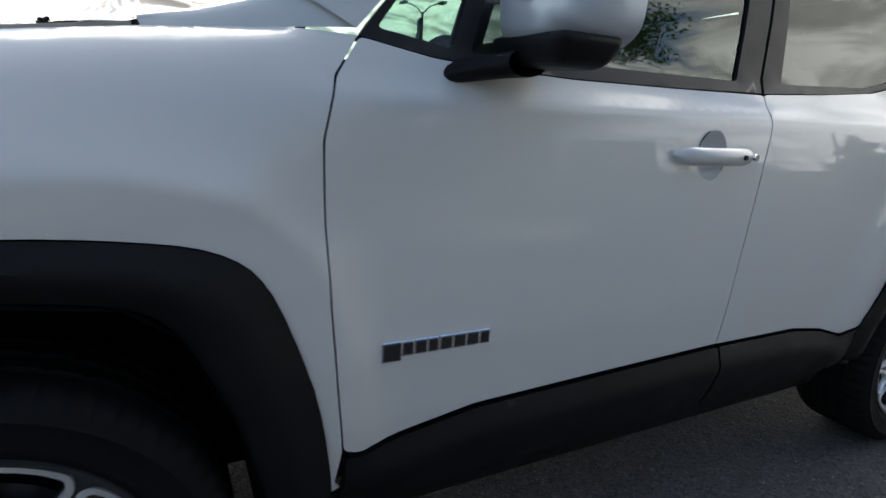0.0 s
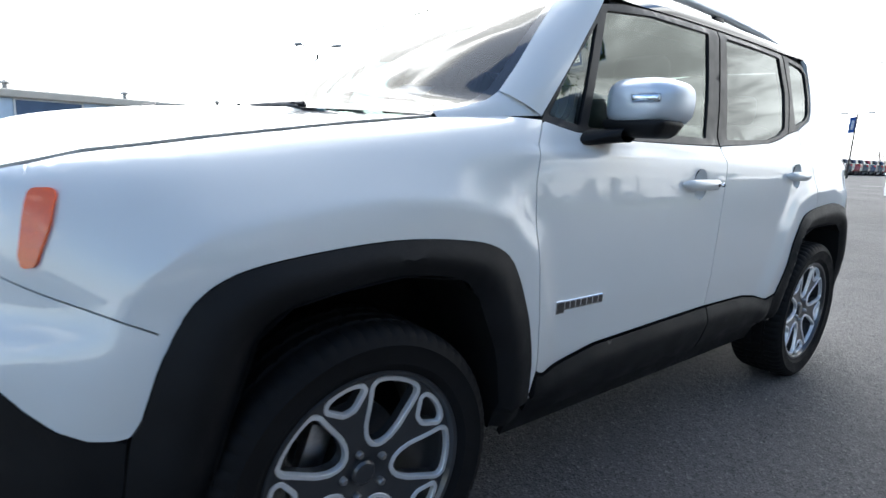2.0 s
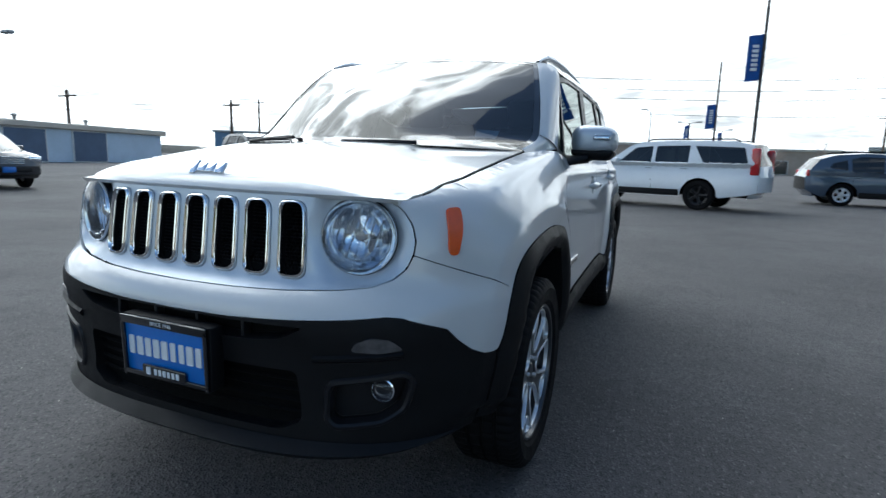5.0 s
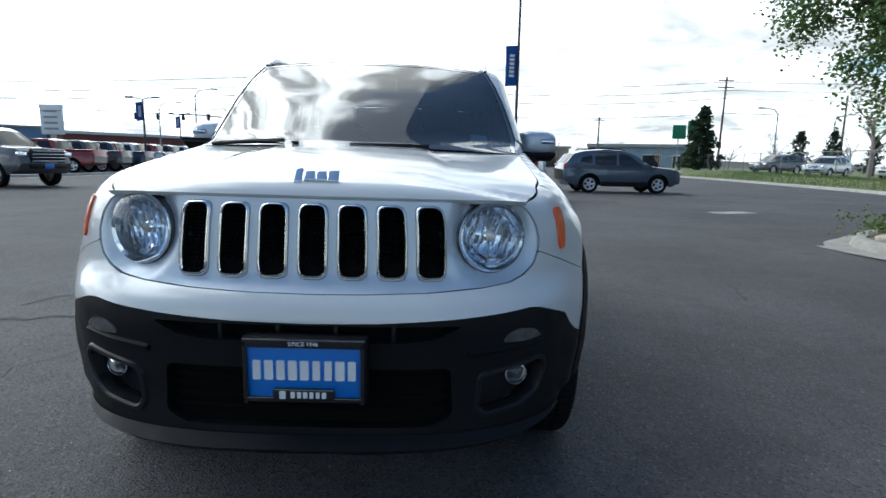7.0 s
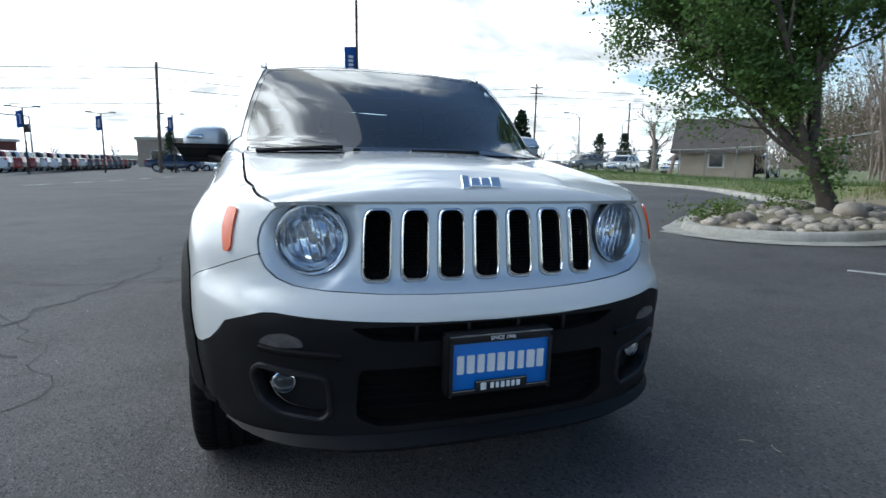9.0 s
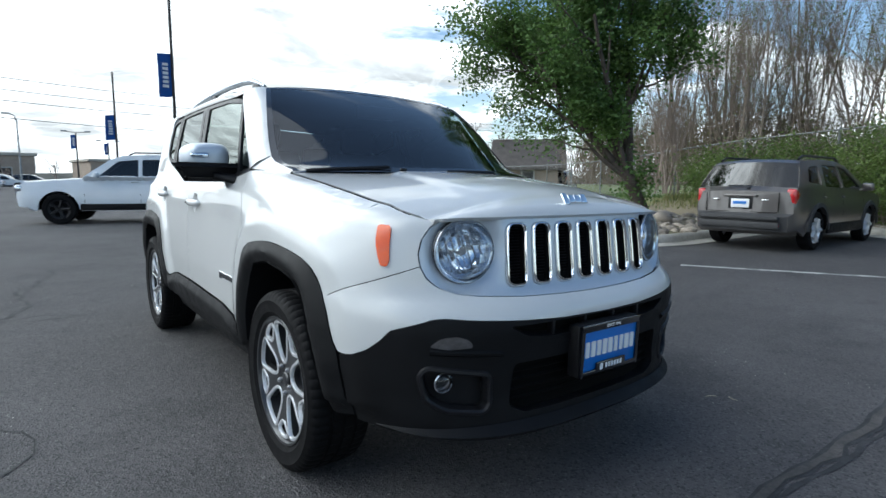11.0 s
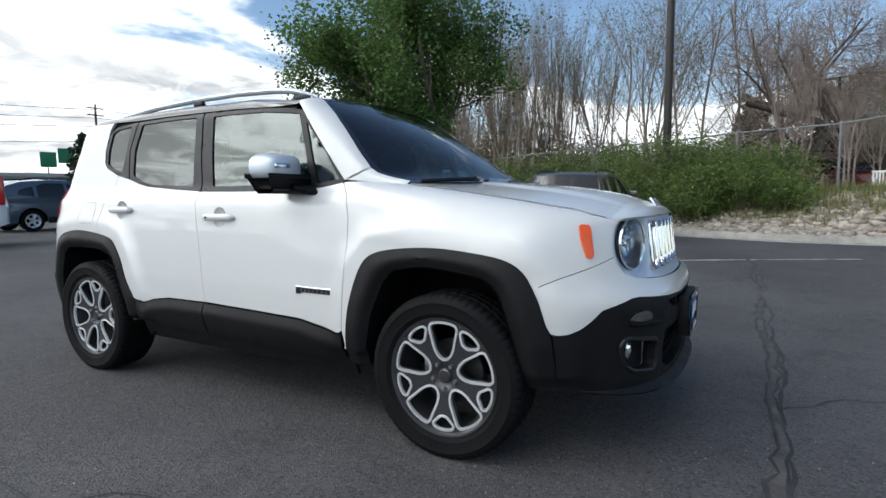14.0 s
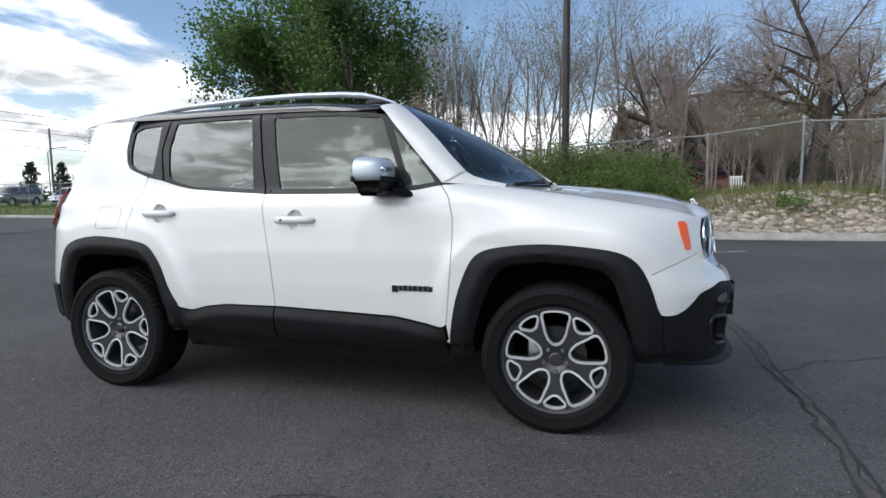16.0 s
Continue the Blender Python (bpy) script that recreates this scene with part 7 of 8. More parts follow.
hall("tan_store", "long low tan store far behind the lot", 8, 118, 30, 122, 12, 4.4, STUCCO, TAN, [(4, .2, 3, 2.4), (11, .2, 5, 2.4), (18, .2, 3, 2.4)], .5)
hall("grey_store", "grey-blue store front far beyond the fence", 36, 128, 60, 120, 14, 5.0, material("store_grey", (0.20, 0.27, 0.33), 0.7, 0, var=0.1, scale=.5), POLEGREY, [(6, .3, 4, 3), (14, .3, 4, 3), (20, .3, 3, 3)], .8)


def house(name, label, cx, cy, z, ln, deep, tall, rise, ang, wall, roofm, wins):
    t = thing(name, label, "house")
    M = pose(cx, cy, z, 0, 0, ang)
    bm = bmesh.new()
    box(bm, 0, 0, tall / 2 - .3, ln, deep, tall + .6, .02, 1, m=M)
    part("wall", bm, wall, t)
    bm = bmesh.new()
    e = .6
    L2, D2 = ln / 2 + e, deep / 2 + e
    v = [bm.verts.new(M @ Vector(p)) for p in ((-L2, -D2, tall - .12), (L2, -D2, tall - .12), (L2, D2, tall - .12), (-L2, D2, tall - .12), (-L2, 0, tall + rise), (L2, 0, tall + rise), (-L2, -D2, tall + .06), (L2, -D2, tall + .06), (L2, D2, tall + .06), (-L2, D2, tall + .06))]
    for q in ((6, 7, 5, 4), (8, 9, 4, 5), (7, 8, 5), (9, 6, 4), (0, 1, 7, 6), (1, 2, 8, 7), (2, 3, 9, 8), (3, 0, 6, 9), (3, 2, 1, 0)):
        bm.faces.new([v[i] for i in q])
    part("roof", bm, roofm, t, smooth=0)
    for u, z0, w, h in wins:
        bm = bmesh.new()
        box(bm, u, -deep / 2 - .02, z0 + h / 2, w + .2, .1, h + .2, .02, 1, m=M)
        f = part("window_frame", bm, FRAMEW, t)
        bm = bmesh.new()
        box(bm, u, -deep / 2 - .05, z0 + h / 2, w, .1, h, .01, 1, m=M)
        part("pane", bm, WINDOW, f)
    return t


house("bungalow", "tan bungalow with a low grey roof behind the fence", 34.5, -21.5, 1.1, 11, 8, 2.5, 1.3, -78, STUCCO, SHINGLE, [(-3.6, .8, 1.0, 1.1), (-1.2, 0.1, .9, 2.0), (2.5, .8, 1.6, 1.1)])
house("grey_house", "tan house with a grey roof beyond the fence", 29.8, 28.6, .5, 4.4, 4.6, 1.6, 2.3, -46, STUCCO, SHINGLE, [(0, .6, .8, .8)])
house("garden_shed", "small tan shed behind the old tree", 24.5, -5.6, 1.2, 3.0, 2.4, 1.7, .7, -80, STUCCO, SHINGLE, [(0, .7, .6, .6)])
# far hills close the view
bm = bmesh.new()
rows = []
for i in range(73):
    a = 2 * math.pi * i / 72
    h = 7 + 5 * noise.noise(Vector((math.cos(a) * 2.2, math.sin(a) * 2.2, 3)))
    rows.append([Vector((math.cos(a) * 620, math.sin(a) * 620, -2)), Vector((math.cos(a) * 640, math.sin(a) * 640, h)), Vector((math.cos(a) * 700, math.sin(a) * 700, h * .6))])
grid_surface(bm, rows)
tagged(part("backdrop", bm, material("far_woods", (0.10, 0.10, 0.085), 0.95, 0, var=0.3, scale=.05)), "low far wooded rise along the horizon", "hills", kind="structure")

# ---- parked vehicles ----


def paint(name, color, metal=0.35):
    return material(name, color, 0.32, metal, 1.0, 0.03, var=0.03, scale=2)


def vehicle(name, label, m, color, spec, group="", rim=None, category="car"):
    """A car built from its side outline: faces -y, origin under the middle of the front axle."""
    W, wb, R = spec["w"] / 2, spec["wb"], spec["r"]
    top, bot = spec["top"], spec["bottom"]
    y0, y1 = min(p[0] for p in top), max(p[0] for p in top)
    belt, zr = spec["belt"], max(p[1] for p in top)
    t = thing(name, label, category, m, group)

    def wide(y, z):
        u = (2 * y - y0 - y1) / (y1 - y0)
        k = max(0.0, 1 - abs(u) ** 7) ** .5 * .16 + .84
        if z > belt:
            k *= 1 - spec.get("tumble", .17) * max(0.0, (z - belt) / (zr - belt)) ** 1.2
        else:
            k *= 1 - .07 * ((z - .62) / .45) ** 2
        return W * k

    def side(y, z, off=0.0):
        return Vector((wide(y, z) + off, y, z))

    def arch(yc):
        return [(yc + (R + .07) * math.cos(a), R + (R + .07) * math.sin(a)) for a in (math.pi - math.pi * k / 14 for k in range(15)) if R + (R + .07) * math.sin(a) > bot]
    line = [(y0 + .25, bot + .1)] + top + [(y1 - .2, bot + .12)]
    low = [(wb + R + .12, bot)] + arch(wb)[::-1] + [(wb - R - .12, bot), (R + .12, bot)] + arch(0)[::-1] + [(-R - .12, bot)]
    outline = line + low
    wins = spec["windows"]
    for mir in (False, True):
        bm = sheet(outline, [rounded(w, .04, 2) for w in wins], step=.11, fn=side, lip=.05, mirror=mir)
        part("body_side", bm, color, t)
        for w in wins:
            part("side_window", sheet(rounded(w, .04, 2), step=.2, fn=side, off=-.02, lip=0, mirror=mir), GLASSFAR, t)
        for yc in (0, wb):
            bm = bmesh.new()
            pts = arch(yc)
            rows = [[Vector(((-1 if mir else 1) * (wide(y, z) + d), y, z)) for y, z in pts] for d in (.004, -.30)]
            grid_surface(bm, rows, flip=mir)
            part("arch_liner", bm, VOID, t)
    # skin over the top, by segments
    segs = spec["segments"]
    line2 = [(y0 + .3, bot + .02)] + line + [(y1 - .25, bot + .02)]
    for i, (a, b) in enumerate(zip(line2, line2[1:])):
        n = max(1, int(math.hypot(b[0] - a[0], b[1] - a[1]) / .25))
        rows = []
        for k in range(n + 1):
            y, z = a[0] + (b[0] - a[0]) * k / n, a[1] + (b[1] - a[1]) * k / n
            w = wide(y, z)
            rows.append([Vector((w * u, y + (-.10 if y < (y0 + y1) / 2 else .10) * (1 - abs(u) ** 2.5) * (1 if z < belt - .02 else .5), z + .035 * (1 - u * u) * (1 if z > belt - .15 else 0))) for u in (-1, -.92, -.7, -.35, 0, .35, .7, .92, 1)])
        kind = segs.get(i - 1, "")
        bm = bmesh.new()
        grid_surface(bm, rows)
        bmesh.ops.recalc_face_normals(bm, faces=bm.faces[:])
        nm = {"glass": "windscreen", "rear": "rear_window", "hood": "bonnet", "roof": "roof", "front": "front_panel", "low": "bumper"}.get(kind, "body_panel")
        part(nm, bm, GLASSFAR if kind in ("glass", "rear") else spec.get("lowmat", color) if kind == "low" else color, t)
    bm = bmesh.new()
    box(bm, 0, (y0 + y1) / 2, bot + .18, spec["w"] * .72, (y1 - y0) * .9, .3, .03)
    box(bm, 0, (y0 + y1) / 2 + .3, .75, spec["w"] * .60, (y1 - y0) * .55, .5, .05)
    part("underbody", bm, VOID, t)
    if spec.get("cladding"):
        for mir in (False, True):
            sx = -1 if mir else 1
            bm = bmesh.new()
            box(bm, sx * (W - .015), wb / 2, bot + .10, .05, wb - 2 * R - .2, .18, .02)
            part("sill_trim", bm, PLASTIC, t)
    # face: grille, lamps, plate, bumper
    fz = spec["face"]
    yf = y0 - .10
    bm = bmesh.new()
    box(bm, 0, yf + .05, fz, spec["w"] * spec.get("grille", .5), .10, spec.get("grille_h", .22), .03)
    gr = part("grille", bm, TRIM, t)
    for k in range(4):
        bm = bmesh.new()
        box(bm, 0, yf - .005, fz - spec.get("grille_h", .22) * (.36 - .24 * k), spec["w"] * spec.get("grille", .5) * .94, .03, .022, .006)
        part("grille_bar", bm, CHROME, gr)
    bm = bmesh.new()
    box(bm, 0, yf + .05, bot + .27, spec["w"] * .6, .08, .16, .03)
    part("air_intake", bm, TRIM, t)
    if spec.get("plate", True):
        bm = bmesh.new()
        box(bm, 0, yf - .005, bot + .27, .31, .02, .15, .005)
        part("plate_blue", bm, BLUE, t)
    for sx in (-1, 1):
        bm = bmesh.new()
        box(bm, sx * W * .74, y0 + .06, fz + .03, W * .34, .16, .16, .04, 3, m=None)
        hl = part("headlamp", bm, REFLECT, t)
        bm = bmesh.new()
        ty = spec.get("tail_y", y1 - .13)
        box(bm, sx * (wide(ty, spec["tail"]) - .068), ty, spec["tail"], .15, .22, spec.get("tail_h", .32), .04, 3)
        part("tail_lamp", bm, REDLENS, t)
        bm = bmesh.new()
        box(bm, sx * (W + .10), spec["mirror"][0], spec["mirror"][1], .20, .11, .15, .04, 3)
        box(bm, sx * (W - .02), spec["mirror"][0] + .02, spec["mirror"][1] - .05, .14, .07, .05, .02)
        part("door_mirror", bm, spec.get("mirmat", color), t)
        for y in spec["handles"]:
            bm = bmesh.new()
            w = wide(y, belt - .12)
            box(bm, sx * (w + .018), y, belt - .12, .03, .20, .035, .012)
            part("door_handle", bm, spec.get("handlemat", color), t)
        for y in spec["doors"]:
            bm = bmesh.new()
            pts = [Vector((sx * (wide(y, z) + .002), y, z)) for z in (bot + .12, .6, .8, belt - .02)]
            d = Vector((0, .006, 0))
            grid_surface(bm, [[p - d, p + d] for p in pts])
            part("door_seam", bm, VOID, t)
        for y in (0, wb):
            wh = new("wheel")
            wh.parent = t
            wh.matrix_local = pose(sx * (W - .13), y, R, 0, 0, 0 if sx > 0 else 180)
            simple_wheel(wh, R, rim)
    if spec.get("rails"):
        for sx in (-1, 1):
            bm = bmesh.new()
            yy = spec["rails"]
            tube(bm, [(sx * W * .72, yy[0], zr - .02), (sx * W * .72, yy[0] + .15, zr + .045), (sx * W * .72, yy[1] - .15, zr + .045), (sx * W * .72, yy[1], zr - .02)], .022, 6)
            part("roof_rail", bm, TRIM, t)
    return t


WHEEL_CACHE = {}


def simple_wheel(root, R, rim):
    key = (R, rim or "silver")
    if key not in WHEEL_CACHE:
        k = R * .66
        bm = bmesh.new()
        lathe(bm, [(k, .085), (k + .02, .105), (R - .03, .108), (R - .006, .09), (R, .06), (R, -.06), (R - .006, -.09), (k, -.10)], 36, "X")
        ty = finish(bm, "tyre", RUBBER)
        bm = bmesh.new()
        lathe(bm, [(.0, .075), (.05, .078), (.06, .06), (k * .6, .05), (k * .93, .075), (k, .09), (k, .0)], 30, "X")
        for i in range(5):
            a = 2 * math.pi * i / 5
            tube(bm, [(.082, .05 * math.cos(a), .05 * math.sin(a)), (.086, k * .92 * math.cos(a), k * .92 * math.sin(a))], [.035, .045], 5)
        ri = finish(bm, "rim", {"black": TRIM, "silver": RIMCUT}[rim or "silver"])
        # near-black discs on the closed rim, coloured as the shade between spokes
        bm = bmesh.new()
        for i in range(5):
            a = 2 * math.pi * (i + .5) / 5
            lathe(bm, [(.0, .066), (k * .22, .066), (k * .25, .05)], 8, "X", Matrix.Translation((0, k * .62 * math.cos(a), k * .62 * math.sin(a))))
        ho = finish(bm, "rim_opening", VOID)
        WHEEL_CACHE[key] = (ty, ri, ho)
    for nm, me in zip(("tyre", "rim", "rim_opening"), WHEEL_CACHE[key]):
        o = new(nm, me)
        o.parent = root


BIGSUV = dict(w=2.02, wb=3.30, r=.41, bottom=.36, belt=1.25, face=.93, grille=.62, grille_h=.24, tail=1.35, tail_h=.7, mirror=(.95, 1.32), handles=(1.85, 2.85), doors=(.62, 1.98, 3.0), rails=(1.7, 4.2), lowmat=PLASTIC,
              top=[(-.92, .48), (-.98, .72), (-.94, 1.02), (-.80, 1.13), (.55, 1.22), (1.25, 1.74), (1.60, 1.86), (2.6, 1.90), (4.1, 1.88), (4.55, 1.78), (4.70, 1.22), (4.76, .95), (4.74, .55)],
              segments={0: "low", 1: "front", 2: "front", 3: "hood", 4: "hood", 5: "glass", 6: "roof", 7: "roof", 8: "roof", 9: "roof", 10: "rear", 12: "low"},
              windows=[[(.98, 1.29), (1.45, 1.70), (1.95, 1.75), (1.95, 1.27)], [(2.05, 1.27), (2.05, 1.75), (2.98, 1.77), (2.98, 1.27)], [(3.38, 1.28), (3.10, 1.76), (4.35, 1.72), (4.48, 1.30)]])
CROSS = dict(w=1.84, wb=2.70, r=.35, bottom=.26, belt=1.02, face=.78, grille=.42, tail=1.02, tail_h=.22, mirror=(.62, 1.10), handles=(1.50, 2.35), doors=(.45, 1.55, 2.45), rails=(1.3, 2.9), lowmat=PLASTIC, cladding=True, tumble=.22,
             top=[(-.86, .40), (-.92, .62), (-.86, .84), (-.70, .93), (.25, 1.04), (1.05, 1.52), (1.45, 1.64), (2.1, 1.67), (2.9, 1.61), (3.35, 1.48), (3.62, 1.12), (3.72, .88), (3.70, .50)],
             segments={0: "low", 1: "front", 2: "front", 3: "hood", 4: "hood", 5: "glass", 6: "roof", 7: "roof", 8: "roof", 9: "roof", 10: "rear", 12: "low"},
             windows=[[(.62, 1.07), (1.18, 1.47), (1.58, 1.55), (1.58, 1.06)], [(1.66, 1.06), (1.66, 1.56), (2.25, 1.56), (2.52, 1.48), (2.50, 1.09)], [(2.60, 1.12), (2.62, 1.46), (3.0, 1.36), (3.10, 1.20)]])
MIDSUV = dict(w=1.93, wb=3.04, r=.385, bottom=.30, belt=1.16, face=.84, grille=.46, grille_h=.22, tail=1.05, tail_h=.2, mirror=(.80, 1.22), handles=(1.75, 2.65), doors=(.55, 1.85, 2.78), rails=(1.5, 3.6), tumble=.20,
              top=[(-.88, .42), (-.95, .66), (-.90, .94), (-.76, 1.04), (.45, 1.16), (1.15, 1.62), (1.5, 1.74), (2.4, 1.79), (3.6, 1.74), (4.0, 1.60), (4.12, 1.10), (4.16, .85), (4.14, .50)],
              segments={0: "low", 1: "front", 2: "front", 3: "hood", 4: "hood", 5: "glass", 6: "roof", 7: "roof", 8: "roof", 9: "roof", 10: "rear", 12: "low"},
              windows=[[(.85, 1.21), (1.35, 1.60), (1.83, 1.66), (1.83, 1.20)], [(1.93, 1.20), (1.93, 1.67), (2.75, 1.68), (2.75, 1.21)], [(2.88, 1.22), (2.85, 1.66), (3.62, 1.60), (3.78, 1.28)]])
WAGON = dict(w=1.77, wb=2.60, r=.335, bottom=.25, belt=1.02, face=.74, grille=.3, grille_h=.1, tail=.92, tail_h=.26, tail_y=3.36, mirror=(.62, 1.08), handles=(1.45, 2.3), doors=(.4, 1.48, 2.35), rails=(1.25, 3.0), lowmat=PLASTIC, plate=False, cladding=True, tumble=.24,
             top=[(-.82, .38), (-.88, .58), (-.80, .80), (-.62, .90), (.35, 1.03), (1.10, 1.46), (1.45, 1.54), (2.1, 1.56), (3.0, 1.52), (3.12, 1.47), (3.40, 1.06), (3.455, .98), (3.475, .64), (3.545, .59), (3.53, .34)],
             segments={0: "low", 1: "front", 2: "front", 3: "hood", 4: "hood", 5: "glass", 6: "roof", 7: "roof", 8: "roof", 9: "roof", 10: "rear", 13: "low", 14: "low"},
             windows=[[(.66, 1.07), (1.18, 1.41), (1.50, 1.46), (1.50, 1.06)], [(1.57, 1.06), (1.57, 1.46), (2.25, 1.46), (2.38, 1.09)], [(2.50, 1.11), (2.42, 1.45), (2.85, 1.41), (3.02, 1.16)]])
PICKUP = dict(w=2.02, wb=3.65, r=.41, bottom=.42, belt=1.32, face=1.02, grille=.58, grille_h=.34, tail=1.15, tail_h=.4, mirror=(.95, 1.42), handles=(1.6, 2.45), doors=(.60, 1.75, 2.62), tumble=.20, lowmat=CHROME,
              top=[(-.90, .52), (-.98, .78), (-.92, 1.16), (-.78, 1.24), (.55, 1.32), (1.15, 1.80), (1.50, 1.93), (2.35, 1.93), (2.70, 1.84), (2.86, 1.34), (2.92, 1.32), (4.80, 1.34), (4.84, .95), (4.82, .60)],
              segments={0: "low", 1: "front", 2: "front", 3: "hood", 4: "hood", 5: "glass", 6: "roof", 7: "roof", 8: "roof", 9: "rear", 10: "bed", 11: "bed", 13: "low"},
              windows=[[(.90, 1.38), (1.30, 1.78), (1.72, 1.83), (1.72, 1.37)], [(1.82, 1.37), (1.82, 1.83), (2.40, 1.82), (2.62, 1.40)]])

ICE = paint("white_car_paint", (0.70, 0.73, 0.76), .0)
STEELBLUE = paint("slate_blue_car_paint", (0.055, 0.085, 0.130))
SILVERP = paint("silver_car_paint", (0.52, 0.55, 0.58), .6)
GRAPHITE = paint("graphite_car_paint", (0.055, 0.056, 0.060))
BRONZE = paint("grey_bronze_car_paint", (0.085, 0.078, 0.075), .4)
REDP = paint("dark_red_car_paint", (0.22, 0.015, 0.018), .2)
NAVY = paint("navy_car_paint", (0.012, 0.025, 0.065), .3)

vehicle("large_suv", "long white SUV with black wheels parked on the lot", pose(-.7, 15.7, ground_z(-.7, 15.7), 0, 0, -109) @ Matrix.Scale(.94, 4), ICE, dict(BIGSUV, lowmat=ICE, cladding=True, handlemat=SILVERP), rim="black")
vehicle("crossover", "slate blue crossover with alloy wheels parked on the lot", pose(9.0, 20.05, 0, 0, 0, 91), STEELBLUE, CROSS)
vehicle("mid_size_suv", "silver three-row SUV with chrome wheels on the lot", pose(-12.9, 3.3, 0, 0, 0, 90), SILVERP, MIDSUV)
vehicle("crossover", "dark grey crossover parked beside the silver SUV", pose(-15.9, 7.3, 0, 0, 0, 84), GRAPHITE, CROSS)
CLADGREY = material("grey_bumper_plastic", (0.045, 0.045, 0.047), 0.6, 0, spec=0.3, var=0.1, scale=5)
wagon = vehicle("small_wagon", "grey-bronze small wagon parked nose to the kerb", pose(10.45, 2.02, ground_z(10.4, 2), 0, 0, 90) @ Matrix.Scale(.9, 4), BRONZE, dict(WAGON, lowmat=CLADGREY))
# tailgate fittings
for nm, mat, bars in (("tailgate_handle", BRONZE, ((0, 3.585, .93, .56, .05, .045),)), ("plate_recess", TRIM, ((0, 3.562, .80, .40, .02, .20),)), ("plate_blue", PLATEWHITE, ((0, 3.578, .80, .305, .012, .15),)),
                      ("plain_mark", BLUE, ((0, 3.586, .81, .22, .006, .05),)), ("rear_wiper", TRIM, ((.06, 3.485, 1.10, .40, .02, .02), (-.10, 3.52, 1.06, .05, .05, .04))), ("tailgate_seam", VOID, ((0, 3.564, .655, 1.20, .012, .012), (.60, 3.535, .82, .012, .012, .32), (-.60, 3.535, .82, .012, .012, .32))),
                      ("bumper_step", CLADGREY, ((0, 3.63, .56, 1.30, .10, .07), (0, 3.625, .44, 1.34, .08, .12))), ("reflector", REDLENS, ((.60, 3.64, .45, .14, .02, .04), (-.60, 3.64, .45, .14, .02, .04))), ("hatch_mark", CHROME, ((-.40, 3.572, .86, .10, .008, .022), (.42, 3.572, .86, .09, .008, .022)))):
    bm = bmesh.new()
    for q in bars:
        box(bm, *q, min(q[3:]) * .35, 2)
    part(nm, bm, mat, wagon)
for s_ in (1, -1):   # cladding over the arches
    for yc in (0, 2.60):
        bm = bmesh.new()
        ring = [(yc + r * math.cos(a), .335 + r * math.sin(a)) for r in (.405, .475) for a in (math.pi * k / 16 for k in range(17))]
        rows = [[Vector((s_ * (.884 + d), y, z)) for y, z in line] for line, d in ((ring[:17], .0), (ring[:17], .022), (ring[17:], .014), (ring[17:], -.03))]
        grid_surface(bm, rows, flip=s_ < 0)
        part("arch_cladding", bm, CLADGREY, wagon)
vehicle("pickup_truck", "dark grey heavy pickup with chrome grille on the lot", pose(-13.3, 16.3, 0, 0, 0, 74), GRAPHITE, dict(PICKUP, mirmat=TRIM, grille_h=.44), category="truck")
vehicle("pickup_truck", "navy blue pickup parked at the lot's far edge", pose(-7.6, 66.0, 0, 0, 0, 88), NAVY, PICKUP, category="truck")
ROWG = "row of pickups along the lot's edge"
temps = {}
for i in range(24):
    col, nm = ((REDP, "dark red"), (GRAPHITE, "graphite"), (ICE, "white"), (NAVY, "navy"), (SILVERP, "silver"), (GRAPHITE, "graphite"), (REDP, "dark red"))[(i * 5 + i // 3) % 7]
    at = pose(-24.6 + .05 * i, 31 + 2.75 * i, 0, 0, 0, -84)
    if nm not in temps:
        temps[nm] = vehicle("pickup_truck", nm + " pickup in the row along the lot's edge", at, col, PICKUP, ROWG, category="truck")
    else:
        copy_thing(temps[nm], at)
vehicle("compact_hatchback", "small dark hatchback before the service building", pose(-29.5, 3.4, 0, 0, 0, 100), GRAPHITE, WAGON)
vehicle("mid_size_suv", "white SUV parked beyond the fence", pose(32.2, 35.6, bank_z(32.2, 35.6), 0, 0, -70), ICE, MIDSUV)
vehicle("crossover", "dark crossover parked beyond the fence", pose(35.4, 29.6, bank_z(35.4, 29.6), 0, 0, 120), GRAPHITE, CROSS)
vehicle("crossover", "silver crossover parked beyond the fence", pose(31.4, 42.4, bank_z(31.4, 42.4), 0, 0, -60), SILVERP, CROSS)
vehicle("mid_size_suv", "dark SUV parked beyond the fence", pose(30.6, 48.5, bank_z(30.6, 48.5), 0, 0, -70), GRAPHITE, MIDSUV)
vehicle("crossover", "red car parked behind the fence by the old tree", pose(20.6, -5.2, .65, 0, 0, 20), REDP, CROSS)
for i, (x, y, a, col, lab) in enumerate(((-6.5, 72, 80, ICE, "white"), (-4.5, 75, 80, SILVERP, "silver"), (-2.2, 78, 80, ICE, "white"), (.4, 80, 80, GRAPHITE, "grey"))):
    vehicle("crossover", lab + " crossover in the far row of cars", pose(x, y, 0, 0, 0, a), col, CROSS, "far row of cars")

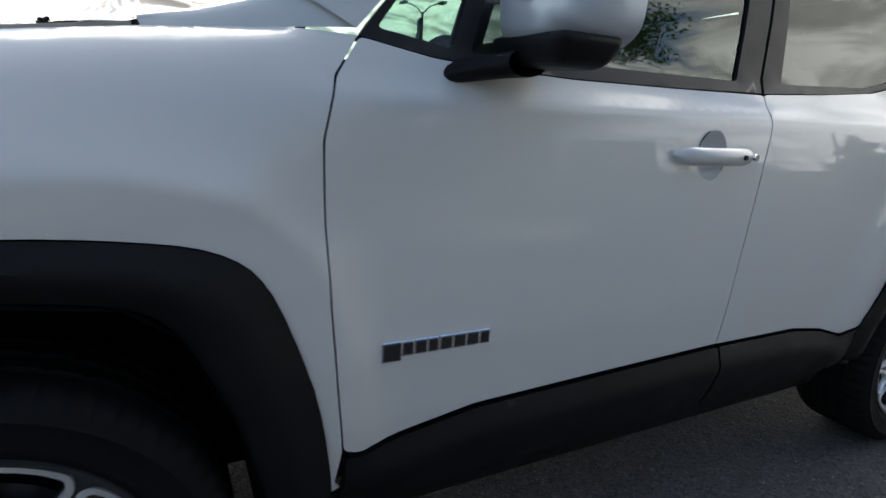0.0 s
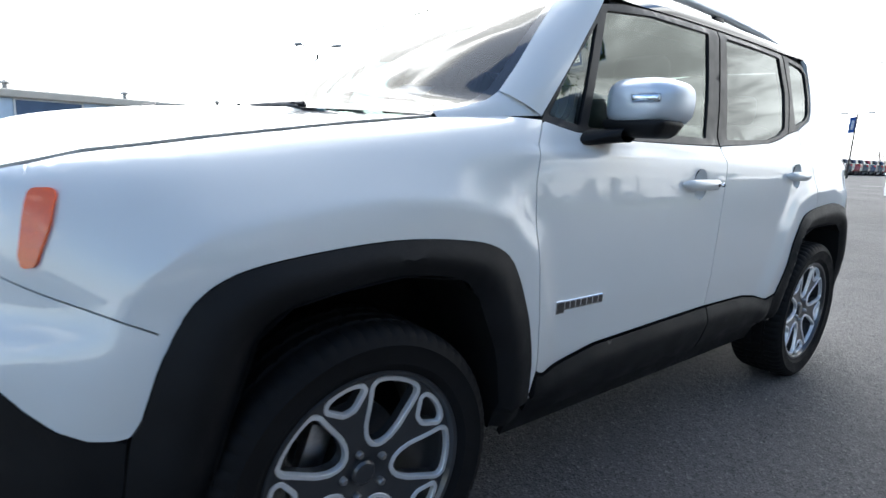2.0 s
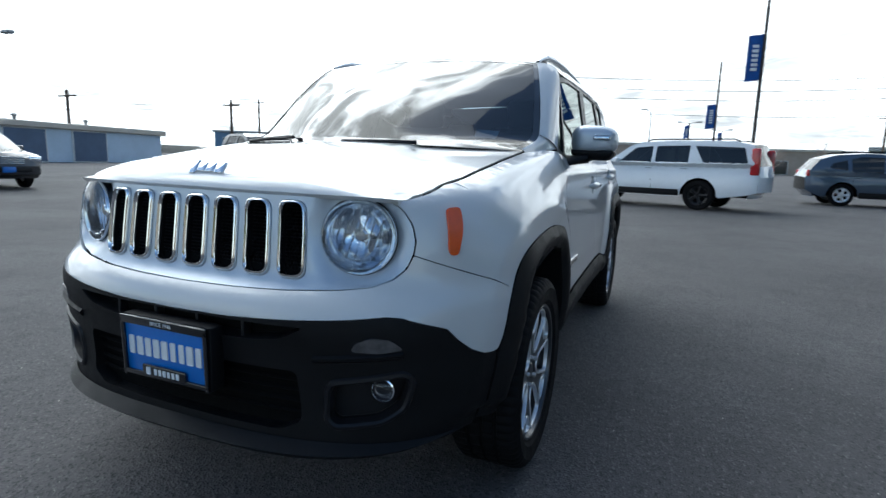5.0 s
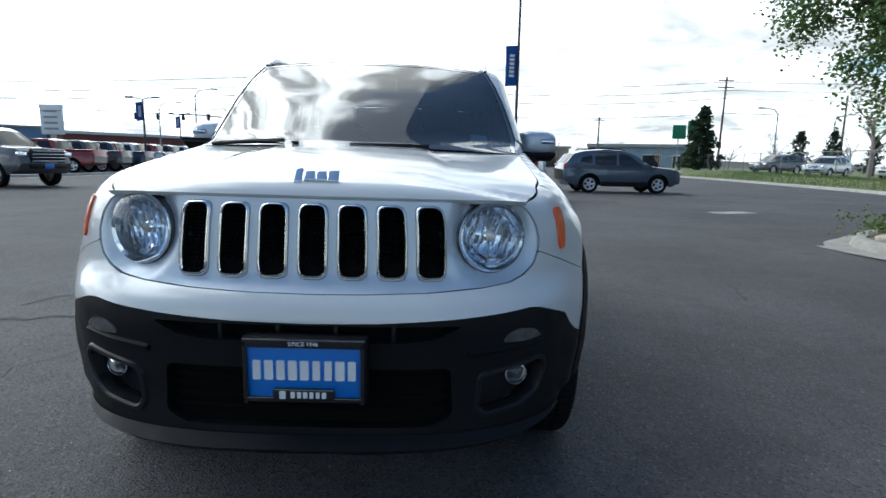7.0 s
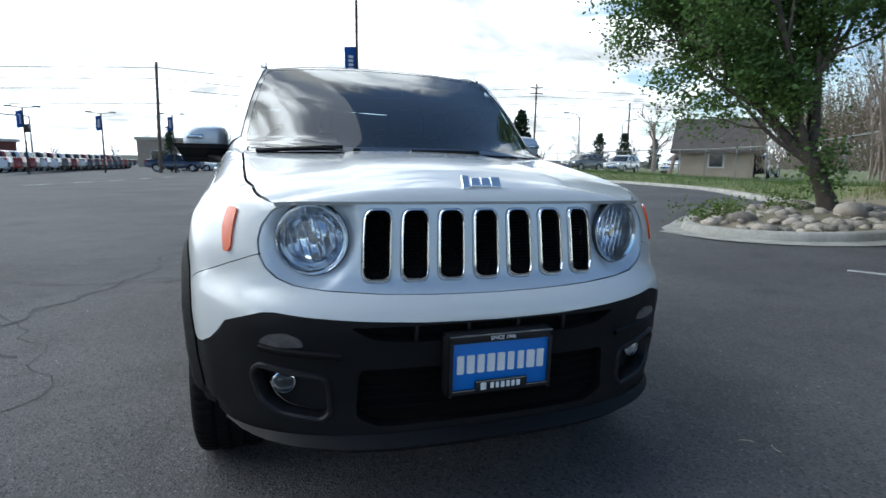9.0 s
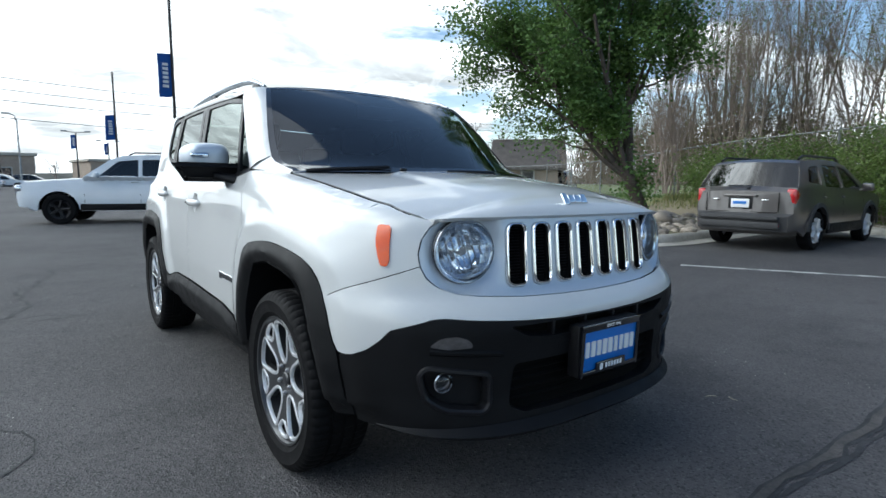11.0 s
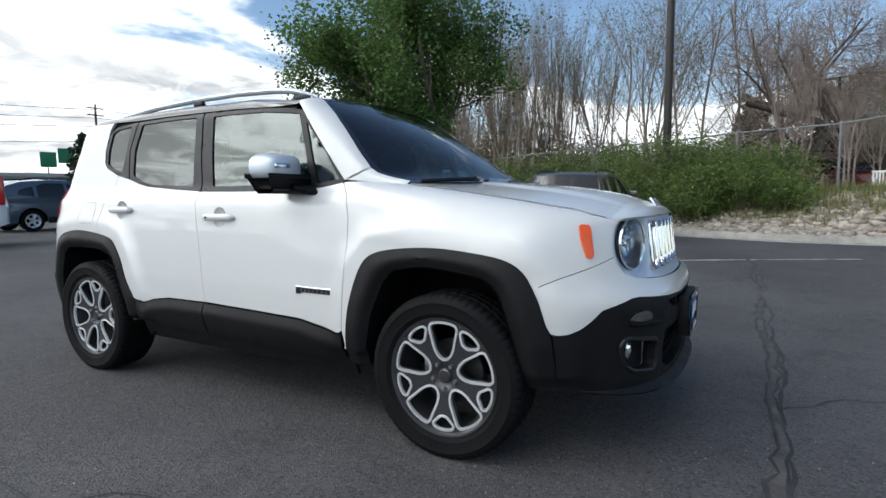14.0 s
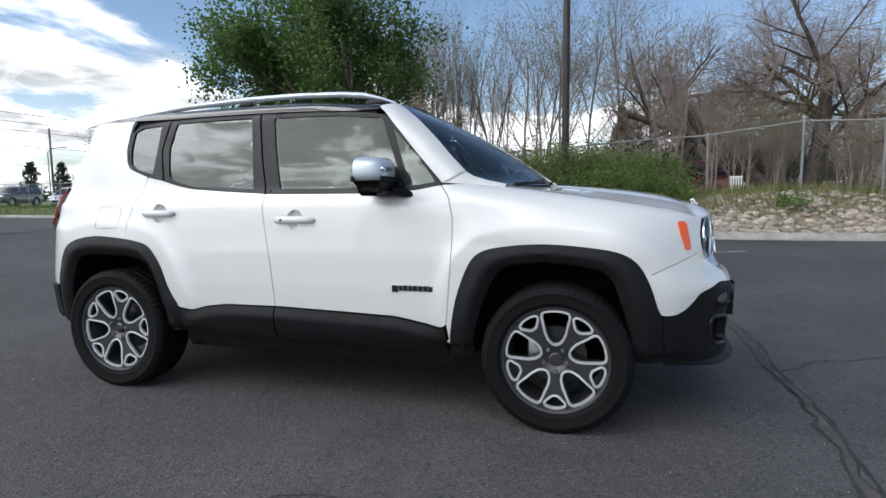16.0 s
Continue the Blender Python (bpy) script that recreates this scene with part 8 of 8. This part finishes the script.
# ---- small things ----
CHIP = material("pale_stone_chips", (0.30, 0.285, 0.26), 0.8, 0, var=0.3, scale=30, island=0.5)
rnd = random.Random(909)
v, f = [], []
for k in range(420):   # loose grit, in drifts
    cx, cy = rnd.uniform(-5.5, 5.5), rnd.uniform(-4.5, 6.0)
    for _ in range(int(rnd.random() ** 2 * 14) + 1):
        x, y = cx + rnd.gauss(0, .16), cy + rnd.gauss(0, .16)
        s, a = rnd.uniform(.0016, .0046), rnd.uniform(0, 6.3)
        z = ground_z(x, y)
        n = len(v)
        v += [(x + s * math.cos(a + 2.1 * i), y + s * math.sin(a + 2.1 * i), z - .0005) for i in range(3)] + [(x + s * .2, y, z + s * 1.1)]
        f += [(n, n + 1, n + 3), (n + 1, n + 2, n + 3), (n + 2, n, n + 3)]
me = bpy.data.meshes.new("grit")
me.from_pydata(v, [], f)
me.materials.append(CHIP)
tagged(new("grit", me), "loose pale grit scattered on the asphalt", "grit", kind="stuff")
DRY = material("dry_stalk", (0.36, 0.31, 0.22), 0.8, 0, var=0.2, scale=40)
for x, y, a in ((1.23, -.68, .4), (1.36, -.74, 2.2), (-1.7, -.75, 1.2), (.4, -1.9, 3.0)):
    bm = bmesh.new()
    pts = [Vector((x + .05 * math.cos(a + t * 1.3), y + .05 * math.sin(a + t * 1.3), ground_z(x, y) + .003)) for t in [i / 7 for i in range(8)]]
    tube(bm, pts, [.0018] * 7 + [.0008], 5)
    tagged(part("dry_twig", bm, DRY), "curled dry twig lying on the asphalt", "twig")

# white garden chair behind the fence
ch = thing("garden_chair", "white plastic garden chair behind the fence", "chair", pose(15.9, -4.2, bank_z(15.9, -4.2), 0, 0, 70) @ Matrix.Scale(.8, 4))
CHAIRW = material("white_plastic", (0.70, 0.70, 0.68), 0.5, 0, var=0.06, scale=6)
bm = bmesh.new()
box(bm, 0, 0, .42, .46, .46, .03, .012)
part("seat", bm, CHAIRW, ch)
bm = bmesh.new()
box(bm, 0, .22, .86, .46, .03, .06, .012)
back = part("backrest", bm, CHAIRW, ch)
for k in range(5):
    bm = bmesh.new()
    box(bm, -.18 + .09 * k, .22, .65, .05, .025, .42, .008)
    part("slat", bm, CHAIRW, back)
for sx in (-.2, .2):
    for sy in (-.2, .2):
        bm = bmesh.new()
        box(bm, sx, sy, .21, .05, .05, .42, .01)
        part("leg", bm, CHAIRW, ch)
    bm = bmesh.new()
    tube(bm, [(sx * 1.12, -.2, .42), (sx * 1.12, -.2, .64), (sx * 1.12, .2, .66)], .018, 6)
    part("armrest", bm, CHAIRW, ch)

# spiky plants on the bank
def spiky(x, y, tall, seed):
    t = thing("spiky_plant", "dark green spiky plant on the stony bank", "plant")
    r = random.Random(seed)
    z = bank_z(x, y)
    v, f = [], []
    for _ in range(70):
        a, e = r.uniform(0, 6.3), r.uniform(.25, 1.35)
        d = Vector((math.cos(a) * math.cos(e), math.sin(a) * math.cos(e), math.sin(e)))
        w = Vector((-math.sin(a), math.cos(a), 0)) * .014
        ln = tall * r.uniform(.6, 1.1)
        b = Vector((x, y, z))
        m = b + d * ln * .5 + Vector((0, 0, .02))
        n = len(v)
        v += [tuple(b - w), tuple(b + w), tuple(m + w * .8), tuple(m - w * .8), tuple(b + d * ln - Vector((0, 0, .05 * ln)))]
        f += [(n, n + 1, n + 2, n + 3), (n + 3, n + 2, n + 4)]
    me = bpy.data.meshes.new("leaves")
    me.from_pydata(v, [], f)
    me.materials.append(LEAF)
    o = new("leaves", me)
    o.parent = t


spiky(11.5, -4.3, .42, 1)
spiky(12.6, -1.9, .36, 2)

# kerb before the row of pickups
kerb([(-21, 17), (-18.2, 23), (-17.4, 30), (-17.8, 38), (-18.8, 48), (-20, 60), (-21, 80)], "far_kerb", "pale concrete kerb before the row of pickups", inner=-1.0, step=2.0)
